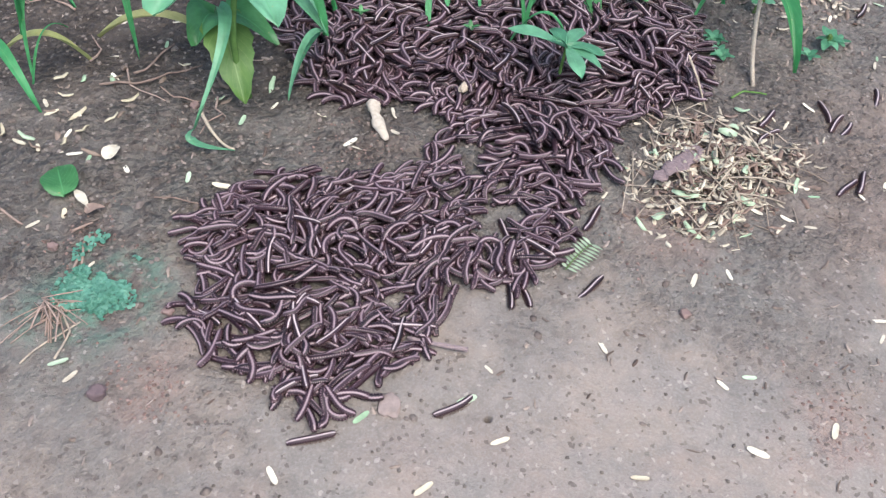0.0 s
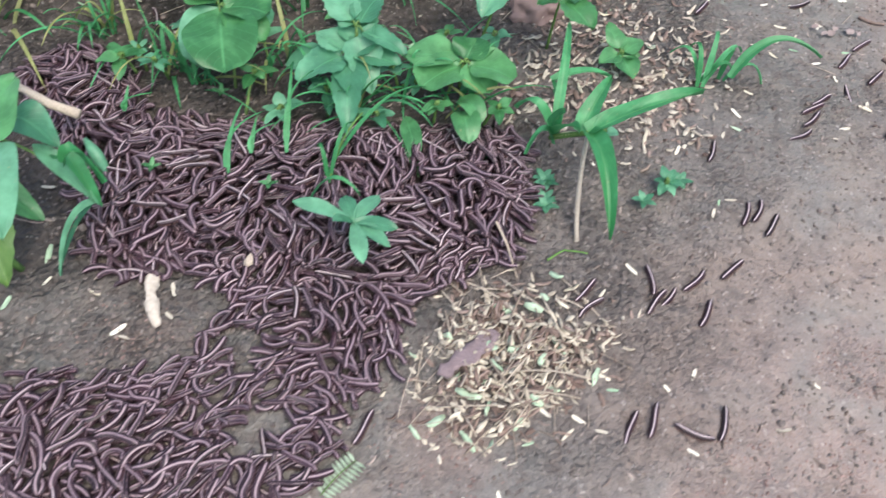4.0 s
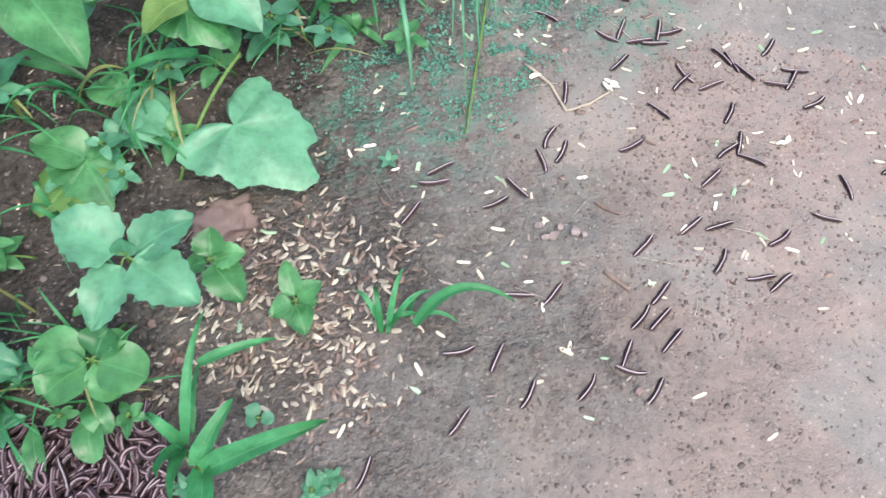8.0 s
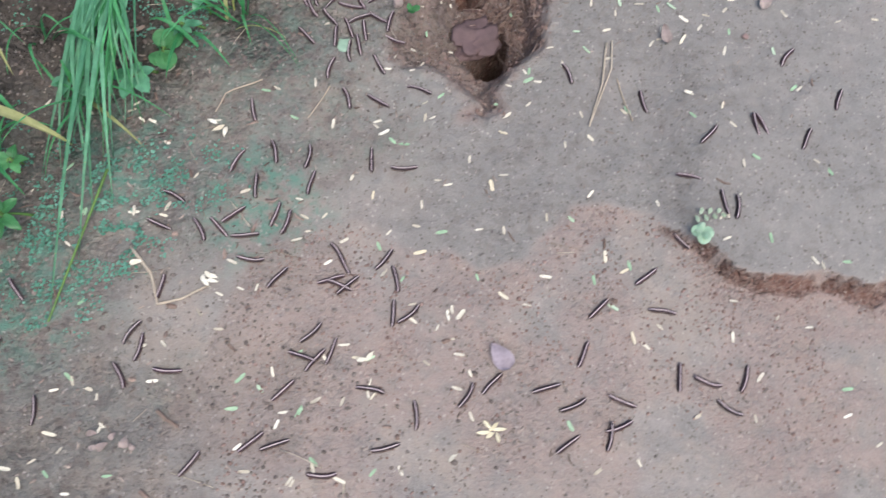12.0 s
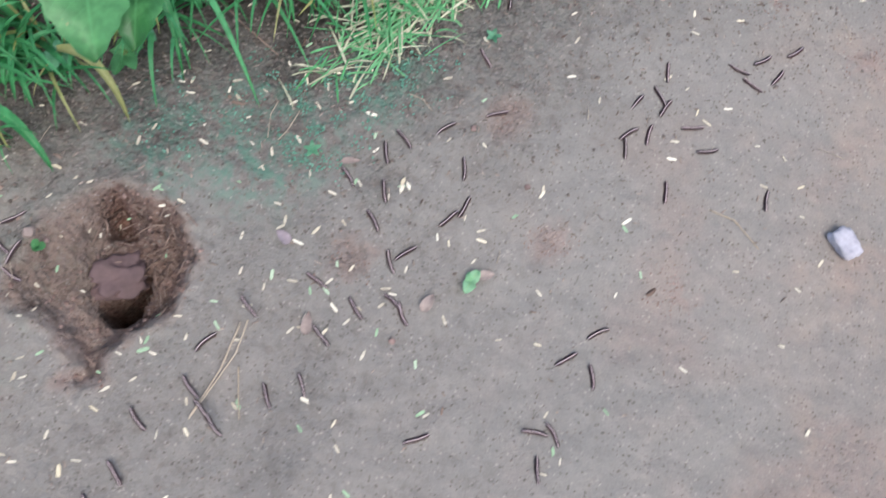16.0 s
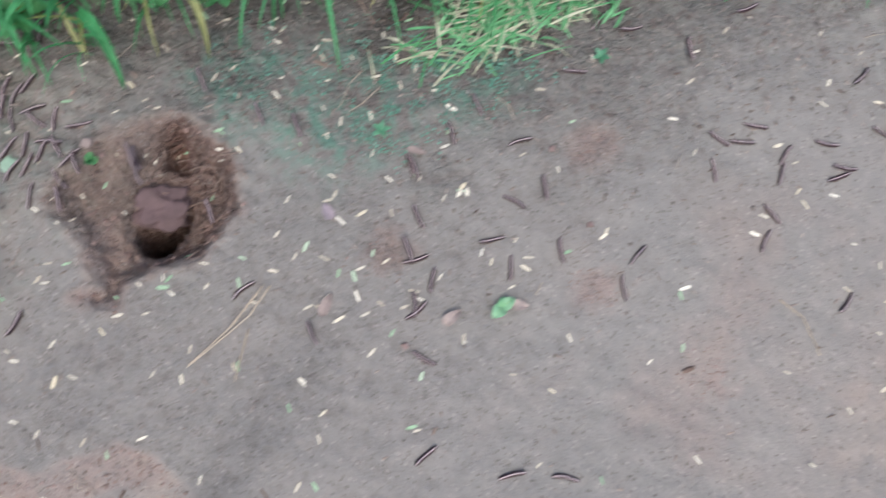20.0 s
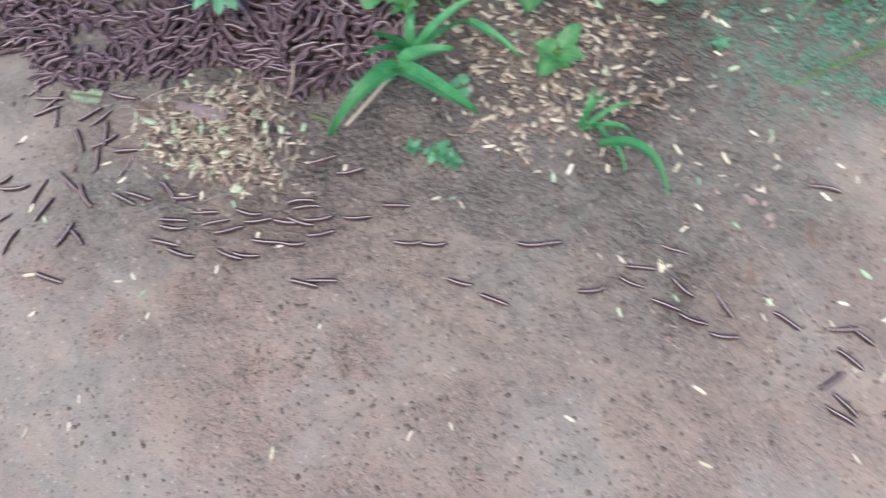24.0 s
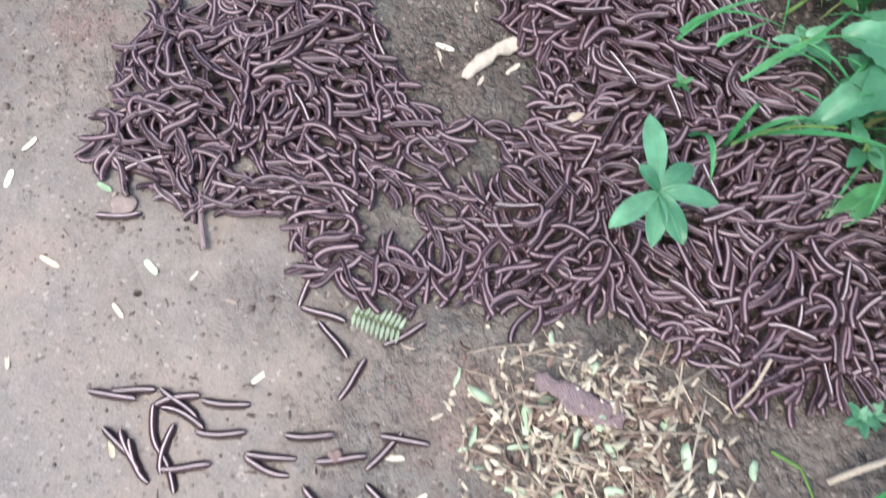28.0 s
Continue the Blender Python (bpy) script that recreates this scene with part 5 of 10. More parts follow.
def build_leaflets():
    rng, laid_out = random.Random(41), []
    cream = [(-0.282, 0.578), (-0.335, 0.592), (-0.186, 0.561), (-0.150, 0.691), (-0.098, 0.677), (-0.064, 0.632), (0.076, 0.291), (0.171, 0.383), (0.270, 0.348), (0.283, 0.284), (0.355, 0.306), (0.184, 0.261), (0.015, 0.248), (0.460, 0.728), (-0.325, 0.515), (-0.373, 0.599), (-0.349, 0.621), (-0.336, 0.625), (0.432, 0.420), (0.269, 0.462), (0.304, 0.469), (-0.375, 0.653), (-0.348, 0.651), (-0.327, 0.721), (-0.324, 0.732)]
    cream += [(0.781, 1.052), (1.030, 0.890), (0.733, 1.159), (0.742, 1.162), (0.767, 1.088), (0.708, 1.097), (0.630, 0.979), (1.092, 1.299), (0.970, 1.158), (0.848, 1.235), (0.725, 1.215), (0.571, 1.290), (0.542, 0.909), (0.657, 1.022), (1.066, 1.283), (0.956, 0.941), (0.804, 0.996), (0.688, 1.113), (1.112, 1.282), (1.136, 1.233), (1.016, 1.189), (1.228, 1.349), (1.184, 1.438), (1.058, 1.415), (1.001, 1.258), (0.605, 1.248), (0.582, 1.379)]
    cream += [(1.119, 1.623), (1.294, 1.636), (1.181, 1.440), (1.245, 1.351), (1.302, 1.382), (1.180, 1.339), (0.844, 1.237), (0.767, 1.220), (1.022, 1.205), (1.103, 1.125), (1.423, 1.544), (1.617, 1.694), (1.424, 1.636), (1.761, 1.246), (1.470, 1.430), (1.479, 1.333), (1.280, 1.547), (1.111, 1.522), (1.360, 1.414), (1.443, 1.449), (0.822, 1.469)]
    cream += [(1.310, 1.956), (1.118, 1.960), (1.122, 1.618), (1.361, 1.788), (1.299, 1.665), (1.287, 1.943), (1.514, 1.966), (1.650, 1.900), (1.631, 1.694), (1.713, 2.001), (1.571, 1.716), (1.984, 1.991), (1.980, 2.114), (1.879, 1.882), (1.297, 1.631), (1.493, 1.941)]
    cream += [(2.035, 2.531), (2.119, 2.365), (1.982, 2.114), (1.986, 1.988), (2.118, 2.543), (2.225, 2.300), (2.259, 2.256), (2.481, 2.251), (2.008, 2.392), (2.067, 2.341), (1.846, 2.344), (1.829, 2.466), (2.305, 2.132), (2.085, 2.327), (2.037, 2.246), (1.838, 2.121), (1.761, 2.019), (1.694, 2.006), (1.716, 1.999), (1.515, 1.969), (1.496, 1.945), (1.581, 1.922), (1.572, 1.858), (1.567, 1.816), (1.544, 2.178), (1.472, 2.233), (1.429, 2.208), (1.566, 2.120), (2.515, 2.745)]
    cream += [(0.015, 0.251), (0.183, 0.262), (0.167, 0.380), (0.272, 0.465), (0.266, 0.344), (0.350, 0.298), (0.431, 0.413), (0.405, 0.288), (0.279, 0.279), (0.487, 0.516), (0.476, 0.583), (-0.074, 0.231), (-0.099, 0.255), (0.076, 0.292), (0.384, 0.548)]
    green = [(0.050, 0.326), (0.295, 0.356), (-0.099, 0.252), (-0.219, 0.567), (-0.180, 0.660), (-0.284, 0.351), (-0.298, 0.414), (-0.068, 0.446)] + [(1.100, 1.123), (0.823, 0.917), (0.916, 1.081), (1.034, 1.284), (0.634, 1.252), (0.961, 1.246), (0.829, 1.462), (0.626, 0.956)] + [(1.061, 1.419), (1.096, 1.304), (1.180, 1.339), (0.966, 1.160), (0.956, 1.205), (1.360, 1.418), (1.453, 1.375), (1.128, 1.283), (1.394, 1.210), (0.988, 1.234), (0.817, 1.453)] + [(1.572, 1.846), (1.471, 1.882), (1.330, 1.730), (1.621, 2.072), (1.708, 1.806), (1.428, 1.633), (1.999, 1.603), (1.395, 1.503), (1.354, 1.413), (1.403, 1.822)] + [(1.559, 2.145), (2.017, 2.034), (2.474, 2.427), (2.469, 2.427), (1.559, 1.922), (1.418, 1.789), (1.553, 1.880), (1.712, 2.254)] + [(0.051, 0.326), (0.294, 0.350), (0.015, 0.390), (0.420, 0.579)]
    for kind, places in (("cream", cream), ("green", green)):
        for p in places:
            if all(math.hypot(p[0] - q[0], p[1] - q[1]) > 0.016 for q in laid_out):
                laid_out.append(p)
                drop_leaflet(p[0], p[1], kind, rng)
    # the many more that lie about, thickest along the bank
    flake = {k: [raw(m) for m in v] for k, v in LEAFLETS.items()}
    pieces = {"cream": [], "green": []}
    for i in range(5200):
        x, y = rng.uniform(-0.55, 2.7), rng.uniform(0.1, 3.0)
        b = line_distance(x, y, BANK)
        want = 0.085 + 0.17 * smooth(-0.55, -0.02, b)
        if 0.55 < x < 1.55 and b < 0:
            want += 0.22 * smooth(-0.8, -0.25, b)
        if 1.05 < x < 1.95 and 1.4 < y < 2.3:
            want += 0.12
        if 0.95 < x < 1.62 and 1.1 < y < 1.56:
            want += 0.24 * smooth(0.02, -0.02, line_distance(x, y, TREAD))
        if rng.random() > want or heap_depth(x, y) > 0:
            continue
        kind = "green" if rng.random() < 0.16 else "cream"
        pieces[kind].append((rng.choice(flake[kind]), on_ground(x, y, rng.uniform(0, 6.3), 0.0003, rng.gauss(0, 0.12), rng.gauss(0, 0.2), rng.uniform(0.6, 1.0))))
    thing("leaf_litter", "scattered small cream-coloured leaflets on damp soil", "litter", me=scatter_mesh("leaf_litter", pieces["cream"], LITTER_PALE), kind="stuff")
    thing("leaf_litter", "scattered small pale green leaflets on damp soil", "litter", me=scatter_mesh("leaf_litter", pieces["green"], LITTER_GREEN), kind="stuff")


def chip(rng, l, w, t):
    """A bent chip of dry leaf."""
    v = []
    for i in range(4):
        u = i / 3 * 2 - 1
        z = rng.uniform(-0.2, 0.35) * l * u * u
        for s in (-1, 1):
            v.append((u * l / 2, s * w / 2 * (1 - 0.5 * u * u), z + t))
        for s in (-1, 1):
            v.append((u * l / 2, s * w / 2 * (1 - 0.5 * u * u), z))
    f = []
    for i in range(3):
        a = i * 4
        f += [(a, a + 1, a + 5, a + 4), (a + 2, a + 6, a + 7, a + 3), (a, a + 4, a + 6, a + 2), (a + 1, a + 3, a + 7, a + 5)]
    f += [(0, 2, 3, 1), (12, 13, 15, 14)]
    return np.array(v), f


def straw_piece(rng, l, r):
    v, f = tube(bend((-l / 2, 0, r), (l / 2, rng.gauss(0, 0.1) * l, r), rng.uniform(0, 0.08) * l, 4), [r] * 5, 4)
    return np.array([tuple(p) for p in v]), f


def build_litter_heaps():
    rng = random.Random(23)
    ring = [(0.230, 0.586), (0.259, 0.649), (0.253, 0.690), (0.321, 0.705), (0.383, 0.690), (0.444, 0.665), (0.402, 0.596), (0.348, 0.553), (0.315, 0.513), (0.265, 0.518), (0.230, 0.546)]
    pale, brown, straw, fresh = [], [], [], []
    cx, cy = sum(p[0] for p in ring) / len(ring), sum(p[1] for p in ring) / len(ring)
    n = 0
    while n < 880:
        x, y = rng.gauss(cx, 0.078), rng.gauss(cy, 0.062)
        d = inside(x, y, ring)
        if d < -0.05 * rng.random() ** 3 or rng.random() > 0.62 + 0.9 * grain(x, y, 28, 52) + 4 * max(0.0, d):
            continue
        n += 1
        lift = 0.014 * smooth(-0.01, 0.06, d) * rng.random()
        m = on_ground(x, y, rng.uniform(0, 6.3), lift, rng.gauss(0, 0.25), rng.gauss(0, 0.4))
        k = rng.random()
        if k < 0.045:
            fresh.append((chip(rng, rng.uniform(0.012, 0.026), rng.uniform(0.004, 0.009), 0.0005), m))
        elif k < 0.5:
            pale.append((chip(rng, rng.uniform(0.009, 0.017), rng.uniform(0.0026, 0.0052), 0.0005), m))
        elif k < 0.88:
            brown.append((chip(rng, rng.uniform(0.008, 0.02), rng.uniform(0.002, 0.006), 0.0005), m))
        else:
            straw.append((straw_piece(rng, rng.uniform(0.02, 0.085), rng.uniform(0.0004, 0.0011)), m))
    thing("straw_litter", "heap of cream seed husks and dry leaflets on the path", "litter", me=scatter_mesh("straw_litter", pale, HUSK), kind="stuff")
    thing("straw_litter", "limp green leaf bits mixed into the husk heap", "litter", me=scatter_mesh("straw_litter", fresh, LITTER_GREEN), kind="stuff")
    thing("straw_litter", "brown leaf scraps mixed into the husk heap", "litter", me=scatter_mesh("straw_litter", brown, LITTER_BROWN), kind="stuff")
    thing("straw_litter", "dry straw bits lying across the husk heap", "litter", me=scatter_mesh("straw_litter", straw, STRAW), kind="stuff")
    # the paler drift of dead leaves under the bank
    ring = [(0.413, 1.158), (0.490, 1.172), (0.590, 1.130), (0.604, 1.092), (0.550, 1.048), (0.564, 1.005), (0.512, 0.952), (0.458, 0.994), (0.395, 0.962), (0.360, 0.996), (0.387, 1.052), (0.418, 1.096)]
    pale, brown = [], []
    cx, cy = sum(p[0] for p in ring) / len(ring), sum(p[1] for p in ring) / len(ring)
    n = 0
    while n < 640:
        x, y = rng.gauss(cx, 0.12), rng.gauss(cy, 0.1)
        if inside(x, y, ring) < -0.09 * rng.random():
            continue
        n += 1
        m = on_ground(x, y, rng.uniform(0, 6.3), 0.004 * rng.random(), rng.gauss(0, 0.2), rng.gauss(0, 0.25))
        (pale if rng.random() < 0.55 else brown).append((chip(rng, rng.uniform(0.006, 0.018), rng.uniform(0.002, 0.007), 0.0005), m))
    thing("leaf_drift", "drift of pale dead leaf scraps under the bank", "litter", me=scatter_mesh("leaf_drift", pale, DRIFT), kind="stuff")
    thing("leaf_drift", "brown dead leaf scraps under the bank", "litter", me=scatter_mesh("leaf_drift", brown, LITTER_BROWN), kind="stuff")
    # small brown and grey crumbs of leaf over the path
    bits = []
    for i in range(11000):
        x, y = rng.uniform(-0.5, 2.3), rng.uniform(0.25, 3.0)
        w = line_distance(x, y, DAMP)
        if w < -0.75 or heap_depth(x, y) > 0 or rng.random() > 0.1 + 0.5 * smooth(-0.6, -0.05, w):
            continue
        bits.append((chip(rng, rng.uniform(0.004, 0.012), rng.uniform(0.0014, 0.0036), 0.0004), on_ground(x, y, rng.uniform(0, 6.3), 0.0004, rng.gauss(0, 0.2), rng.gauss(0, 0.3))))
    thing("leaf_crumbs", "tiny brown and grey leaf crumbs strewn over damp soil", "litter", me=scatter_mesh("leaf_crumbs", bits, LEAF_CRUMB), kind="stuff")
    # brown scraps and fine straw over the bank's foot
    brown, straw = [], []
    for i in range(3000):
        x, y = rng.uniform(-0.55, 2.4), rng.uniform(0.5, 3.0)
        b = line_distance(x, y, BANK)
        strewn = 0.16 if 0.75 < x < 1.6 and 1.0 < y < 1.5 else 0.02
        if rng.random() > 0.5 * smooth(-0.28, 0.0, b) * smooth(0.5, 0.1, b) + strewn or heap_depth(x, y) > 0 or b < -0.8:
            continue
        m = on_ground(x, y, rng.uniform(0, 6.3), 0.001, rng.gauss(0, 0.2), rng.gauss(0, 0.3))
        if rng.random() < 0.7:
            brown.append((chip(rng, rng.uniform(0.006, 0.022), rng.uniform(0.002, 0.008), 0.0005), m))
        else:
            straw.append((straw_piece(rng, rng.uniform(0.02, 0.06), 0.0006), m))
    thing("leaf_scraps", "brown leaf scraps at the foot of the bank", "litter", me=scatter_mesh("leaf_scraps", brown, LITTER_BROWN), kind="stuff")
    thing("straw_bits", "thin straw bits at the foot of the bank", "litter", me=scatter_mesh("straw_bits", straw, STRAW), kind="stuff")


def build_bank_scraps():
    rng = random.Random(67)
    shapes = [mesh_of("leaf_scrap", *map(list, chip(rng, rng.uniform(0.014, 0.02), rng.uniform(0.0035, 0.006), 0.0012)), m) for m in (SCRAP_BROWN, SCRAP_BROWN, SCRAP_PALE, LITTER_GREEN, SCRAP_PALE) for k in range(2)]
    for i, (x, y) in enumerate([(-0.376, 0.599), (-0.389, 0.615), (-0.414, 0.622), (-0.360, 0.620), (-0.350, 0.611), (-0.348, 0.651), (-0.375, 0.655), (-0.384, 0.715), (-0.359, 0.714), (-0.326, 0.722), (-0.321, 0.737), (-0.327, 0.712), (-0.302, 0.682), (-0.307, 0.661), (-0.314, 0.651), (-0.335, 0.628), (-0.319, 0.595), (-0.392, 0.605), (-0.209, 0.693), (-0.201, 0.687), (-0.210, 0.720), (-0.158, 0.724), (-0.370, 0.684), (-0.275, 0.718), (-0.256, 0.747), (0.331, 0.721), (0.316, 0.680), (0.392, 0.700), (0.376, 0.714), (0.498, 0.878), (0.572, 0.923)] + [(0.446, 1.163), (0.482, 1.171), (0.426, 1.146), (0.512, 1.130), (0.526, 1.146), (0.555, 1.130), (0.477, 1.113), (0.541, 1.105), (0.598, 1.113), (0.513, 1.089), (0.419, 1.036), (0.434, 1.013), (0.410, 0.985), (0.462, 0.991), (0.505, 0.928), (0.446, 0.929), (0.549, 1.050), (0.598, 1.050), (0.307, 1.130), (0.280, 1.232)]):
        thing("leaf_scrap", "dry woody leaf scrap at the foot of the bank", "leaf scrap", on_ground(x, y, rng.uniform(0, 6.3), 0.001, rng.gauss(0, 0.15), rng.gauss(0, 0.3), rng.uniform(0.75, 1.2)), shapes[(i * 7) % 10], "leaf scraps")
    for i in range(16):
        x, y = rng.uniform(-0.42, -0.08), rng.uniform(0.66, 0.95)
        if heap_depth(x, y) < -0.03:
            a, l = rng.uniform(0, 6.3), rng.uniform(0.03, 0.09)
            twig("twig", "thin dry root lying on dark bank soil", laid([(x, y), (x + l * 0.5 * math.cos(a), y + l * 0.5 * math.sin(a)), (x + l * math.cos(a + 0.4), y + l * math.sin(a + 0.4))], 0.003), rng.uniform(0.0008, 0.0018), 0.0006, SCRAP_FIBRE)
    x, y = (-0.308, 0.407)
    root = Vector((x, y, height(x, y)))
    tangle = thing("root_tangle", "tangle of thin dry brown roots on soil", "roots", Matrix.Translation(root))
    for i in range(30):
        a, l = rng.uniform(-2.6, 0.4), rng.uniform(0.015, 0.05)
        v, f = straw_piece(rng, l, rng.uniform(0.0004, 0.0009))
        part("root", mesh_of("root", v.tolist(), f, SCRAP_FIBRE), tangle, m=Matrix.Translation((l * 0.4 * math.cos(a) + rng.gauss(0, 0.006), l * 0.4 * math.sin(a) + rng.gauss(0, 0.006), 0.004 * rng.random())) @ Matrix.Rotation(a, 4, "Z"))
    for a, b in zip([(-0.312, 0.494), (-0.298, 0.486), (-0.294, 0.491), (-0.298, 0.465), (-0.384, 0.515)], [(-0.294, 0.502), (-0.293, 0.455), (-0.290, 0.469), (-0.299, 0.441), (-0.358, 0.499)]):
        twig("twig", "reddish dry stalk bit on bare soil", laid([a, b], 0.002), 0.0014, 0.001, SCRAP_FIBRE)


def build_crumbs():
    """Soil crumbs and worm-cast pellets all over the path."""
    rng = random.Random(29)
    shapes = []
    for i in range(5):
        bm = bmesh.new()
        bmesh.ops.create_icosphere(bm, subdivisions=1, radius=1)
        for v in bm.verts:
            v.co *= rng.uniform(0.6, 1.15)
            v.co.z *= 0.7
        shapes.append((np.array([tuple(v.co) for v in bm.verts]), [tuple(v.index for v in f.verts) for f in bm.faces]))
        bm.free()
    pieces, lumps, rough = [], [], []
    for i in range(62000):
        x, y = rng.uniform(-0.5, 2.7), rng.uniform(0.1, 3.0)
        if rng.random() > 0.75 + grain(x, y, 4, 33):
            continue
        b = line_distance(x, y, BANK)
        if b < -1.0 or (y < 1.1 and x < 0.4 and heap_depth(x, y) > 0.01):
            continue
        w = line_distance(x, y, DAMP)
        near = smooth(-0.5, -0.05, w)
        if near < 0.75:
            near = max(near, 0.8 * smooth(0.0, -0.03, line_distance(x, y, TREAD)) * smooth(-0.8, -0.4, w))
        if rng.random() > 0.16 + 0.7 * near:
            continue
        if rng.random() < 0.3 * near:
            s = rng.uniform(0.0022, 0.0042) * (1 + 0.6 * rng.random() ** 3)
            lumps.append((rng.choice(shapes), on_ground(x, y, rng.uniform(0, 6.3), -0.15 * s, rng.gauss(0, 0.4), rng.gauss(0, 0.4), s)))
        else:
            s = rng.choice((0.0012, 0.0015, 0.0018, 0.0022)) * (1 + 0.9 * near * rng.random() ** 2)
            pieces.append((rng.choice(shapes), on_ground(x, y, rng.uniform(0, 6.3), 0.1 * s, size=s)))
    thing("soil_clods", "low clods of damp brown soil along the bank", "soil", me=scatter_mesh("soil_clods", lumps, LUMP), kind="stuff")
    for i in range(1500):
        x, y = rng.uniform(1.05, 1.42), rng.uniform(1.66, 2.02)
        d = inside(x, y, DIG) + 0.02 * grain(x, y, 20, 3)
        if inside(x, y, SHAFT) > -0.006 or rng.random() > smooth(-0.022, 0.015, d):
            continue
        s = rng.uniform(0.0008, 0.0024) * (0.5 + 2.2 * rng.random() ** 5)
        rough.append((rng.choice(shapes), on_ground(x, y, rng.uniform(0, 6.3), 0.1 * s, size=s)))
    for i in range(15000):
        x, y = rng.uniform(0.95, 1.75), rng.uniform(1.0, 1.54)
        t = line_distance(x, y, TREAD)
        if t > -0.002 or rng.random() > (0.1 + 0.5 * smooth(-0.3, -0.01, t)) * (0.6 + grain(x, y, 14, 61)):
            continue
        s = rng.uniform(0.0009, 0.0024) * (1 + 0.8 * rng.random() ** 4)
        rough.append((rng.choice(shapes), on_ground(x, y, rng.uniform(0, 6.3), -0.1 * s, rng.gauss(0, 0.4), size=s)))
    for cx, cy, r in RED_SPOTS:
        for i in range(130):
            x, y = rng.gauss(cx, 0.45 * r), rng.gauss(cy, 0.45 * r)
            s = rng.uniform(0.0008, 0.0022)
            if heap_depth(x, y) < 0 and grain(x, y, 40, 62) > -0.1:
                rough.append((rng.choice(shapes), on_ground(x, y, rng.uniform(0, 6.3), -0.1 * s, size=s)))
    debris = []
    for i in range(48):
        x, y = rng.gauss(1.29, 0.04), rng.gauss(1.89, 0.04)
        if inside(x, y, SHAFT) < 0.004:
            debris.append((straw_piece(rng, rng.uniform(0.012, 0.045), rng.uniform(0.0006, 0.0013)), on_ground(x, y, rng.uniform(0, 6.3), 0.003, rng.gauss(0, 0.3))))
    thing("straw_bits", "dry straw and root ends caught on the burrow's rim", "litter", me=scatter_mesh("straw_bits", debris, LITTER_BROWN), kind="stuff")
    for i in range(2600):
        x = rng.uniform(1.48, 2.5)
        y = rng.uniform(1.36, 1.75)
        s = scarp_side(x, y)
        if -0.035 < s < 0.0 and rng.random() < smooth(-0.035, -0.004, s):
            k = rng.uniform(0.001, 0.0036)
            rough.append((rng.choice(shapes), on_ground(x, y, rng.uniform(0, 6.3), 0.1 * k, size=k)))
    thing("soil_crumbs", "small dark soil crumbs strewn over the path", "soil", me=scatter_mesh("soil_crumbs", pieces, CRUMB), kind="stuff")
    thing("dug_soil", "reddish clods of dug soil round the burrow", "soil", me=scatter_mesh("dug_soil", rough, CLOD), kind="stuff")


def stone(name, label, at, size, mat, sink=0.35, seed=0, spin=0.0, lift=0.0, level=None, rugged=0.28):
    rng = random.Random(seed)
    bm = bmesh.new()
    bmesh.ops.create_icosphere(bm, subdivisions=4, radius=1)
    off = Vector((seed * 3.7, seed * 1.3, 0))
    for v in bm.verts:
        k = 1 + rugged * noise.noise(v.co * 1.3 + off) + 0.4 * rugged * noise.noise(v.co * 4 + off) + 0.12 * rugged * noise.noise(v.co * 11 + off)
        v.co = Vector((max(-0.82, min(0.82, v.co.x)), max(-0.85, min(0.85, v.co.y)), max(-0.8, min(0.72, v.co.z)))) * k
        v.co.x *= size[0] / 2
        v.co.y *= size[1] / 2
        v.co.z *= size[2] / 2
    me = bpy.data.meshes.new(name)
    bm.to_mesh(me)
    bm.free()
    me.polygons.foreach_set("use_smooth", [True] * len(me.polygons))
    me.materials.append(mat)
    m = on_ground(at[0], at[1], spin, size[2] * (0.5 - sink) + lift)
    if level is not None:
        m.translation.z = level
    return thing(name, label, "stone", m, me)


def build_stones():
    stone("stone", "reddish stone half buried under the vine", (0.388, 1.176), (0.085, 0.062, 0.05), STONE_RED, 0.45, 1, 0.4, rugged=0.6)
    stone("stone", "pale grey-violet stone lying on the path", (2.338, 2.173), (0.062, 0.042, 0.03), STONE_PALE, 0.12, 2, -0.75)
    slab = stone("stone", "purplish slab stuck aslant over the burrow's mouth", (1.246, 1.829), (0.088, 0.062, 0.026), SLAB, 0.5, 4, 0.72, level=-0.05, rugged=0.9)
    slab.matrix_basis = slab.matrix_basis @ Euler((0.16, 0.05, 0.0)).to_matrix().to_4x4()
    stone("pebble", "dark little pebble on bare soil", (-0.244, 0.321), (0.016, 0.013, 0.012), STONE_DARK, 0.2, 5)
    stone("pebble", "pinkish flat pebble beside the swarm", (-0.013, 0.318), (0.02, 0.024, 0.007), PINK, 0.2, 6)
    stone("pebble", "pinkish pebble on the burrow's rim", (1.122, 1.850), (0.018, 0.018, 0.014), PINK, 0.2, 7)
    # a pale fallen leaf, made from the flattened stone shape
    stone("pebble", "pale translucent leaf lying by the trodden grass", (1.045, 1.768), (0.02, 0.024, 0.004), LEAF_PALE, 0.2, 8)
    for i, p in enumerate([(-0.324, 0.475), (-0.234, 0.680), (0.251, 0.421), (-0.205, 0.402)] + [(0.884, 0.946), (0.315, 1.043), (0.353, 0.997)] + [(1.813, 2.126), (1.707, 2.200), (1.667, 1.831)]):
        stone("pebble", "small brownish pebble pressed into the soil", p, (0.011, 0.009, 0.008), STONE_RED, 0.25, 10 + i, i)


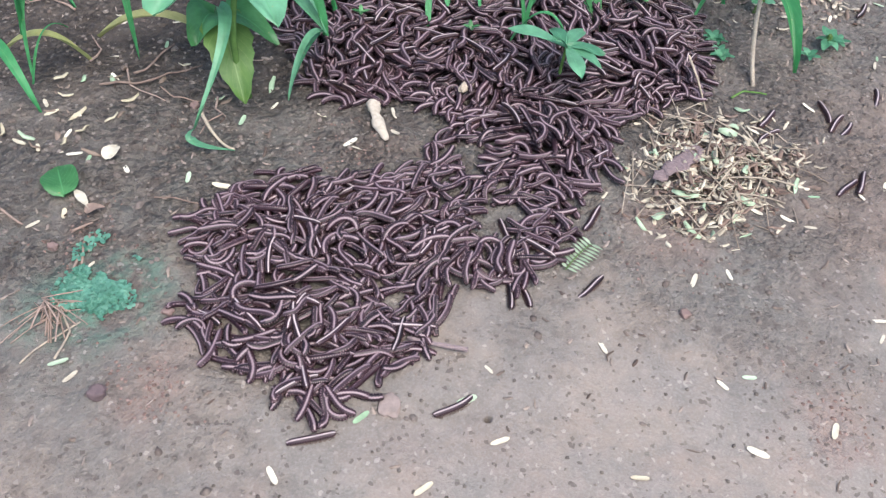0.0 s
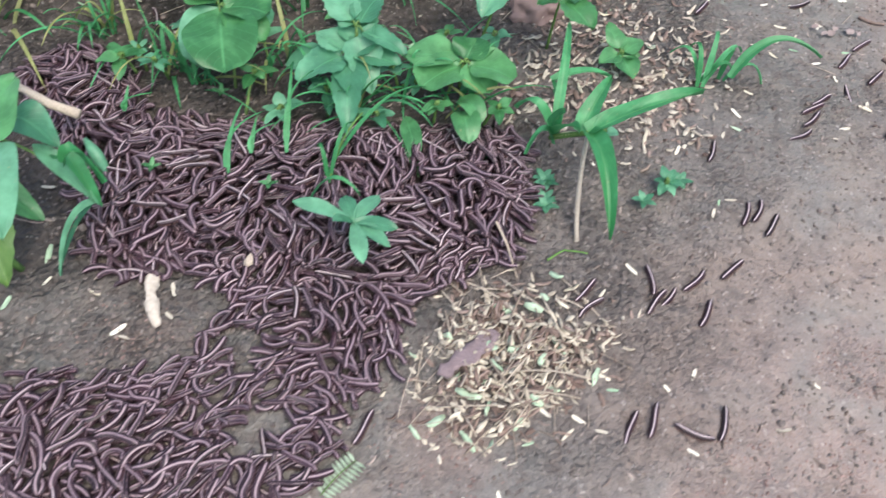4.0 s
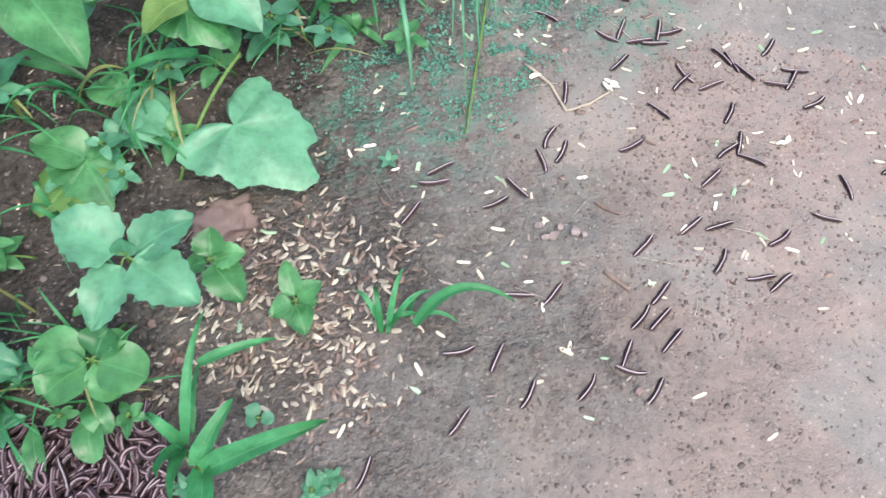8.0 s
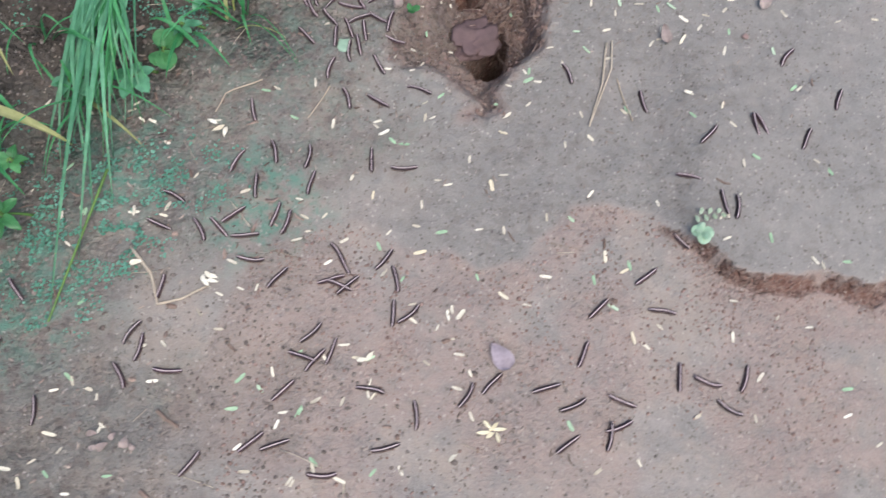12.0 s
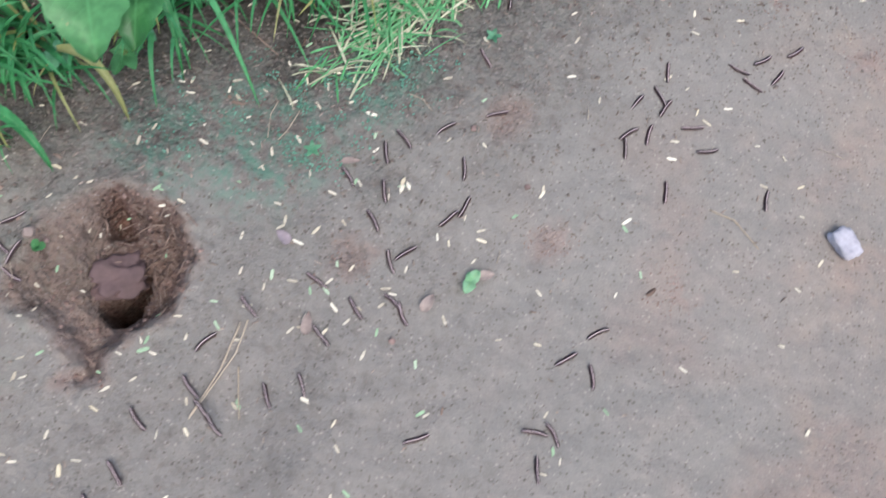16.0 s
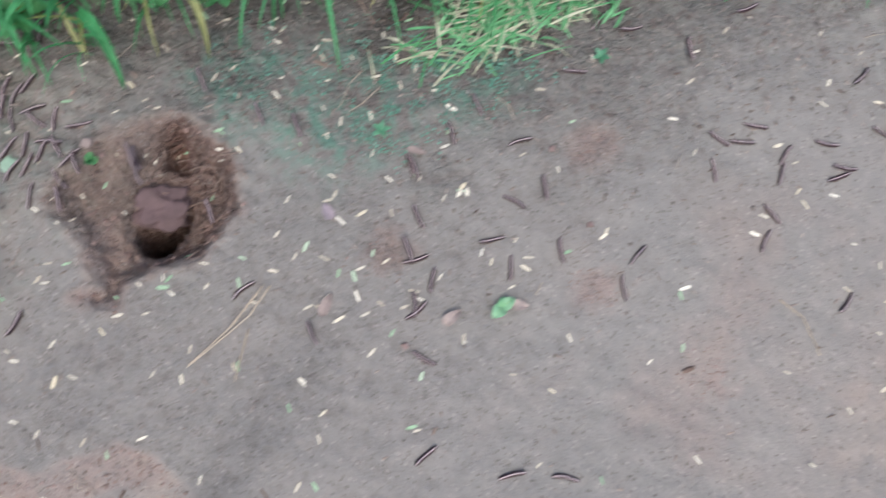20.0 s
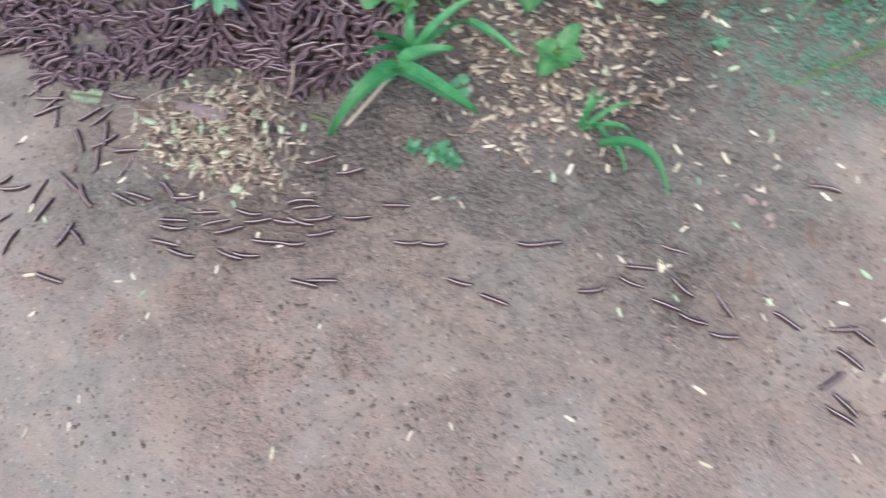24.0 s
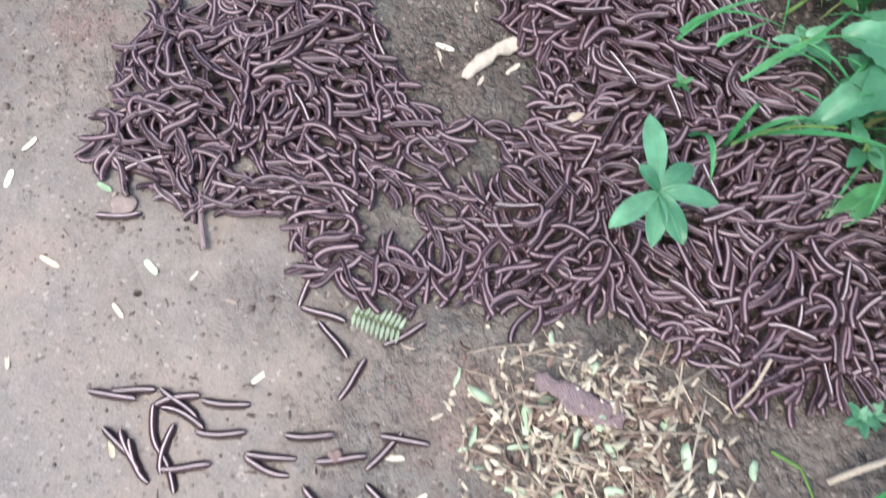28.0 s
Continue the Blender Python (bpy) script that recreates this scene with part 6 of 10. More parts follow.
def twig(name, label, pts, r0, r1, mat, category="twig", sides=6):
    pts = [Vector(p) for p in pts]
    root = pts[0].copy()
    v, f = tube([p - root for p in pts], [r0 + (r1 - r0) * i / (len(pts) - 1) for i in range(len(pts))], sides)
    return thing(name, label, category, Matrix.Translation(root), mesh_of(name, v, f, mat))


def laid(places, lift=0.0012):
    """Places on the soil with points between, following the ground."""
    out = []
    for (ax, ay), (bx, by) in zip(places, places[1:]):
        for i in range(4):
            t = i / 4
            x, y = ax + (bx - ax) * t, ay + (by - ay) * t
            out.append((x, y, height(x, y) + lift))
    out.append((*places[-1], height(*places[-1]) + lift))
    return out


def build_twigs():
    twig("bent_twig", "thin dry twig bent into a hook", laid([(0.786, 1.418), (0.820, 1.382), (0.837, 1.339), (0.868, 1.348), (0.900, 1.368)], 0.003), 0.0026, 0.0016, DRY_STEM)
    twig("twig", "long pale twig lying by the burrow", laid([(1.458, 1.808), (1.456, 1.757), (1.438, 1.703), (1.422, 1.654)], 0.003), 0.0015, 0.0009, DRY_STEM)
    twig("twig", "thin side shoot of a dry twig", laid([(1.465, 1.741), (1.475, 1.707), (1.488, 1.670)], 0.002), 0.0012, 0.0009, DRY_STEM)
    twig("twig", "fine curved straw on trodden soil", laid([(2.112, 2.173), (2.153, 2.166), (2.200, 2.128)], 0.002), 0.0014, 0.0009, DRY_STEM)
    twig("twig", "short stubby twig beside crawling millipedes", laid([(0.860, 1.097), (0.876, 1.084), (0.889, 1.072)], 0.003), 0.003, 0.0024, LITTER_BROWN)
    twig("twig", "short stubby twig in pale litter", laid([(0.861, 1.198), (0.875, 1.187), (0.892, 1.178)], 0.003), 0.0026, 0.002, LITTER_BROWN)
    twig("twig", "dark stick lying among the millipedes", laid([(-0.000, 0.383), (0.024, 0.377), (0.052, 0.372)], 0.006), 0.0018, 0.0024, BARK)
    twig("twig", "thin stem standing beside the swarm", [(0.308, 0.748, 0.050), (0.321, 0.735, 0.030), (0.334, 0.710, 0.003)], 0.0014, 0.001, DRY_STEM)
    twig("twig", "curved pale tendril on bare soil", laid([(0.368, 0.733), (0.388, 0.749), (0.414, 0.746)], 0.004), 0.0016, 0.001, STEM)
    twig("twig", "dry root fibre on the bank", laid([(-0.338, 0.701), (-0.303, 0.708), (-0.270, 0.726), (-0.236, 0.744)], 0.004), 0.0016, 0.001, LITTER_BROWN)
    twig("twig", "dry root fibre on the bank", laid([(-0.306, 0.723), (-0.293, 0.744), (-0.275, 0.783)], 0.004), 0.0016, 0.001, LITTER_BROWN)
    twig("twig", "straw lying near moss", laid([(-0.315, 0.350), (-0.298, 0.375), (-0.277, 0.392)], 0.002), 0.001, 0.0008, STRAW)
    twig("twig", "straw lying near moss", laid([(-0.287, 0.353), (-0.283, 0.382), (-0.297, 0.405)], 0.003), 0.0012, 0.0008, STRAW)
    twig("twig", "reddish dry shoot on bare soil", laid([(-0.246, 0.539), (-0.227, 0.537), (-0.196, 0.529)], 0.002), 0.001, 0.0008, LITTER_BROWN)
    twig("twig", "thin straw on the path", laid([(1.449, 1.803), (1.442, 1.730), (1.422, 1.658)], 0.003), 0.0018, 0.001, DRY_STEM)
    twig("twig", "forked straw by the grass", laid([(0.930, 1.699), (0.878, 1.672), (0.869, 1.638)], 0.003), 0.0014, 0.001, DRY_STEM)
    twig("twig", "straw by the burrow", laid([(1.032, 1.694), (1.019, 1.664), (1.005, 1.637)], 0.002), 0.0012, 0.0009, DRY_STEM)
    twig("stick", "pale dry stick leaning on the bank beside the swarm", [(-0.226, 0.912, 0.06), (-0.184, 0.89, 0.055), (-0.152, 0.881, 0.05)], 0.0045, 0.006, DRY_STEM, "stick", 8)
    twig("twig", "dry red stalk in the moss", laid([(1.246, 2.309), (1.311, 2.266), (1.375, 2.234)], 0.004), 0.002, 0.0012, LITTER_BROWN)
    twig("twig", "curled dry straw on moss", laid([(1.397, 2.159), (1.393, 2.133), (1.401, 2.091)], 0.003), 0.001, 0.0008, STRAW)
    twig("twig", "dry straw on moss", laid([(1.434, 2.152), (1.426, 2.118), (1.417, 2.094)], 0.003), 0.001, 0.0008, STRAW)
    twig("twig", "curved straw near the mossy edge", laid([(1.593, 2.228), (1.618, 2.225), (1.636, 2.210)], 0.002), 0.0012, 0.0009, STRAW)
    # the pale broken stick that juts from the heap
    p = [(-0.042, 0.697, 0.004), (-0.042, 0.685, 0.007), (-0.040, 0.674, 0.009), (-0.037, 0.663, 0.009), (-0.032, 0.646, 0.008), (-0.026, 0.636, 0.004)]
    root = Vector(p[0])
    way = [Vector(a).lerp(Vector(b), k / 4) - root for a, b in zip(p, p[1:]) for k in range(4)] + [Vector(p[-1]) - root]
    v, f = tube(way, [0.0066 + 0.0012 * math.sin(i * 0.5) if i < 15 else 0.0062 - 0.0008 * (i - 15) for i in range(len(way))], 12)
    for q in v:
        q.z *= 0.7
        q += Vector((noise.noise(q * 90), noise.noise(q * 90 + Vector((5, 0, 0))), noise.noise(q * 90 + Vector((9, 0, 0))))) * 0.0028 + Vector((noise.noise(q * 300), noise.noise(q * 300 + Vector((4, 0, 0))), 0)) * 0.0016
    thing("broken_stick", "pale peeled stick with a broken tip under millipedes", "stick", Matrix.Translation(root), mesh_of("broken_stick", v, f, PALE_WOOD))
    for x, y, z in [(0.059, 0.712, 0.026)]:
        stone("wood_chip", "pale wood chip half covered by millipedes", (x, y), (0.026, 0.012, 0.009), DRY_STEM, 0.3, 30, 0.9, 0.016)
    # the strip of bark on the husk heap
    a, b = Vector((0.251, 0.585, 0.012)), Vector((0.309, 0.635, 0.022))
    pts = [a.lerp(b, i / 20) for i in range(21)]
    v, f = tube([q - a for q in pts], [0.003 + 0.008 * math.sin(math.pi * i / 20) ** 0.5 for i in range(21)], 12)
    for q in v:
        q.z *= 0.22
        q += Vector((noise.noise(q * 70), noise.noise(q * 70 + Vector((5, 0, 0))), 0)) * 0.005 + Vector((noise.noise(q * 220), noise.noise(q * 220 + Vector((3, 0, 0))), noise.noise(q * 160))) * 0.003
    thing("bark_strip", "purplish strip of bark lying on the husk heap", "bark", Matrix.Translation(a), mesh_of("bark_strip", v, f, BARK))


def flat_leaf(name, label, at, length, width, mat, spin, shape="ovate", lift=0.002, seed=0, arch=0.003, category="leaf"):
    x, y = at[0], at[1]
    d = Vector((math.cos(spin), math.sin(spin), 0)) * length / 2
    me = leaf_mesh(name, -d + Vector((0, 0, 0.002)), d + Vector((0, 0, 0.002)), width, mat, shape, arch, None, seed)
    return thing(name, label, category, Matrix.Translation((x, y, height(x, y) + lift)), me)


def build_fallen_leaves():
    flat_leaf("fallen_leaf", "round fresh green leaf lying on soil", (-0.336, 0.550), 0.042, 0.034, LEAF, 2.0, "round", seed=1)
    flat_leaf("fallen_leaf", "torn white leaf scrap on soil", (-0.311, 0.530), 0.034, 0.009, LITTER_PALE, -0.9, "lance", seed=2)
    flat_leaf("fallen_leaf", "brown leaf scrap beside a green leaf", (-0.297, 0.519), 0.018, 0.012, LITTER_BROWN, 0.4, seed=3)
    flat_leaf("fallen_leaf", "pale ragged flake lying on soil", (-0.300, 0.596), 0.021, 0.016, LITTER_PALE, 1.3, "round", seed=4)
    flat_leaf("fallen_leaf", "faded violet leaf on reddish soil", (1.301, 1.296), 0.04, 0.03, PURPLE, 2.2, "ovate", seed=5)
    flat_leaf("fallen_leaf", "pinkish dry leaf on trodden soil", (1.541, 1.824), 0.034, 0.018, PINK, 1.7, seed=6)
    flat_leaf("fallen_leaf", "pale dry leaf near the moss", (1.534, 2.090), 0.03, 0.012, PINK, 0.3, seed=7)
    flat_leaf("fallen_leaf", "pinkish dry leaf near the burrow", (1.470, 1.943), 0.027, 0.018, PURPLE, 2.6, seed=8)
    flat_leaf("fallen_leaf", "pink scrap beside a green leaf", (1.780, 1.965), 0.024, 0.018, PINK, 0.4, seed=9)
    flat_leaf("fallen_leaf", "curled brown leaf on the path", (1.704, 1.900), 0.028, 0.019, PINK, 1.2, seed=10, arch=0.008)
    g = Plant("fallen_sprig", "crumpled green leaf with three lobes on the path", "leaf", (1.759, 1.950))
    for tip, w in zip([(1.755, 1.931, 0.004), (1.767, 1.968, 0.008), (1.752, 1.962, 0.006)], (0.022, 0.02, 0.016)):
        g.leaf((1.759, 1.950, 0.005), tip, w, "ovate", MINT, arch=0.004)
    y = Plant("leaflet_cluster", "small cluster of fallen cream leaflets on one stalk", "leaflets", (1.293, 1.197))
    for a, reach in zip((0.2, 1.0, 2.3, 3.3, 4.0, 5.3), (0.02, 0.014, 0.018, 0.021, 0.012, 0.017)):
        y.leaf(y.root + Vector((0.002 * a - 0.005, 0.003 * math.sin(a * 3), 0.002)), y.root + Vector((reach * math.cos(a), reach * math.sin(a), 0.004)), 0.0048, "oblong", LITTER_YELLOW, arch=0.001, name="leaflet", n=6)
    for p, s in zip([(0.803, 1.147), (0.828, 1.153), (0.813, 1.161), (0.786, 1.163), (0.840, 1.149)] + [(0.831, 1.154), (0.793, 1.145)], (0.011, 0.009, 0.008, 0.009, 0.007, 0.010, 0.008)):
        flat_leaf("dry_petal", "pinkish dry petal on soil", p, s * 1.3, s, PINK, p[0] * 40, seed=int(p[1] * 999), category="petal")
    for p in [(1.128, 1.285), (1.119, 1.279), (0.899, 1.383), (0.906, 1.375), (0.880, 1.610), (0.888, 1.606), (0.868, 1.619)] + [(1.621, 2.079), (1.630, 2.073), (1.622, 2.066)] + [(0.894, 1.376), (0.905, 1.382), (0.898, 1.372), (0.877, 1.607), (0.889, 1.605)]:
        flat_leaf("seed_husk", "pale seed husk in a small cluster", p, 0.016, 0.006, LITTER_ONE, p[0] * 90, "lance", seed=int(p[0] * 999), category="husk")
    for p in [(0.799, 1.395)]:
        flat_leaf("fallen_leaf", "whitish crumpled leaf on moss", p, 0.017, 0.009, LITTER_ONE, 0.3, seed=12)
    # the feathery frond beside the swarm
    a, b = Vector((0.147, 0.469, 0.002)), Vector((0.176, 0.501, 0.004))
    f = Plant("fern_frond", "small feathery pale green frond lying on soil", "frond", (a.x, a.y))
    f.stalk([a, b], 0.0006, 0.0004)
    side = (b - a).cross(Vector((0, 0, 1))).normalized()
    for i in range(10):
        q = a.lerp(b, 0.06 + i * 0.1)
        for s in (-1, 1):
            f.leaf(q, q + side * s * 0.014 * (1 - 0.04 * abs(i - 6)) + (b - a) * 0.05, 0.0032, "lance", FROND, arch=0.0005, name="leaflet", n=5)
    c = Plant("clover_sprig", "pale clover-like sprig with a feathery tip", "sprig", (1.585, 1.496))
    for tip, w in zip([(1.565, 1.493, 0.028), (1.585, 1.478, 0.028), (1.574, 1.467, 0.027), (1.559, 1.483, 0.028)], (0.018, 0.02, 0.02, 0.018)):
        c.leaf((1.573, 1.485, 0.030), tip, w, "round", LEAF_PALE, arch=0.003)
    for k in range(7):
        root = Vector((1.566 + 0.0062 * k, 1.510 + 0.001 * k, 0.027))
        c.leaf(root, root + Vector((0.003, (0.012 if k % 2 else -0.012) * (1 - 0.07 * k), 0.001)), 0.0058, "oblong", FROND, arch=0.001, name="leaflet", n=6)
    d = Plant("clover_sprig", "two-leaved green seedling on the burrow's rim", "seedling", (1.142, 1.840))
    for tip in [(1.137, 1.834, 0.020), (1.158, 1.831, 0.020), (1.147, 1.823, 0.018)]:
        d.leaf((1.145, 1.834, 0.012), tip, 0.014, "round", LEAF, arch=0.002)
    for p in [(0.314, 0.888), (0.596, 1.261)] + [(0.371, 0.807), (0.535, 0.856)] + [(0.371, 0.819), (0.526, 0.854), (0.487, 0.823), (0.373, 0.855)] + [(1.472, 2.092), (1.701, 2.372)] + [(0.376, 0.848), (0.372, 0.808)]:
        q = Plant("seedling", "tiny green seedling pressed to damp soil", "seedling", p, "seedlings")
        for k in range(5):
            q.leaf(q.root + Vector((0, 0, 0.004)), q.root + Vector((0.015 * math.cos(k * 1.25 + p[0] * 9), 0.015 * math.sin(k * 1.25 + p[0] * 9), 0.008)), 0.009, "ovate", LEAF_BLUE, arch=0.002, n=6)


def build_moss():
    rng = random.Random(37)
    disc = []
    for i in range(3):
        n = 5
        v = [(0, 0, 0.0006)] + [(math.cos(k / n * 6.283) * 0.0017 * rng.uniform(0.7, 1.3), math.sin(k / n * 6.283) * 0.0017 * rng.uniform(0.7, 1.3), rng.uniform(0, 0.0008)) for k in range(n)]
        disc.append((np.array(v), [(0, 1 + k, 1 + (k + 1) % n) for k in range(n)]))
    patches = [(p, 0.028) for p in [(-0.277, 0.429), (-0.281, 0.418), (-0.270, 0.440), (-0.262, 0.409), (-0.271, 0.424), (-0.277, 0.429), (-0.272, 0.434), (-0.276, 0.466), (-0.284, 0.430)]] + [(p, 0.012) for p in [(-0.245, 0.451), (-0.275, 0.462)]]
    patches += [(p, 0.07) for p in [(0.550, 1.412), (0.638, 1.394), (0.740, 1.426), (0.776, 1.469), (0.562, 1.362), (0.868, 1.531), (0.829, 1.541), (0.706, 1.343), (0.511, 1.430)]]
    patches += [(p, 0.065) for p in [(0.559, 1.352), (0.606, 1.408), (0.732, 1.425), (0.789, 1.444), (0.751, 1.480), (0.558, 1.478), (0.518, 1.484)]]
    patches += [(p, 0.08) for p in [(1.400, 2.189), (1.459, 2.198), (1.491, 2.230), (1.265, 2.096), (1.390, 2.151), (1.464, 2.124), (1.534, 2.238), (1.496, 2.262), (1.586, 2.269), (1.490, 2.106), (1.589, 2.310)]]
    patches += [(p, 0.05) for p in [(0.819, 1.532), (0.859, 1.530), (0.749, 1.439), (0.784, 1.417), (0.698, 1.532), (0.701, 1.337), (0.632, 1.501), (0.685, 1.478), (0.727, 1.507), (0.761, 1.537), (0.681, 1.426), (0.662, 1.375), (0.616, 1.439), (0.752, 1.768), (0.794, 1.771), (0.798, 1.803), (0.546, 1.762), (0.600, 1.571)]]
    pieces = []
    for (cx, cy), r in patches:
        for k in range(int(420 if r < 0.04 else 260)):
            a, d = rng.uniform(0, 6.3), r * rng.random() ** 0.6
            x, y = cx + d * math.cos(a), cy + d * math.sin(a)
            if grain(x, y, 26, 44) + 0.5 * grain(x, y, 70, 45) < 0.08:
                continue
            pieces.append((rng.choice(disc), on_ground(x, y, rng.uniform(0, 6.3), 0.001 + 0.003 * rng.random(), rng.gauss(0, 0.35), rng.gauss(0, 0.35), rng.uniform(0.6, 1.5))))
    thing("moss", "low blue-green moss and tiny weeds in patches", "moss", me=scatter_mesh("moss", pieces, MOSS), kind="stuff")


def build_cut_grass():
    rng = random.Random(53)
    pale, green = [], []
    cx, cy = (1.561, 2.373)
    u = (Vector((1.632, 2.495, 0.000)) - Vector((1.470, 2.281, 0.000))).xy.normalized()
    for i in range(330):
        s, t = rng.gauss(0, 0.085), rng.gauss(0, 0.032)
        x, y = cx + u.x * s - u.y * t, cy + u.y * s + u.x * t
        l = rng.uniform(0.03, 0.1)
        ang = math.atan2(u.y, u.x) + rng.gauss(0, 0.9)
        d = Vector((math.cos(ang), math.sin(ang), rng.gauss(0, 0.12))) * l
        z = height(x, y) + 0.004 + 0.025 * rng.random() * math.exp(-(s / 0.1) ** 2)
        me = leaf_mesh("blade", -d / 2, d / 2, rng.uniform(0.0025, 0.0055), GRASS, "grass", rng.uniform(0, 0.012), None, i, n=5)
        v = raw(me)
        bpy.data.meshes.remove(me)
        (pale if rng.random() < 0.42 else green).append((v, Matrix.Translation((x, y, z))))
    thing("cut_grass", "heap of yellowed cut grass at the path's edge", "grass", me=scatter_mesh("cut_grass", pale, CUT_PALE), kind="stuff")
    thing("cut_grass", "green cut grass mixed into the heap", "grass", me=scatter_mesh("cut_grass", green, CUT_GREEN), kind="stuff")


HUSK = plain_material("husk", (0.4, 0.35, 0.27), (0.7, 0.64, 0.5))
SCRAP_BROWN = plain_material("brown_scrap", (0.2, 0.15, 0.12), (0.32, 0.25, 0.2), joined=False)
SCRAP_PALE = plain_material("pale_scrap", (0.45, 0.4, 0.28), (0.6, 0.55, 0.42), joined=False)
SCRAP_FIBRE = plain_material("root_fibre", (0.28, 0.2, 0.16), (0.4, 0.31, 0.26), joined=False)
DRIFT = plain_material("pale_dead_leaf", (0.34, 0.29, 0.23), (0.62, 0.56, 0.45))
LEAF_CRUMB = plain_material("leaf_crumb", (0.1, 0.072, 0.06), (0.4, 0.33, 0.28))
CRUMB = plain_material("soil_crumb", (0.105, 0.088, 0.076), (0.27, 0.232, 0.205), scale=400)
LUMP = plain_material("soil_lump", (0.115, 0.092, 0.08), (0.235, 0.2, 0.18), scale=260, bump=0.9)
CLOD = plain_material("red_clod", (0.17, 0.11, 0.093), (0.32, 0.225, 0.195), scale=200, bump=0.8)
SLAB = plain_material("purplish_slab", (0.105, 0.07, 0.07), (0.13, 0.088, 0.088), scale=38, joined=False, bump=1.0)
STONE_DARK = plain_material("violet_stone", (0.13, 0.095, 0.1), (0.17, 0.13, 0.135), scale=70, joined=False, bump=0.8)
LITTER_YELLOW = plain_material("yellow_petal", (0.62, 0.55, 0.36), (0.7, 0.64, 0.46), joined=False)
FROND = leaf_material("frond", (0.38, 0.5, 0.34), (0.48, 0.6, 0.44))
LEAF_PALE = leaf_material("pale_leaf", (0.3, 0.48, 0.33), (0.4, 0.55, 0.42))
MINT = leaf_material("wilting_mint_leaf", (0.2, 0.46, 0.24), (0.3, 0.55, 0.34))
CUT_PALE = plain_material("cut_pale_grass", (0.34, 0.35, 0.24), (0.56, 0.56, 0.42))
CUT_GREEN = plain_material("cut_green_grass", (0.07, 0.28, 0.11), (0.2, 0.44, 0.22))

build_leaflets()
build_litter_heaps()
build_bank_scraps()
build_crumbs()
build_stones()
build_twigs()
build_fallen_leaves()
build_moss()
build_cut_grass()


def motions():
    crawl(3, (0, 0.484, 0.702, 51), (3, 0.481, 0.690, 52), (23, 0.477, 0.658, 60), (27, 0.481, 0.659, 62), (28, 0.487, 0.670, 62))
    crawl(2, (0, 0.495, 0.694, 231), (1.5, 0.499, 0.696, 231), (5, 0.495, 0.691, 233), (23, 0.501, 0.663, 245), (25, 0.503, 0.663, 246), (25.5, 0.501, 0.661, 245), (26.5, 0.496, 0.649, 241), (27.1, 0.494, 0.649, 240), (28, 0.488, 0.639, 240))
    crawl(5, (0, 0.463, 0.598, -139), (1, 0.453, 0.588, -110), (2.5, 0.436, 0.549, -113), (3, 0.433, 0.542, -115), (3.5, 0.432, 0.541, -116), (23, 0.433, 0.561, -109), (23.5, 0.432, 0.557, -109), (24, 0.428, 0.546, -110), (25, 0.417, 0.515, -118), (25.5, 0.411, 0.503, -123), (26.2, 0.404, 0.495, -137), (28, 0.395, 0.487, -137))
    crawl(7, (0, 0.482, 0.606, -118), (1.5, 0.465, 0.574, -107), (2.5, 0.458, 0.553, -110), (3, 0.456, 0.548, -110), (23.5, 0.450, 0.562, -113), (24, 0.448, 0.556, -111), (24.5, 0.444, 0.545, -112), (25.5, 0.430, 0.508, -119), (26, 0.423, 0.493, -145), (26.5, 0.421, 0.489, -199), (27, 0.420, 0.498, -262), (28, 0.418, 0.510, -262))
    crawl(1, (0, 0.404, 0.703, -130), (1, 0.399, 0.696, -131), (2, 0.401, 0.695, -131), (5, 0.410, 0.701, -128), (23, 0.433, 0.713, -109), (25.5, 0.427, 0.711, -106), (27, 0.428, 0.714, -106), (27.7, 0.427, 0.711, -107), (28, 0.423, 0.699, -107))
    crawl(0, (0, 0.396, 0.674, 38), (2.5, 0.404, 0.674, 40), (5, 0.412, 0.679, 42), (23, 0.464, 0.654, 62), (25, 0.465, 0.657, 64), (27, 0.460, 0.657, 65), (28, 0.465, 0.668, 65))
    crawl(7, (0, 0.181, 0.536, 239), (1.5, 0.182, 0.532, 241), (5, 0.181, 0.535, 247), (23, 0.188, 0.490, 281), (24.5, 0.191, 0.472, 263), (26.5, 0.184, 0.467, 301), (27, 0.186, 0.465, 309), (28, 0.199, 0.452, 308))
    crawl(4, (0, 0.477, 0.720, -87), (3.5, 0.479, 0.713, -87), (23, 0.468, 0.734, -110), (26, 0.469, 0.734, -114), (27.5, 0.473, 0.739, -114), (28, 0.468, 0.728, -114))
    crawl(3, (0, 0.595, 0.934, -125), (1.5, 0.592, 0.929, -118), (2.5, 0.588, 0.917, -104), (4.5, 0.586, 0.909, -113), (5, 0.584, 0.903, -113), (23, 0.467, 0.617, -113), (24, 0.458, 0.595, -117), (25.5, 0.436, 0.559, -120), (26, 0.431, 0.551, -119), (27, 0.430, 0.548, -118), (28, 0.424, 0.537, -118))
    crawl(3, (0, 0.105, 0.442, -70), (1.5, 0.108, 0.427, -106), (2.5, 0.103, 0.418, -133), (3.5, 0.099, 0.416, -142), (23.5, 0.104, 0.436, -209), (25, 0.104, 0.442, -214), (26.5, 0.108, 0.447, -219), (28, 0.112, 0.443, -224))
    crawl(7, (0, 0.169, 0.450, -134), (1, 0.144, 0.424, -132), (1.5, 0.139, 0.418, -132), (3.5, 0.135, 0.421, -131), (23.5, 0.137, 0.439, -125), (25.5, 0.136, 0.445, -125), (26, 0.133, 0.442, -118), (26.5, 0.132, 0.439, -71), (27, 0.135, 0.440, -2), (28, 0.140, 0.447, 51))
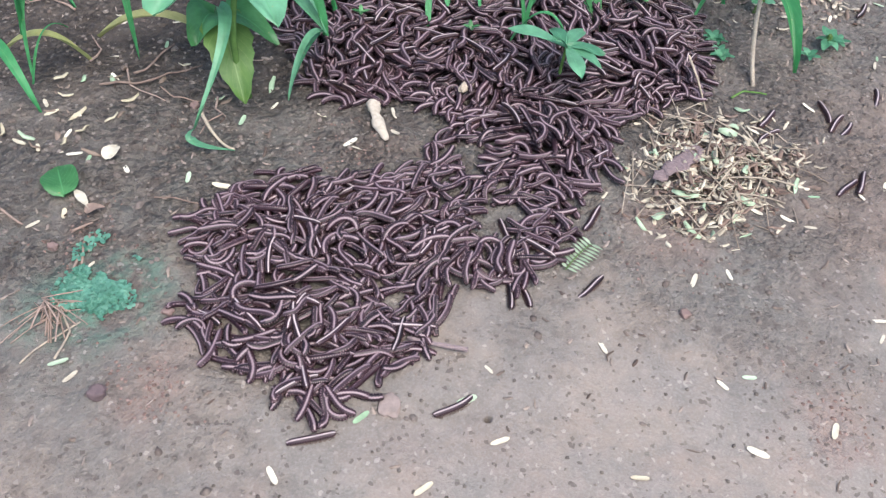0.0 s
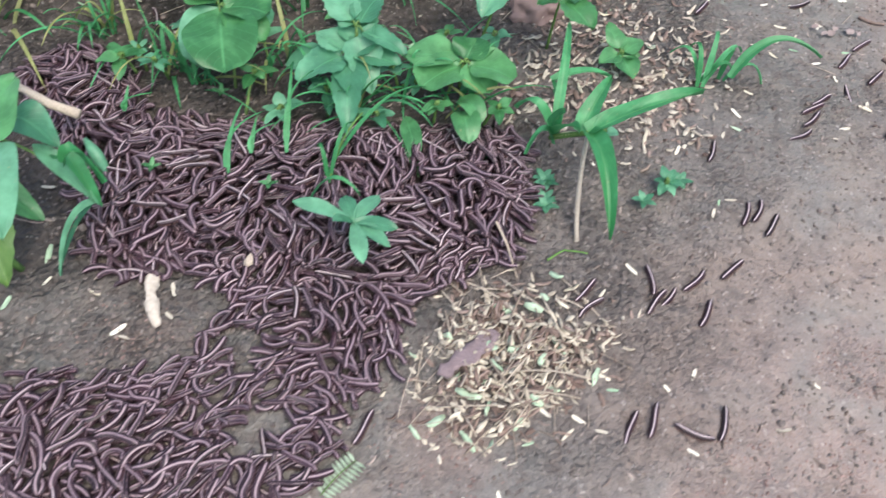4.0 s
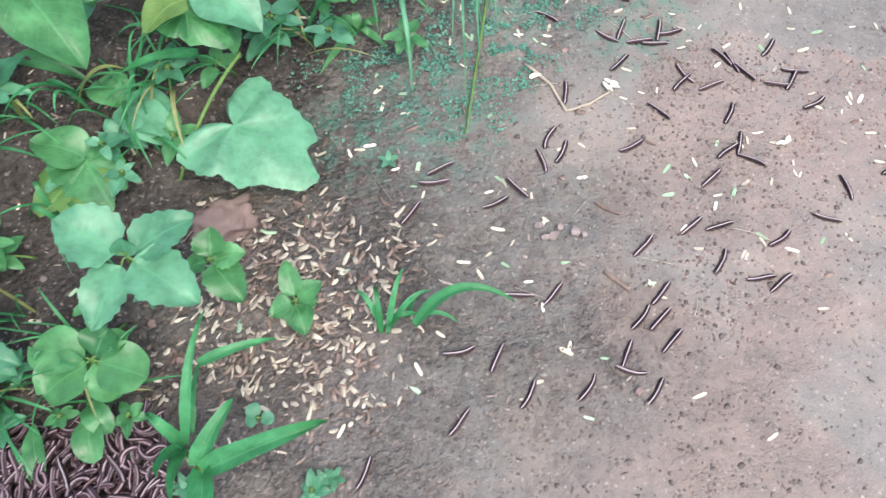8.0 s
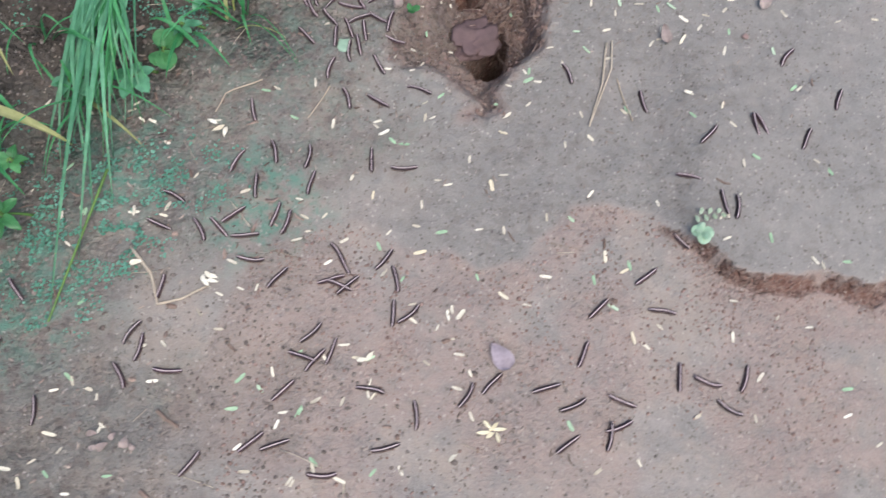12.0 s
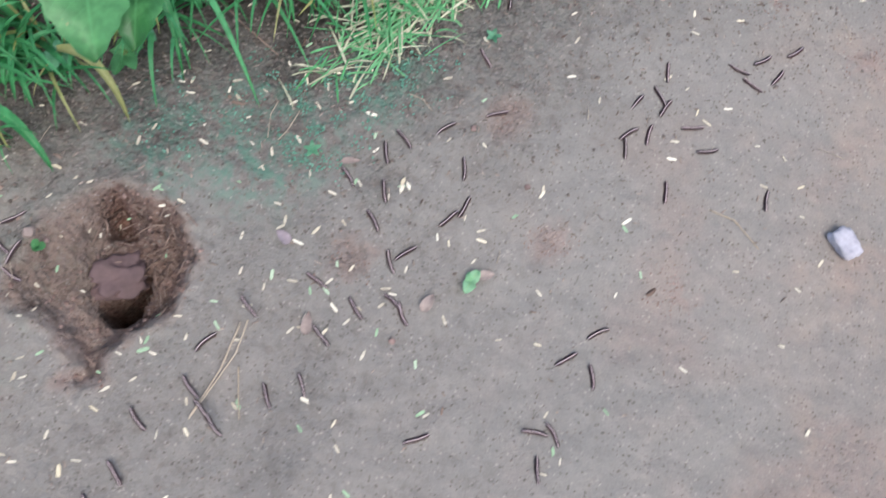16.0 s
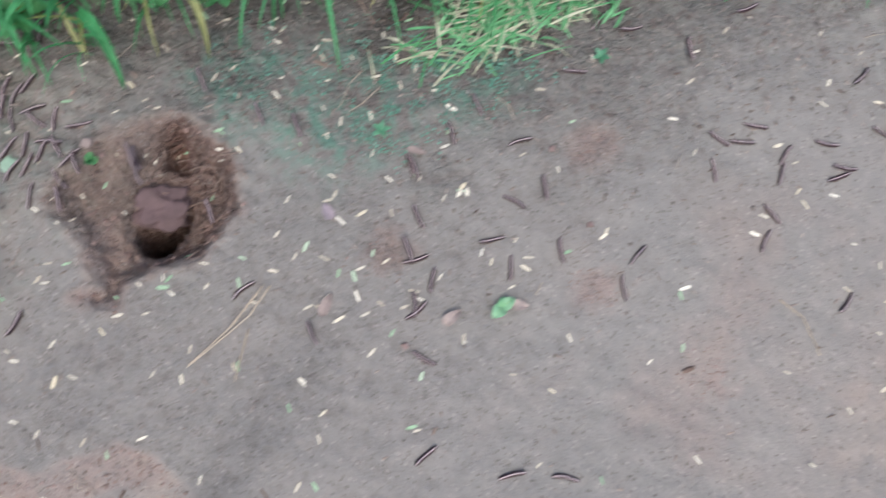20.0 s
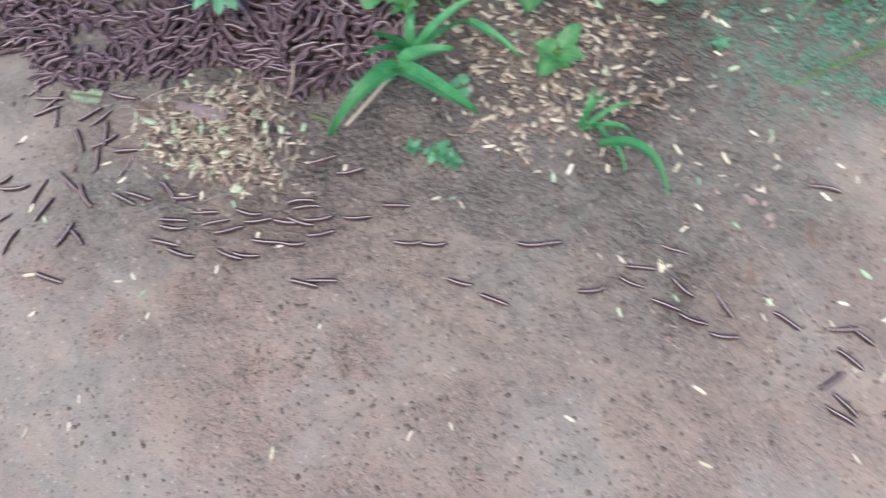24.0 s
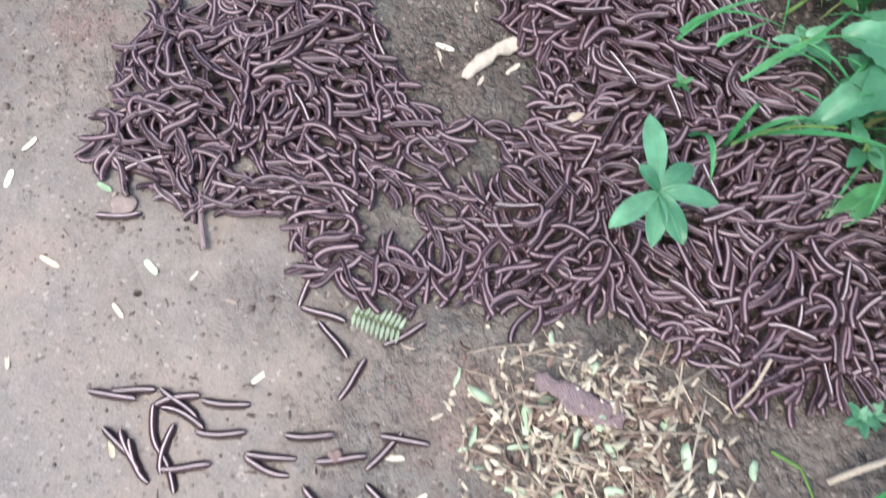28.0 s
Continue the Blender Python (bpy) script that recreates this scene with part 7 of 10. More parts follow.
    crawl(7, (0, 0.093, 0.439, -90), (0.5, 0.093, 0.425, -100), (1, 0.091, 0.416, -118), (2, 0.084, 0.412, -149), (3, 0.061, 0.399, -149), (3.5, 0.058, 0.397, -151), (5, 0.065, 0.399, -160), (6.5, 0.072, 0.401, -169), (8, 0.079, 0.404, -179), (9.5, 0.086, 0.406, -188), (11, 0.094, 0.408, -198), (12.5, 0.101, 0.410, -208), (23.5, 0.153, 0.427, -278), (25, 0.153, 0.432, -288), (26.5, 0.152, 0.432, -298), (27, 0.152, 0.434, -304), (28, 0.163, 0.448, -342))
    crawl(6, (0, -0.073, 0.287, 15), (1.5, -0.072, 0.290, 44), (2.5, -0.065, 0.297, 8), (4.5, -0.048, 0.292, -17), (22.5, 0.109, 0.243, -17), (23.5, 0.117, 0.241, -36), (24, 0.121, 0.240, -72), (24.5, 0.120, 0.240, -110), (25, 0.115, 0.238, -115), (25.5, 0.110, 0.237, -77), (26, 0.113, 0.236, -41), (26.5, 0.120, 0.236, -10), (27, 0.127, 0.240, 30), (28, 0.144, 0.272, 60))
    crawl(2, (0, 0.040, 0.320, -149), (0.6, 0.030, 0.314, -149), (1, 0.019, 0.308, -174), (1.5, 0.009, 0.303, -172), (2, 0.001, 0.302, -173), (2.5, -0.003, 0.302, -173), (24, -0.004, 0.313, -118), (26, -0.009, 0.314, -113), (28, -0.005, 0.312, -108))
    crawl(3, (0, 0.571, 0.731, -129), (2, 0.563, 0.721, -129), (3.5, 0.540, 0.691, -119), (4.5, 0.526, 0.658, -118), (5, 0.524, 0.653, -119), (24, 0.521, 0.655, -114), (25, 0.518, 0.648, -105), (25.5, 0.515, 0.636, -101), (26.8, 0.510, 0.592, -101), (28, 0.507, 0.580, -101))
    crawl(2, (0, 0.549, 0.750, -111), (2, 0.545, 0.738, -111), (3, 0.537, 0.723, -133), (5, 0.520, 0.708, -135), (23, 0.500, 0.648, -140), (23.5, 0.497, 0.645, -140), (25, 0.478, 0.629, -132), (25.5, 0.471, 0.621, -126), (26.5, 0.454, 0.592, -120), (27.2, 0.451, 0.590, -119), (28, 0.445, 0.579, -119))
    crawl(6, (0, 0.602, 0.762, -121), (2.2, 0.596, 0.752, -121), (3, 0.587, 0.741, -138), (4, 0.571, 0.730, -138), (5, 0.565, 0.722, -130), (22, 0.571, 0.616, -99), (23.5, 0.571, 0.605, -124), (24.5, 0.559, 0.598, -143), (25, 0.547, 0.590, -140), (26.7, 0.494, 0.535, -135), (28, 0.486, 0.527, -135))
    crawl(0, (0, 0.520, 0.539, -154), (2.5, 0.510, 0.534, -154), (3.5, 0.503, 0.532, -188), (4.5, 0.480, 0.540, -208), (5, 0.474, 0.543, -210), (23, 0.447, 0.594, -137), (23.5, 0.445, 0.593, -135), (25, 0.433, 0.581, -134), (27, 0.430, 0.583, -134), (28, 0.421, 0.574, -134))
    crawl(1, (0, 0.640, 0.807, 236), (2.5, 0.634, 0.797, 236), (4, 0.632, 0.795, 237), (5, 0.632, 0.787, 238), (23, 0.507, 0.609, 233), (23.5, 0.500, 0.601, 232), (25, 0.467, 0.561, 227), (26.5, 0.445, 0.540, 222), (27, 0.442, 0.537, 221), (28, 0.432, 0.529, 221))
    crawl(2, (0, 0.612, 0.833, -109), (2.5, 0.608, 0.822, -109), (3.5, 0.607, 0.816, -109), (5, 0.598, 0.793, -119), (23.5, 0.487, 0.633, -129), (24, 0.481, 0.626, -127), (25, 0.460, 0.597, -124), (27, 0.447, 0.574, -122), (28, 0.441, 0.564, -122))
    crawl(0, (0, 0.633, 0.836, -125), (2.5, 0.626, 0.826, -125), (3.5, 0.622, 0.820, -118), (5, 0.612, 0.793, -115), (23.5, 0.512, 0.617, -125), (28, 0.505, 0.607, -125))
    crawl(4, (0, 0.539, 0.577, -119), (3, 0.533, 0.567, -119), (4, 0.522, 0.545, -109), (4.5, 0.522, 0.542, -106), (23, 0.501, 0.568, -120), (23.5, 0.498, 0.565, -125), (25, 0.474, 0.541, -135), (28, 0.465, 0.532, -135))
    crawl(0, (0, 0.720, 0.953, 218), (3, 0.710, 0.945, 218), (4, 0.706, 0.943, 211), (4.5, 0.702, 0.945, 182), (5, 0.697, 0.954, 142), (6, 0.684, 0.983, 118), (6.5, 0.680, 0.994, 124), (7, 0.678, 0.997, 142), (8.5, 0.678, 0.999, 219), (9, 0.677, 0.998, 240), (11.5, 0.669, 0.963, 257), (23, 0.631, 0.795, 244), (23.5, 0.626, 0.786, 237), (24, 0.615, 0.770, 237), (25.5, 0.581, 0.709, 242), (28, 0.575, 0.699, 242))
    crawl(4, (0, 0.753, 0.994, -137), (3.2, 0.744, 0.985, -137), (4, 0.728, 0.972, -134), (4.5, 0.721, 0.966, -102), (5, 0.726, 0.961, -53), (6, 0.749, 0.956, -23), (6.5, 0.757, 0.953, -38), (7.5, 0.760, 0.951, -103), (8.5, 0.751, 0.938, -126), (9, 0.748, 0.935, -129), (23, 0.696, 0.888, -129), (23.5, 0.693, 0.884, -126), (24, 0.688, 0.876, -126), (25, 0.667, 0.849, -129), (25.5, 0.659, 0.841, -134), (28, 0.650, 0.832, -134))
    crawl(7, (0, 0.767, 1.020, -146), (3.5, 0.757, 1.014, -146), (4.5, 0.743, 1.004, -139), (5, 0.734, 0.993, -132), (23.5, 0.412, 0.547, -124), (24.5, 0.406, 0.538, -124), (27, 0.401, 0.535, -129), (28, 0.394, 0.525, -129))
    crawl(6, (0, 0.775, 1.048, -48), (3.5, 0.783, 1.039, -48), (4, 0.792, 1.029, -95), (4.5, 0.784, 1.021, -153), (5, 0.775, 1.026, -207), (6, 0.766, 1.052, -249), (6.5, 0.763, 1.063, -251), (7.5, 0.761, 1.070, -201), (8, 0.754, 1.070, -183), (9, 0.725, 1.062, -160), (9.5, 0.716, 1.058, -146), (10.5, 0.712, 1.054, -103), (11.5, 0.713, 1.054, -57), (13, 0.724, 1.047, -36), (21.5, 0.790, 1.001, -35), (22.5, 0.798, 0.995, -51), (23, 0.802, 0.993, -82), (23.5, 0.801, 0.987, -112), (25, 0.767, 0.952, -140), (28, 0.758, 0.944, -140))
    crawl(6, (0, 0.749, 1.003, -146), (3.6, 0.739, 0.996, -146), (4.5, 0.727, 0.989, -155), (5, 0.724, 0.989, -152), (6.5, 0.725, 0.993, -135), (9, 0.721, 0.984, -100), (9.5, 0.721, 0.979, -94), (22, 0.722, 0.815, -90), (23, 0.722, 0.802, -111), (23.5, 0.722, 0.796, -145), (28, 0.712, 0.789, -145))
    crawl(6, (0, 0.847, 1.067, 225), (4, 0.839, 1.059, 225), (4.5, 0.839, 1.056, 249), (5, 0.843, 1.048, 279), (6, 0.855, 1.026, 298), (7.5, 0.874, 0.996, 280), (8, 0.876, 0.992, 245), (8.5, 0.870, 0.990, 218), (9.5, 0.847, 0.981, 210), (10, 0.844, 0.979, 211), (23.5, 0.848, 0.971, 214), (28, 0.838, 0.964, 214))
    crawl(7, (0, 0.815, 1.101, -130), (4, 0.807, 1.092, -130), (5.5, 0.802, 1.080, -99), (7, 0.799, 1.070, -116), (9.5, 0.792, 1.070, -143), (12, 0.795, 1.070, -143), (23, 0.806, 1.034, -142), (23.5, 0.804, 1.031, -142), (24, 0.796, 1.025, -143), (28, 0.786, 1.017, -143))
    crawl(2, (0, 0.863, 1.040, 17), (4.5, 0.875, 1.044, 17), (6, 0.904, 1.050, 11), (6.5, 0.912, 1.052, -13), (7, 0.913, 1.053, -63), (7.5, 0.908, 1.047, -106), (8.5, 0.891, 1.030, -139), (10, 0.870, 1.021, -156), (23, 0.857, 1.005, -171), (23.5, 0.854, 1.004, -170), (24, 0.842, 1.001, -166), (24.5, 0.824, 0.996, -164), (28, 0.813, 0.992, -164))
    crawl(5, (0, 0.881, 1.078, 133), (4.5, 0.873, 1.087, 133), (5, 0.882, 1.096, 80), (5.5, 0.891, 1.105, 57), (6.5, 0.907, 1.122, 46), (7, 0.911, 1.126, 46), (9, 0.914, 1.133, 48), (12.5, 0.915, 1.132, 62), (13, 0.916, 1.131, 68), (14.5, 0.922, 1.125, 90), (15.5, 0.925, 1.120, 105), (16.5, 0.929, 1.116, 120), (17.5, 0.933, 1.112, 135), (22.5, 0.951, 1.091, 209), (23, 0.953, 1.089, 215), (23.5, 0.953, 1.087, 213), (24.3, 0.944, 1.083, 196), (28, 0.933, 1.080, 196))
    crawl(1, (0, 0.832, 1.122, 36), (4.5, 0.841, 1.129, 36), (5, 0.831, 1.141, 84), (5.5, 0.820, 1.153, 131), (21.2, 0.489, 1.532, 131), (28, 0.489, 1.532, 131))
    crawl(0, (0, 0.987, 1.386, -18), (6.5, 0.998, 1.382, -18), (7, 1.004, 1.380, 27), (7.5, 1.009, 1.385, 77), (8, 1.008, 1.399, 122), (8.5, 0.993, 1.408, 154), (9, 0.974, 1.410, 169), (9.5, 0.961, 1.411, 175), (10.5, 0.953, 1.411, 178), (12.5, 0.950, 1.413, 178), (13.5, 0.924, 1.432, 144), (25, 0.626, 1.650, 144), (28, 0.626, 1.650, 144))
    crawl(2, (0, 1.058, 1.441, -53), (6.5, 1.065, 1.432, -53), (7.5, 1.066, 1.428, -53), (11, 1.067, 1.430, -53), (12.5, 1.073, 1.428, -53), (13, 1.056, 1.433, -124), (13.5, 1.039, 1.437, -195), (27.5, 0.561, 1.567, -195), (28, 0.561, 1.567, -195))
    crawl(7, (0, 1.030, 1.375, 21), (6.5, 1.041, 1.379, 21), (7.5, 1.042, 1.378, 21), (8.5, 1.044, 1.381, 21), (9, 1.051, 1.385, 21), (9.5, 1.063, 1.389, 20), (10, 1.067, 1.390, 20), (12.5, 1.063, 1.390, 20), (13, 1.047, 1.401, 82), (13.5, 1.032, 1.413, 144), (27.5, 0.603, 1.727, 144), (28, 0.603, 1.727, 144))
    crawl(3, (0, 1.195, 1.413, -152), (6.5, 1.185, 1.407, -152), (8, 1.164, 1.400, -187), (8.5, 1.163, 1.403, -197), (9.5, 1.152, 1.410, -180), (10.5, 1.153, 1.409, -126), (11, 1.151, 1.405, -100), (12, 1.154, 1.396, -75), (12.5, 1.155, 1.396, -72), (13, 1.136, 1.401, -134), (13.5, 1.116, 1.406, -195), (27.5, 0.573, 1.554, -195), (28, 0.573, 1.554, -195))
    crawl(4, (0, 0.938, 1.283, -170), (6.5, 0.926, 1.281, -170), (7.5, 0.925, 1.283, -163), (8, 0.919, 1.281, -153), (8.5, 0.909, 1.274, -148), (9.5, 0.880, 1.255, -150), (10, 0.873, 1.251, -156), (12, 0.865, 1.250, -180), (13, 0.863, 1.250, -193), (14, 0.861, 1.250, -205), (15, 0.858, 1.249, -218), (16, 0.856, 1.248, -230), (17, 0.854, 1.247, -243), (22.5, 0.841, 1.242, -311), (23, 0.840, 1.242, -317), (24, 0.840, 1.243, -317), (24.1, 0.843, 1.245, -315), (28, 0.851, 1.254, -315))
    crawl(6, (0, 1.011, 1.224, 41), (6.5, 1.020, 1.232, 41), (10, 1.017, 1.232, 44), (12.5, 1.019, 1.234, 49), (23.5, 1.056, 1.191, 72), (28, 1.060, 1.202, 72))
    crawl(4, (0, 0.789, 1.301, -76), (6.5, 0.792, 1.290, -76), (7.5, 0.795, 1.276, -78), (9, 0.805, 1.242, -66), (10, 0.807, 1.240, -62), (12, 0.805, 1.240, -58), (12.5, 0.806, 1.239, -59), (13, 0.810, 1.232, -60), (22, 0.910, 1.045, -62), (23, 0.921, 1.024, -88), (23.5, 0.924, 1.014, -112), (24.5, 0.916, 1.003, -139), (28, 0.907, 0.996, -139))
    crawl(6, (0, 0.965, 1.150, 38), (6.5, 0.975, 1.157, 38), (8.5, 0.981, 1.161, 39), (13, 0.987, 1.165, 44), (24.1, 0.996, 1.135, 58), (28, 1.002, 1.145, 58))
    crawl(6, (0, 1.040, 1.163, -176), (6.5, 1.028, 1.163, -176), (9, 1.012, 1.159, -156), (12.5, 1.018, 1.164, -158), (23, 1.037, 1.156, -169), (23.5, 1.032, 1.154, -168), (24, 1.013, 1.149, -164), (28, 1.002, 1.145, -164))
    crawl(5, (0, 1.016, 1.394, 225), (6.5, 1.007, 1.386, 225), (8, 1.002, 1.385, 225), (9.5, 0.997, 1.390, 225), (12.5, 0.991, 1.387, 234), (22, 0.965, 1.323, 252), (22.5, 0.963, 1.320, 275), (23, 0.962, 1.317, 319), (23.5, 0.963, 1.315, 355), (23.8, 0.970, 1.317, 375), (28, 0.981, 1.320, 375))
    crawl(6, (0, 1.074, 1.432, -74), (6.5, 1.077, 1.421, -74), (7, 1.078, 1.417, -73), (9.5, 1.078, 1.420, -66), (12.5, 1.080, 1.415, -60), (13, 1.066, 1.425, -138), (13.5, 1.052, 1.435, -216), (27.5, 0.658, 1.724, -216), (28, 0.658, 1.724, -216))
    crawl(3, (0, 1.148, 1.457, -128), (6.5, 1.141, 1.447, -128), (8.5, 1.135, 1.440, -127), (12.5, 1.136, 1.423, -124), (13, 1.120, 1.435, -170), (13.5, 1.105, 1.446, -216), (27.5, 0.666, 1.767, -216), (28, 0.666, 1.767, -216))
    crawl(5, (0, 0.841, 1.359, 82), (6.5, 0.843, 1.371, 82), (8, 0.839, 1.370, 82), (9.5, 0.837, 1.374, 82), (11, 0.836, 1.366, 82), (12.5, 0.836, 1.363, 82), (13.5, 0.811, 1.382, 144), (22.5, 0.579, 1.552, 144), (28, 0.579, 1.552, 144))
    crawl(0, (0, 0.803, 1.293, 62), (6.5, 0.808, 1.304, 62), (8.5, 0.810, 1.297, 62), (12.5, 0.808, 1.300, 62), (13.5, 0.785, 1.322, 136), (24.2, 0.539, 1.559, 136), (28, 0.539, 1.559, 136))
    crawl(4, (0, 0.829, 1.283, 243), (6.5, 0.824, 1.272, 243), (8.5, 0.826, 1.277, 243), (10.5, 0.824, 1.280, 243), (12.5, 0.823, 1.278, 273), (13, 0.825, 1.269, 280), (22, 0.885, 1.035, 284), (23, 0.891, 1.009, 259), (23.5, 0.891, 0.997, 234), (24.5, 0.872, 0.982, 207), (28, 0.861, 0.976, 207))
    crawl(2, (0, 1.064, 1.337, -116), (6.5, 1.059, 1.326, -116), (9.5, 1.061, 1.337, -116), (10.5, 1.061, 1.336, -116), (11, 1.059, 1.331, -118), (12, 1.047, 1.312, -132), (12.5, 1.043, 1.308, -143), (14, 1.033, 1.305, -160), (22.5, 0.978, 1.285, -238), (23.5, 0.974, 1.284, -280), (23.8, 0.980, 1.286, -338), (28, 0.991, 1.291, -338))
    crawl(5, (0, 1.062, 1.284, -140), (6.5, 1.053, 1.277, -140), (7.5, 1.046, 1.272, -144), (11.5, 1.056, 1.275, -134), (12.5, 1.054, 1.277, -115), (14, 1.052, 1.257, -98), (22, 1.037, 1.140, -97), (23, 1.035, 1.125, -130), (24, 1.029, 1.118, -164), (28, 1.017, 1.115, -164))
    crawl(1, (0, 1.069, 1.295, 252), (6.5, 1.065, 1.284, 252), (7.5, 1.065, 1.284, 252), (11.5, 1.076, 1.291, 252), (13, 1.076, 1.285, 266), (14.5, 1.078, 1.280, 286), (15.5, 1.079, 1.276, 299), (16.5, 1.081, 1.273, 313), (17.5, 1.082, 1.269, 326), (22.5, 1.089, 1.251, 394), (23.5, 1.091, 1.248, 380), (23.7, 1.095, 1.247, 343), (28, 1.106, 1.243, 343))
    crawl(3, (0, 1.064, 1.261, -26), (6.5, 1.075, 1.255, -26), (10, 1.079, 1.263, -25), (10.5, 1.085, 1.260, -24), (11.5, 1.120, 1.245, -15), (12, 1.132, 1.242, -8), (12.5, 1.135, 1.243, -4), (22.5, 1.102, 1.239, 44), (23.5, 1.100, 1.239, 19), (23.7, 1.102, 1.238, -25), (28, 1.113, 1.233, -25))
    crawl(4, (0, 0.667, 1.228, -171), (6.5, 0.655, 1.226, -171), (7, 0.657, 1.227, -171), (8, 0.654, 1.227, -176), (10, 0.628, 1.223, -156), (11.5, 0.624, 1.222, -118), (11.7, 0.623, 1.218, -107), (12.2, 0.613, 1.230, -168), (12.7, 0.602, 1.242, -229), (21.3, 0.421, 1.449, -229), (28, 0.421, 1.449, -229))
    crawl(4, (0, 0.785, 1.224, -154), (6.5, 0.774, 1.219, -154), (7, 0.765, 1.215, -154), (8, 0.733, 1.198, -155), (8.5, 0.724, 1.194, -161), (10, 0.709, 1.192, -149), (11.5, 0.707, 1.190, -84), (22, 0.791, 0.984, -68), (23, 0.799, 0.964, -96), (23.5, 0.802, 0.957, -128), (24, 0.802, 0.954, -147), (24.5, 0.796, 0.952, -166), (28, 0.784, 0.949, -166))
    crawl(1, (0, 0.653, 1.245, 28), (6.5, 0.664, 1.251, 28), (7.5, 0.663, 1.249, 28), (11.5, 0.649, 1.248, 28), (12, 0.639, 1.260, 80), (12.5, 0.628, 1.272, 131), (20.7, 0.456, 1.469, 131), (28, 0.456, 1.469, 131))
    crawl(1, (0, 0.633, 1.196, 232), (6.5, 0.625, 1.187, 232), (8.5, 0.624, 1.183, 236), (11, 0.620, 1.183, 279), (11.5, 0.621, 1.180, 285), (12, 0.624, 1.171, 288), (22, 0.700, 0.946, 288), (23, 0.708, 0.923, 264), (23.5, 0.707, 0.910, 246), (24, 0.698, 0.894, 241), (28, 0.692, 0.884, 241))
    crawl(7, (0, 1.075, 1.086, -179), (6.5, 1.063, 1.086, -179), (8, 1.057, 1.088, -173), (8.5, 1.051, 1.086, -165), (9.5, 1.024, 1.077, -162), (10, 1.018, 1.075, -161), (12, 1.018, 1.075, -152), (24, 1.037, 1.083, -92), (28, 1.037, 1.071, -92))
    crawl(7, (0, 1.071, 1.069, 37), (6.5, 1.081, 1.076, 37), (8.5, 1.080, 1.082, 37), (11.5, 1.081, 1.082, 33), (23, 1.072, 1.062, 19), (24, 1.075, 1.063, 22), (24.1, 1.078, 1.064, 24), (28, 1.089, 1.069, 24))
    crawl(1, (0, 0.932, 1.076, 229), (6.5, 0.924, 1.067, 229), (8.5, 0.928, 1.068, 229), (11.5, 0.925, 1.068, 224), (23, 0.903, 1.031, 203), (23.5, 0.899, 1.030, 192), (24, 0.888, 1.032, 176), (24.5, 0.872, 1.037, 165), (28, 0.860, 1.040, 165))
    crawl(5, (0, 1.126, 1.379, -6), (6.5, 1.138, 1.378, -6), (8, 1.135, 1.377, -7), (9, 1.130, 1.375, -38), (10.4, 1.128, 1.366, -79), (10.9, 1.111, 1.372, -139), (11.4, 1.095, 1.377, -199), (27.5, 0.569, 1.558, -199), (28, 0.569, 1.558, -199))
    crawl(1, (0, 0.933, 1.441, -116), (6.5, 0.928, 1.430, -116), (7.5, 0.924, 1.423, -129), (8.5, 0.915, 1.415, -139), (9.4, 0.909, 1.413, -153), (10.4, 0.880, 1.425, -202), (20.7, 0.576, 1.550, -202), (28, 0.576, 1.550, -202))
    crawl(6, (0, 0.943, 1.055, -133), (6.5, 0.934, 1.047, -133), (7.5, 0.930, 1.043, -133), (8, 0.922, 1.035, -135), (10, 0.883, 1.000, -143), (23, 0.558, 0.771, -142), (23.5, 0.548, 0.764, -135), (24, 0.543, 0.759, -125), (25.4, 0.529, 0.726, -107), (28, 0.526, 0.715, -107))
    crawl(2, (0, 0.979, 1.109, 8), (6.5, 0.991, 1.111, 8), (7, 1.009, 1.114, -22), (7.5, 1.020, 1.116, -76), (8, 1.010, 1.110, -119), (8.5, 0.995, 1.101, -133), (9.5, 0.978, 1.086, -135), (24.5, 0.669, 0.761, -136), (25, 0.658, 0.750, -139), (26.2, 0.624, 0.724, -143), (28, 0.614, 0.717, -143))
    crawl(0, (0, 0.832, 0.966, -121), (6.5, 0.826, 0.956, -121), (7.5, 0.827, 0.954, -122), (9.5, 0.820, 0.944, -131), (25, 0.780, 0.903, -113), (28, 0.775, 0.892, -113))
    crawl(4, (0, 0.908, 1.449, 89), (6.7, 0.908, 1.461, 89), (7, 0.908, 1.466, 101), (8.5, 0.905, 1.467, 160), (9, 0.898, 1.469, 171), (10, 0.876, 1.469, 204), (10.5, 0.871, 1.467, 235), (11.5, 0.872, 1.458, 289), (12, 0.876, 1.451, 302), (12.5, 0.885, 1.439, 308), (13, 0.871, 1.445, 232), (13.5, 0.856, 1.451, 157), (24.1, 0.544, 1.587, 157), (28, 0.544, 1.587, 157))
    crawl(6, (0, 0.964, 1.029, -171), (6.8, 0.953, 1.027, -171), (7.5, 0.942, 1.019, -136), (8.5, 0.923, 0.994, -133), (9.5, 0.904, 0.973, -134), (23, 0.590, 0.647, -122), (23.5, 0.581, 0.634, -116), (24, 0.577, 0.624, -124), (25, 0.565, 0.614, -142), (26, 0.562, 0.611, -146), (28, 0.552, 0.604, -146))
    crawl(6, (0, 0.975, 1.462, -172), (7, 0.963, 1.460, -172), (8, 0.954, 1.459, -171), (9.5, 0.918, 1.458, -178), (10, 0.910, 1.457, -180), (11.5, 0.902, 1.455, -214), (12.5, 0.897, 1.461, -228), (13.5, 0.867, 1.472, -201), (24.8, 0.530, 1.603, -201), (28, 0.530, 1.603, -201))
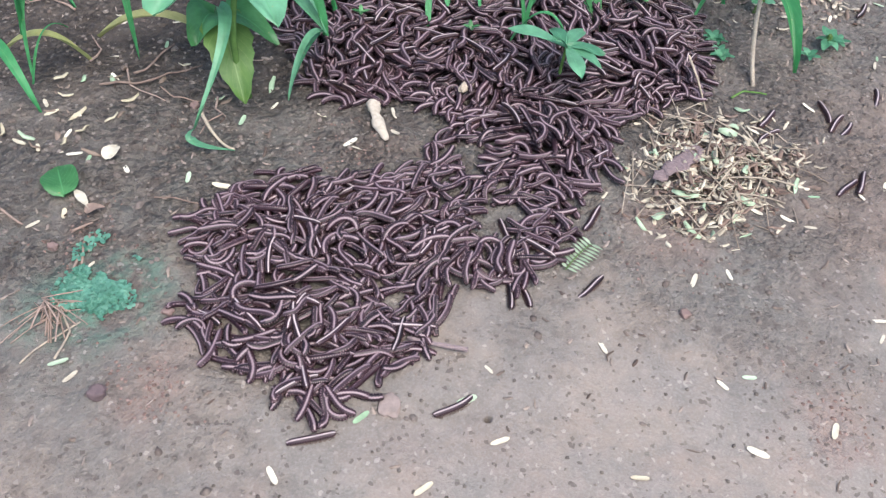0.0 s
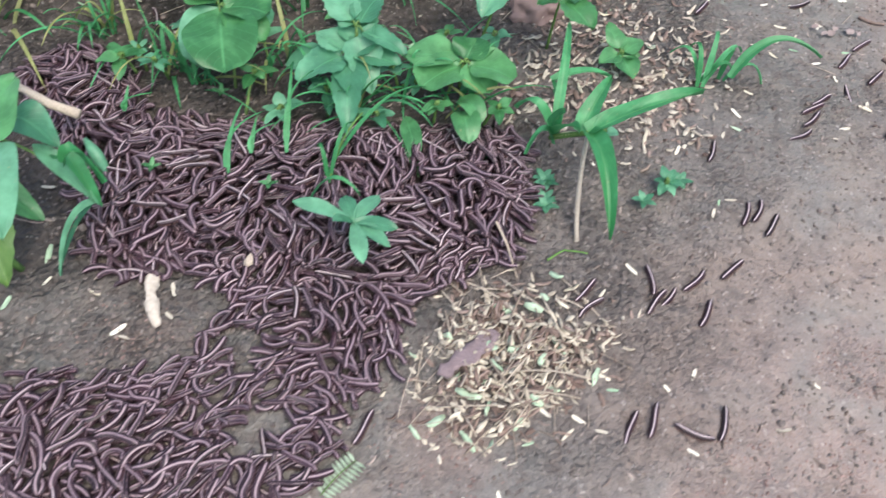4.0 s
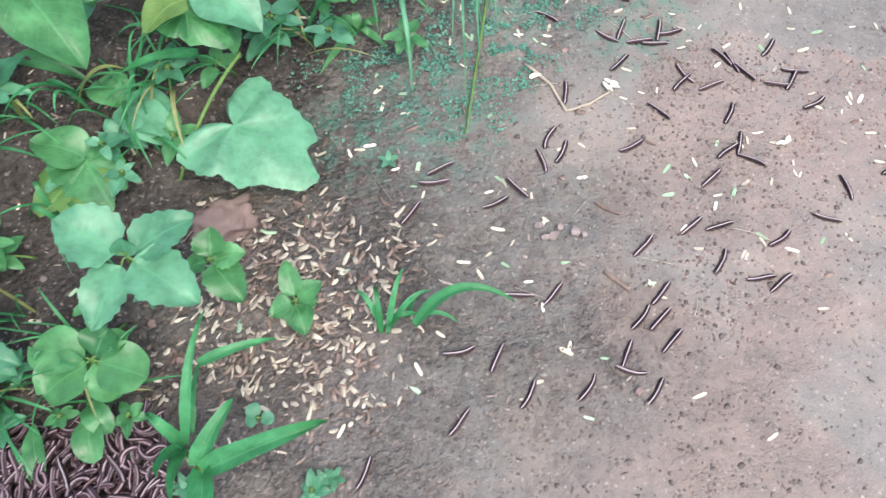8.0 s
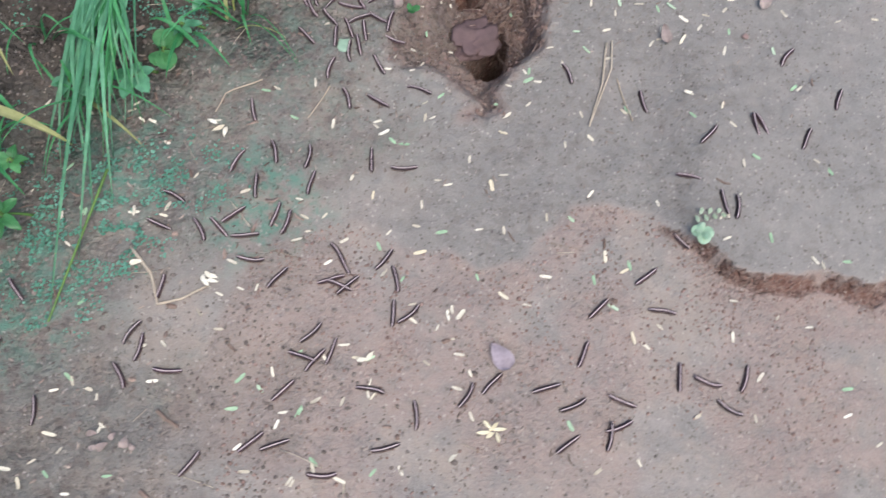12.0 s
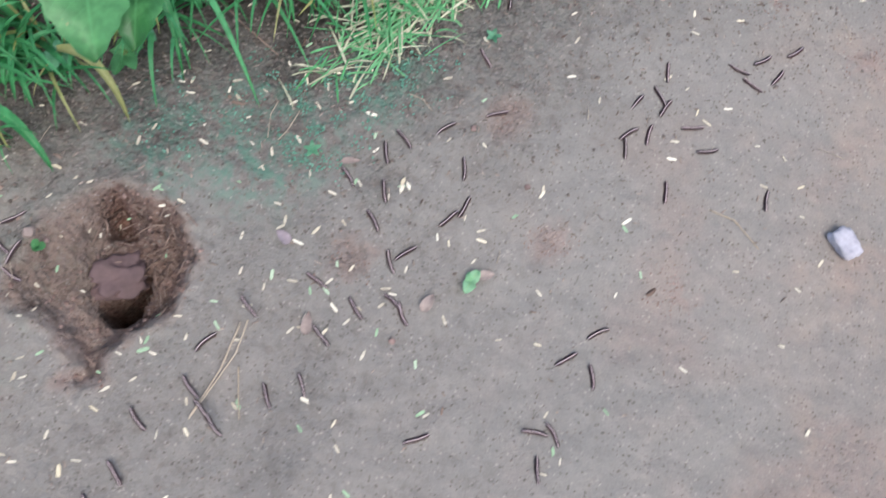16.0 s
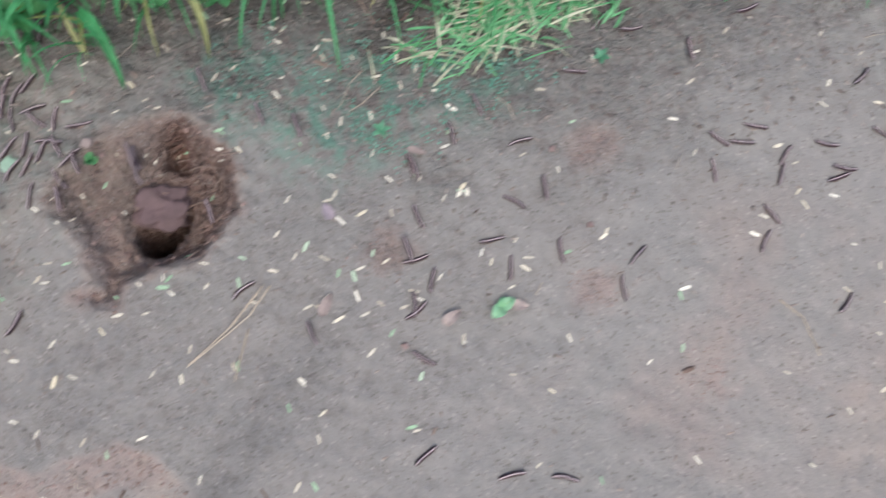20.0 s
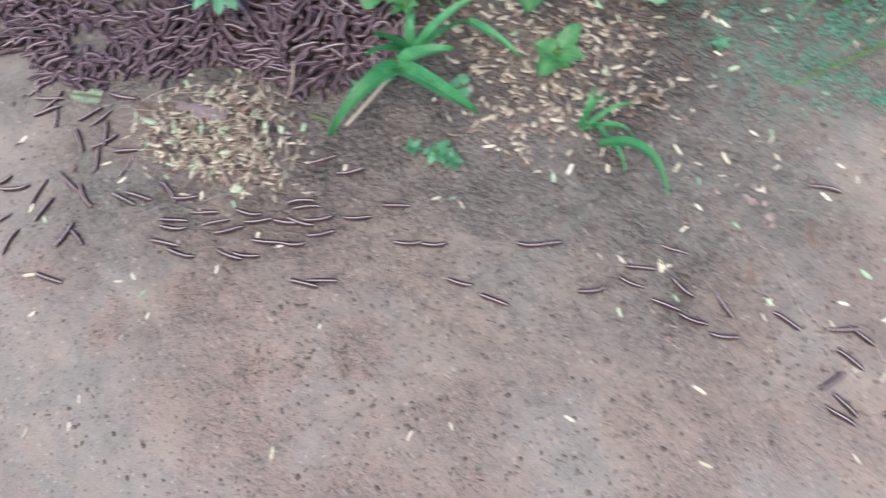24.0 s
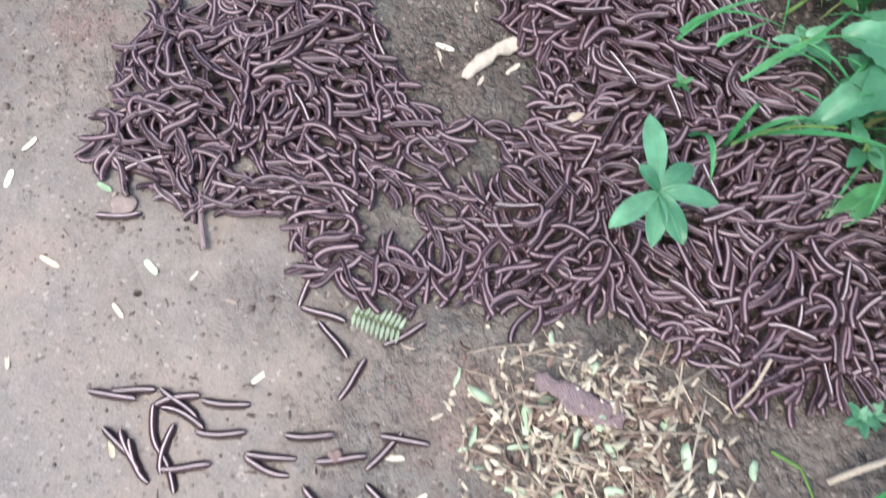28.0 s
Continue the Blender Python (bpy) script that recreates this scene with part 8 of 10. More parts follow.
    crawl(1, (0, 1.002, 1.444, 153), (7, 0.992, 1.450, 153), (7.5, 0.983, 1.454, 168), (8, 0.975, 1.454, 179), (9.5, 0.946, 1.448, 188), (12.5, 0.936, 1.447, 189), (13.5, 0.910, 1.465, 144), (23.4, 0.656, 1.652, 144), (28, 0.656, 1.652, 144))
    crawl(0, (0, 1.199, 1.349, -166), (7, 1.187, 1.347, -166), (8.5, 1.177, 1.343, -142), (12.5, 1.175, 1.347, -135), (13, 1.159, 1.359, -176), (13.5, 1.143, 1.371, -216), (27.5, 0.690, 1.702, -216), (28, 0.690, 1.702, -216))
    crawl(0, (0, 1.142, 1.162, -160), (7, 1.130, 1.157, -160), (7.5, 1.109, 1.150, -153), (8.5, 1.083, 1.132, -141), (9, 1.078, 1.127, -142), (9.5, 1.077, 1.127, -146), (13, 1.083, 1.130, -188), (14.5, 1.087, 1.128, -207), (15.5, 1.090, 1.127, -219), (16.5, 1.093, 1.125, -231), (22.5, 1.111, 1.117, -305), (23, 1.112, 1.116, -311), (23.9, 1.116, 1.118, -330), (28, 1.127, 1.124, -330))
    crawl(6, (0, 0.936, 1.499, -107), (7, 0.932, 1.487, -107), (8, 0.929, 1.479, -113), (9.5, 0.928, 1.483, -123), (12, 0.919, 1.477, -139), (12.5, 0.920, 1.479, -140), (13.5, 0.894, 1.498, -216), (23.3, 0.642, 1.683, -216), (28, 0.642, 1.683, -216))
    crawl(5, (0, 0.986, 1.465, 77), (7, 0.988, 1.477, 77), (8.5, 0.981, 1.477, 77), (9.5, 0.980, 1.481, 77), (12.5, 0.975, 1.482, 77), (13.5, 0.949, 1.501, 144), (24.8, 0.657, 1.715, 144), (28, 0.657, 1.715, 144))
    crawl(4, (0, 1.022, 1.475, -174), (7, 1.010, 1.474, -174), (8.5, 0.996, 1.472, -160), (10, 0.996, 1.474, -135), (12.5, 0.993, 1.470, -101), (13, 0.980, 1.479, -159), (13.5, 0.967, 1.488, -216), (26.5, 0.633, 1.734, -216), (28, 0.633, 1.734, -216))
    crawl(3, (0, 1.177, 1.159, 160), (7, 1.165, 1.163, 160), (7.5, 1.158, 1.166, 158), (8, 1.156, 1.168, 161), (11, 1.161, 1.170, 195), (12.5, 1.156, 1.167, 197), (14, 1.153, 1.168, 176), (15, 1.151, 1.168, 160), (16, 1.150, 1.169, 145), (17, 1.148, 1.170, 129), (18, 1.146, 1.170, 113), (22.5, 1.139, 1.173, 43), (23, 1.138, 1.173, 35), (23.5, 1.140, 1.174, 26), (23.7, 1.146, 1.176, 15), (28, 1.158, 1.179, 15))
    crawl(0, (0, 0.811, 1.509, -27), (7.5, 0.822, 1.504, -27), (9, 0.823, 1.507, -27), (11.5, 0.828, 1.500, -27), (12, 0.832, 1.499, -24), (12.5, 0.841, 1.496, -18), (12.8, 0.832, 1.503, 36), (13.2, 0.824, 1.509, 90), (13.5, 0.815, 1.515, 144), (20.1, 0.645, 1.640, 144), (28, 0.645, 1.640, 144))
    crawl(4, (0, 1.190, 1.224, -81), (7.5, 1.192, 1.212, -81), (10.5, 1.194, 1.216, -81), (13, 1.194, 1.208, -86), (23.5, 1.213, 1.196, -139), (28, 1.204, 1.188, -139))
    crawl(0, (0, 0.888, 0.959, 130), (7.9, 0.880, 0.969, 130), (8, 0.878, 0.971, 165), (8.5, 0.870, 0.970, 191), (10, 0.840, 0.950, 218), (23, 0.609, 0.759, 224), (24, 0.596, 0.744, 238), (24.5, 0.589, 0.729, 240), (25, 0.579, 0.710, 238), (25.5, 0.567, 0.691, 235), (26.5, 0.536, 0.651, 226), (28, 0.527, 0.642, 226))
    crawl(1, (0, 0.955, 1.346, -44), (8, 0.964, 1.338, -44), (8.5, 0.976, 1.327, -45), (9.5, 1.013, 1.292, -39), (10, 1.028, 1.281, -33), (10.5, 1.035, 1.277, -27), (11.5, 1.038, 1.279, -19), (23, 1.036, 1.293, 43), (23.5, 1.039, 1.294, 36), (23.7, 1.046, 1.297, 21), (28, 1.057, 1.301, 21))
    crawl(1, (0, 1.161, 1.393, -123), (8, 1.155, 1.383, -123), (9.5, 1.153, 1.387, -121), (10.5, 1.149, 1.380, -95), (12, 1.154, 1.346, -90), (13, 1.150, 1.323, -105), (22, 1.070, 1.107, -110), (22.5, 1.066, 1.095, -100), (23, 1.061, 1.083, -60), (23.5, 1.061, 1.076, -13), (24, 1.068, 1.077, 9), (28, 1.080, 1.079, 9))
    crawl(0, (0, 1.271, 1.247, 215), (8.5, 1.261, 1.240, 215), (11, 1.261, 1.243, 215), (12, 1.259, 1.241, 243), (12.5, 1.263, 1.238, 264), (13, 1.264, 1.233, 258), (23.5, 1.220, 1.153, 231), (28, 1.213, 1.144, 231))
    crawl(3, (0, 0.910, 0.953, 234), (8.5, 0.903, 0.944, 234), (9.5, 0.880, 0.925, 216), (11.5, 0.831, 0.896, 211), (23, 0.551, 0.731, 222), (23.5, 0.538, 0.720, 231), (24, 0.529, 0.707, 238), (25, 0.522, 0.693, 251), (28, 0.518, 0.682, 251))
    crawl(6, (0, 1.097, 1.591, -85), (9, 1.098, 1.580, -85), (10.5, 1.099, 1.581, -85), (12.5, 1.105, 1.577, -85), (13, 1.092, 1.586, -151), (13.5, 1.080, 1.596, -216), (25.5, 0.769, 1.823, -216), (28, 0.769, 1.823, -216))
    crawl(4, (0, 1.185, 1.591, -124), (9, 1.179, 1.581, -124), (10, 1.183, 1.581, -125), (11, 1.177, 1.573, -147), (12.5, 1.145, 1.566, -208), (13, 1.144, 1.567, -261), (14, 1.151, 1.570, -323), (18.5, 1.180, 1.585, -337), (19.5, 1.186, 1.589, -404), (20, 1.188, 1.587, -446), (20.5, 1.186, 1.576, -475), (21, 1.179, 1.565, -501), (21.5, 1.165, 1.561, -524), (28, 1.154, 1.558, -524))
    crawl(4, (0, 0.911, 1.547, 65), (9, 0.916, 1.558, 65), (10.5, 0.911, 1.563, 65), (12.5, 0.911, 1.562, 65), (13.5, 0.885, 1.581, 144), (21.7, 0.673, 1.736, 144), (28, 0.673, 1.736, 144))
    crawl(2, (0, 0.953, 1.605, -55), (9, 0.960, 1.595, -55), (10, 0.966, 1.584, -62), (11.5, 0.963, 1.579, -71), (12.5, 0.965, 1.579, -74), (13, 0.953, 1.588, -145), (13.5, 0.940, 1.598, -216), (23, 0.695, 1.777, -216), (28, 0.695, 1.777, -216))
    crawl(0, (0, 1.016, 1.606, -100), (9, 1.014, 1.594, -100), (10, 1.016, 1.594, -100), (11.5, 1.013, 1.579, -95), (12.5, 1.014, 1.574, -94), (13, 1.002, 1.584, -155), (13.5, 0.989, 1.593, -216), (23.1, 0.740, 1.775, -216), (28, 0.740, 1.775, -216))
    crawl(5, (0, 1.027, 1.567, -101), (9, 1.024, 1.555, -101), (9.5, 1.025, 1.558, -101), (10.5, 1.024, 1.556, -101), (11.5, 1.021, 1.540, -100), (12.5, 1.021, 1.533, -102), (13, 1.009, 1.543, -159), (13.5, 0.996, 1.552, -216), (26.9, 0.650, 1.806, -216), (28, 0.650, 1.806, -216))
    crawl(5, (0, 1.302, 1.273, -127), (9, 1.295, 1.264, -127), (11, 1.295, 1.265, -128), (12.5, 1.287, 1.255, -131), (23.5, 1.191, 1.128, -122), (28, 1.185, 1.118, -122))
    crawl(5, (0, 0.928, 1.665, -96), (9.5, 0.926, 1.653, -96), (11, 0.924, 1.645, -82), (12.5, 0.923, 1.646, -72), (13, 0.910, 1.656, -144), (13.5, 0.897, 1.665, -216), (20.2, 0.725, 1.792, -216), (28, 0.725, 1.792, -216))
    crawl(2, (0, 1.395, 1.256, -45), (9.7, 1.403, 1.248, -45), (10.5, 1.409, 1.243, -79), (11.5, 1.408, 1.242, -137), (12, 1.399, 1.237, -151), (12.5, 1.378, 1.228, -156), (13.5, 1.333, 1.261, -216), (27.5, 0.692, 1.731, -216), (28, 0.692, 1.731, -216))
    crawl(6, (0, 1.088, 1.405, -50), (9.8, 1.096, 1.395, -50), (10.5, 1.098, 1.393, -89), (11.5, 1.094, 1.390, -132), (12.5, 1.080, 1.378, -140), (13.5, 1.049, 1.401, -216), (27.5, 0.615, 1.719, -216), (28, 0.615, 1.719, -216))
    crawl(6, (0, 1.422, 1.287, -154), (10, 1.412, 1.282, -154), (10.5, 1.398, 1.275, -152), (11.5, 1.378, 1.264, -157), (12, 1.363, 1.258, -160), (12.5, 1.341, 1.250, -159), (13.5, 1.296, 1.283, -216), (27.5, 0.663, 1.747, -216), (28, 0.663, 1.747, -216))
    crawl(7, (0, 1.424, 1.353, -104), (10, 1.421, 1.341, -104), (11, 1.421, 1.337, -106), (12, 1.412, 1.307, -111), (12.5, 1.408, 1.298, -110), (13, 1.386, 1.315, -163), (13.5, 1.364, 1.331, -216), (27.5, 0.738, 1.790, -216), (28, 0.738, 1.790, -216))
    crawl(6, (0, 1.418, 1.360, 48), (10, 1.426, 1.369, 48), (12.5, 1.433, 1.373, 48), (13, 1.410, 1.389, 96), (13.5, 1.388, 1.405, 144), (27.5, 0.766, 1.861, 144), (28, 0.766, 1.861, 144))
    crawl(1, (0, 1.473, 1.229, 148), (10.2, 1.463, 1.236, 148), (10.5, 1.457, 1.239, 103), (11, 1.461, 1.244, 91), (11.5, 1.467, 1.246, 125), (12, 1.462, 1.246, 160), (12.5, 1.449, 1.247, 178), (13.5, 1.402, 1.281, 144), (27.5, 0.739, 1.767, 144), (28, 0.739, 1.767, 144))
    crawl(4, (0, 1.491, 1.218, 158), (10.4, 1.480, 1.223, 158), (10.5, 1.474, 1.225, 184), (11.5, 1.459, 1.215, 205), (12.5, 1.454, 1.212, 199), (13.5, 1.404, 1.249, 144), (27.5, 0.707, 1.760, 144), (28, 0.707, 1.760, 144))
    crawl(6, (0, 1.485, 1.415, 40), (10.5, 1.494, 1.423, 40), (12.5, 1.500, 1.422, 40), (13, 1.480, 1.441, 89), (13.5, 1.460, 1.460, 137), (27.5, 0.896, 1.994, 137), (28, 0.896, 1.994, 137))
    crawl(3, (0, 1.480, 1.372, 9), (10.5, 1.492, 1.374, 9), (12.5, 1.525, 1.375, -9), (13, 1.500, 1.393, 67), (13.5, 1.474, 1.412, 144), (27.5, 0.760, 1.936, 144), (28, 0.760, 1.936, 144))
    crawl(4, (0, 1.473, 1.210, -158), (10.5, 1.462, 1.206, -158), (11.5, 1.448, 1.201, -151), (12, 1.446, 1.200, -99), (12.2, 1.448, 1.200, -47), (12.5, 1.451, 1.200, 4), (13, 1.421, 1.213, 80), (13.5, 1.391, 1.226, 157), (27.5, 0.539, 1.593, 157), (28, 0.539, 1.593, 157))
    crawl(6, (0, 1.441, 1.215, -155), (10.5, 1.430, 1.210, -155), (11.5, 1.398, 1.194, -149), (12.5, 1.385, 1.184, -137), (13.5, 1.330, 1.209, -205), (27.5, 0.568, 1.559, -205), (28, 0.568, 1.559, -205))
    crawl(4, (0, 1.567, 1.466, 134), (10.5, 1.559, 1.475, 134), (11.5, 1.555, 1.476, 132), (12, 1.549, 1.482, 132), (12.5, 1.537, 1.494, 136), (13.5, 1.493, 1.529, 141), (27.5, 0.888, 2.013, 141), (28, 0.888, 2.013, 141))
    crawl(4, (0, 1.537, 1.571, 15), (10.5, 1.549, 1.574, 15), (12.5, 1.564, 1.576, -15), (13, 1.544, 1.592, 63), (13.5, 1.523, 1.608, 141), (27.5, 0.949, 2.068, 141), (28, 0.949, 2.068, 141))
    crawl(5, (0, 1.547, 1.612, 33), (10.5, 1.557, 1.619, 33), (11, 1.565, 1.624, 32), (12, 1.593, 1.641, 51), (12.5, 1.604, 1.652, 74), (13, 1.603, 1.663, 99), (14, 1.589, 1.687, 119), (17.5, 1.538, 1.771, 121), (18.5, 1.524, 1.793, 86), (19, 1.523, 1.797, 33), (19.5, 1.531, 1.792, -13), (20, 1.545, 1.780, -34), (21, 1.580, 1.745, -41), (21.5, 1.595, 1.733, -39), (28, 1.604, 1.725, -39))
    crawl(0, (0, 1.052, 1.693, -68), (10.5, 1.057, 1.681, -68), (12, 1.060, 1.675, -68), (12.5, 1.047, 1.684, -142), (13, 1.035, 1.694, -216), (22.2, 0.797, 1.868, -216), (28, 0.797, 1.868, -216))
    crawl(6, (0, 1.541, 1.320, -90), (10.6, 1.541, 1.308, -90), (12.5, 1.539, 1.279, -98), (13, 1.507, 1.289, -147), (13.5, 1.475, 1.298, -196), (27.5, 0.574, 1.552, -196), (28, 0.574, 1.552, -196))
    crawl(5, (0, 0.928, 1.545, -32), (10.8, 0.938, 1.539, -32), (11, 0.941, 1.537, -58), (11.5, 0.942, 1.530, -75), (12, 0.944, 1.523, -85), (12.5, 0.945, 1.520, -90), (13, 0.932, 1.529, -153), (13.5, 0.919, 1.539, -216), (23.2, 0.670, 1.722, -216), (28, 0.670, 1.722, -216))
    crawl(0, (0, 1.643, 1.572, -115), (10.8, 1.638, 1.561, -115), (11, 1.634, 1.550, -113), (11.5, 1.627, 1.538, -107), (12, 1.626, 1.527, -94), (12.5, 1.630, 1.513, -73), (13, 1.606, 1.532, -146), (13.5, 1.583, 1.551, -219), (27.5, 0.926, 2.076, -219), (28, 0.926, 2.076, -219))
    crawl(6, (0, 1.064, 1.701, -32), (11, 1.075, 1.694, -32), (12, 1.105, 1.676, -28), (12.5, 1.113, 1.672, -25), (12.8, 1.104, 1.678, 31), (13.2, 1.095, 1.684, 87), (13.5, 1.087, 1.691, 144), (23.7, 0.824, 1.883, 144), (28, 0.824, 1.883, 144))
    crawl(2, (0, 1.116, 1.710, -12), (11, 1.127, 1.708, -12), (12.5, 1.179, 1.696, -14), (13, 1.166, 1.705, 65), (13.5, 1.153, 1.714, 144), (25, 0.856, 1.933, 144), (28, 0.856, 1.933, 144))
    crawl(0, (0, 1.604, 1.267, 155), (11, 1.593, 1.272, 155), (11.5, 1.587, 1.275, 160), (12, 1.577, 1.279, 164), (12.5, 1.560, 1.284, 165), (13.5, 1.509, 1.321, 144), (27.5, 0.794, 1.845, 144), (28, 0.794, 1.845, 144))
    crawl(5, (0, 1.603, 1.546, -77), (11, 1.605, 1.534, -77), (12.5, 1.609, 1.534, -77), (13, 1.585, 1.553, -148), (13.5, 1.562, 1.571, -219), (27.5, 0.904, 2.097, -219), (28, 0.904, 2.097, -219))
    crawl(7, (0, 1.674, 1.630, 112), (11, 1.669, 1.641, 112), (11.5, 1.666, 1.649, 104), (12, 1.664, 1.665, 97), (12.5, 1.663, 1.685, 92), (13.5, 1.618, 1.721, 141), (27.5, 0.990, 2.223, 141), (28, 0.990, 2.223, 141))
    crawl(5, (0, 1.683, 1.626, 106), (11, 1.680, 1.638, 106), (12, 1.675, 1.666, 114), (12.5, 1.675, 1.679, 158), (13, 1.675, 1.678, 226), (13.5, 1.675, 1.670, 270), (14, 1.675, 1.662, 318), (14.5, 1.680, 1.661, 364), (15, 1.694, 1.673, 386), (16, 1.734, 1.702, 392), (16.5, 1.747, 1.708, 389), (17, 1.753, 1.711, 388), (18.5, 1.766, 1.718, 367), (19, 1.770, 1.720, 327), (19.5, 1.771, 1.721, 282), (20, 1.767, 1.716, 251), (20.5, 1.761, 1.706, 239), (28, 1.754, 1.695, 239))
    crawl(5, (0, 1.494, 1.722, -60), (11, 1.500, 1.712, -60), (12.5, 1.507, 1.703, -81), (14.5, 1.515, 1.712, -68), (15.5, 1.515, 1.712, -60), (17, 1.511, 1.706, -56), (17.3, 1.495, 1.719, -110), (17.7, 1.478, 1.732, -164), (18, 1.461, 1.746, -219), (27.5, 0.990, 2.123, -219), (28, 0.990, 2.123, -219))
    crawl(4, (0, 1.644, 1.326, -115), (11.1, 1.639, 1.316, -115), (12, 1.629, 1.288, -107), (12.5, 1.624, 1.267, -101), (13, 1.597, 1.287, -159), (13.5, 1.569, 1.308, -216), (27.5, 0.790, 1.879, -216), (28, 0.790, 1.879, -216))
    crawl(7, (0, 1.724, 1.604, 78), (11.2, 1.727, 1.615, 78), (11.5, 1.730, 1.629, 74), (12.5, 1.743, 1.657, 61), (13, 1.719, 1.676, 101), (13.5, 1.695, 1.696, 141), (27.5, 1.019, 2.236, 141), (28, 1.019, 2.236, 141))
    crawl(0, (0, 1.385, 1.766, -75), (11.5, 1.388, 1.755, -75), (12.5, 1.394, 1.737, -38), (13, 1.397, 1.737, 6), (13.5, 1.399, 1.741, 40), (14.5, 1.403, 1.749, 59), (18.5, 1.421, 1.782, 58), (20.5, 1.429, 1.784, 81), (21, 1.429, 1.783, 94), (21.5, 1.427, 1.788, 108), (28, 1.424, 1.799, 108))
    crawl(0, (0, 1.700, 1.780, 29), (11.5, 1.710, 1.786, 29), (12, 1.727, 1.796, 57), (12.5, 1.724, 1.806, 100), (13.5, 1.700, 1.829, 132), (14.5, 1.679, 1.850, 123), (16.5, 1.671, 1.876, 124), (17.5, 1.671, 1.876, 140), (18.5, 1.660, 1.884, 161), (19.5, 1.657, 1.886, 226), (20, 1.656, 1.883, 252), (20.5, 1.656, 1.876, 264), (21, 1.656, 1.863, 271), (28, 1.656, 1.851, 271))
    crawl(0, (0, 1.616, 1.241, 152), (12, 1.605, 1.246, 152), (12.5, 1.582, 1.258, 153), (13.5, 1.526, 1.299, 144), (27.5, 0.742, 1.875, 144), (28, 0.742, 1.875, 144))
    crawl(5, (0, 1.801, 1.733, 251), (12, 1.797, 1.722, 251), (12.5, 1.802, 1.704, 300), (13, 1.815, 1.699, 335), (15, 1.879, 1.701, 357), (16, 1.911, 1.702, 285), (16.5, 1.876, 1.730, 213), (17, 1.841, 1.758, 141), (27.5, 1.107, 2.346, 141), (28, 1.107, 2.346, 141))
    crawl(4, (0, 1.130, 2.382, -39), (0.3, 1.130, 2.382, -39), (13.5, 1.501, 2.085, -39), (14.5, 1.529, 2.063, -47), (18, 1.539, 2.069, -47), (21, 1.536, 2.066, -47), (28, 1.544, 2.057, -47))
    crawl(7, (0, 1.369, 2.561, -52), (0.3, 1.369, 2.561, -52), (13.5, 1.711, 2.117, -52), (14.5, 1.736, 2.083, -121), (15.5, 1.726, 2.068, -118), (16.5, 1.723, 2.061, -89), (17, 1.725, 2.054, -81), (19, 1.738, 2.012, -67), (19.5, 1.740, 2.008, -65), (21, 1.744, 2.008, -64), (28, 1.749, 1.997, -64))
    crawl(4, (0, 1.298, 2.518, -59), (0.3, 1.298, 2.518, -59), (13.5, 1.610, 1.988, -59), (13.8, 1.618, 1.975, 0), (14.2, 1.626, 1.961, 59), (14.5, 1.634, 1.948, 118), (17, 1.634, 1.947, 118), (18, 1.630, 1.951, 124), (19, 1.625, 1.958, 182), (20, 1.617, 1.947, 227), (21, 1.606, 1.932, 238), (28, 1.600, 1.922, 238))
    crawl(5, (0, 1.183, 2.344, 321), (0.3, 1.183, 2.344, 321), (13.5, 1.618, 1.996, 321), (14, 1.635, 1.983, 275), (14.5, 1.651, 1.969, 228), (16.5, 1.653, 1.967, 228), (17.5, 1.649, 1.962, 229), (19, 1.648, 1.962, 268), (19.5, 1.649, 1.950, 278), (20, 1.652, 1.933, 290), (20.5, 1.657, 1.923, 305), (21, 1.661, 1.920, 321), (28, 1.670, 1.912, 321))
    crawl(2, (0, 1.129, 2.316, -39), (0.3, 1.129, 2.316, -39), (13.5, 1.622, 1.922, -39), (14.5, 1.659, 1.892, -29), (16.5, 1.653, 1.888, -29), (19.5, 1.648, 1.891, -48), (21, 1.650, 1.884, -68), (28, 1.655, 1.872, -68))
    crawl(5, (0, 1.088, 2.279, -39), (0.3, 1.088, 2.279, -39), (13.5, 1.567, 1.896, -39), (14.5, 1.603, 1.867, -46), (17, 1.602, 1.861, -42), (17.5, 1.608, 1.856, -36), (18, 1.622, 1.847, -30), (19, 1.662, 1.830, -13), (20, 1.698, 1.829, 1), (28, 1.710, 1.829, 1))
    crawl(2, (0, 1.160, 2.348, -39), (0.3, 1.160, 2.348, -39), (13.5, 1.560, 2.028, -39), (14.5, 1.590, 2.004, -46), (17.5, 1.595, 2.005, -48), (18, 1.599, 2.002, -60), (18.5, 1.601, 1.997, -94), (19, 1.602, 1.992, -148), (19.5, 1.598, 1.992, -195), (20, 1.588, 2.003, -215), (21, 1.558, 2.028, -218), (28, 1.548, 2.036, -218))
    crawl(5, (0, 1.157, 2.401, -39), (0.3, 1.157, 2.401, -39), (13.5, 1.562, 2.078, -39), (14.5, 1.593, 2.053, -70), (16.5, 1.598, 2.056, -70), (17, 1.601, 2.051, -72), (18, 1.611, 2.017, -68), (18.6, 1.616, 2.008, -37), (18.9, 1.600, 2.021, 22), (19.3, 1.584, 2.034, 82), (19.6, 1.568, 2.047, 141), (27.5, 1.185, 2.353, 141), (28, 1.185, 2.353, 141))
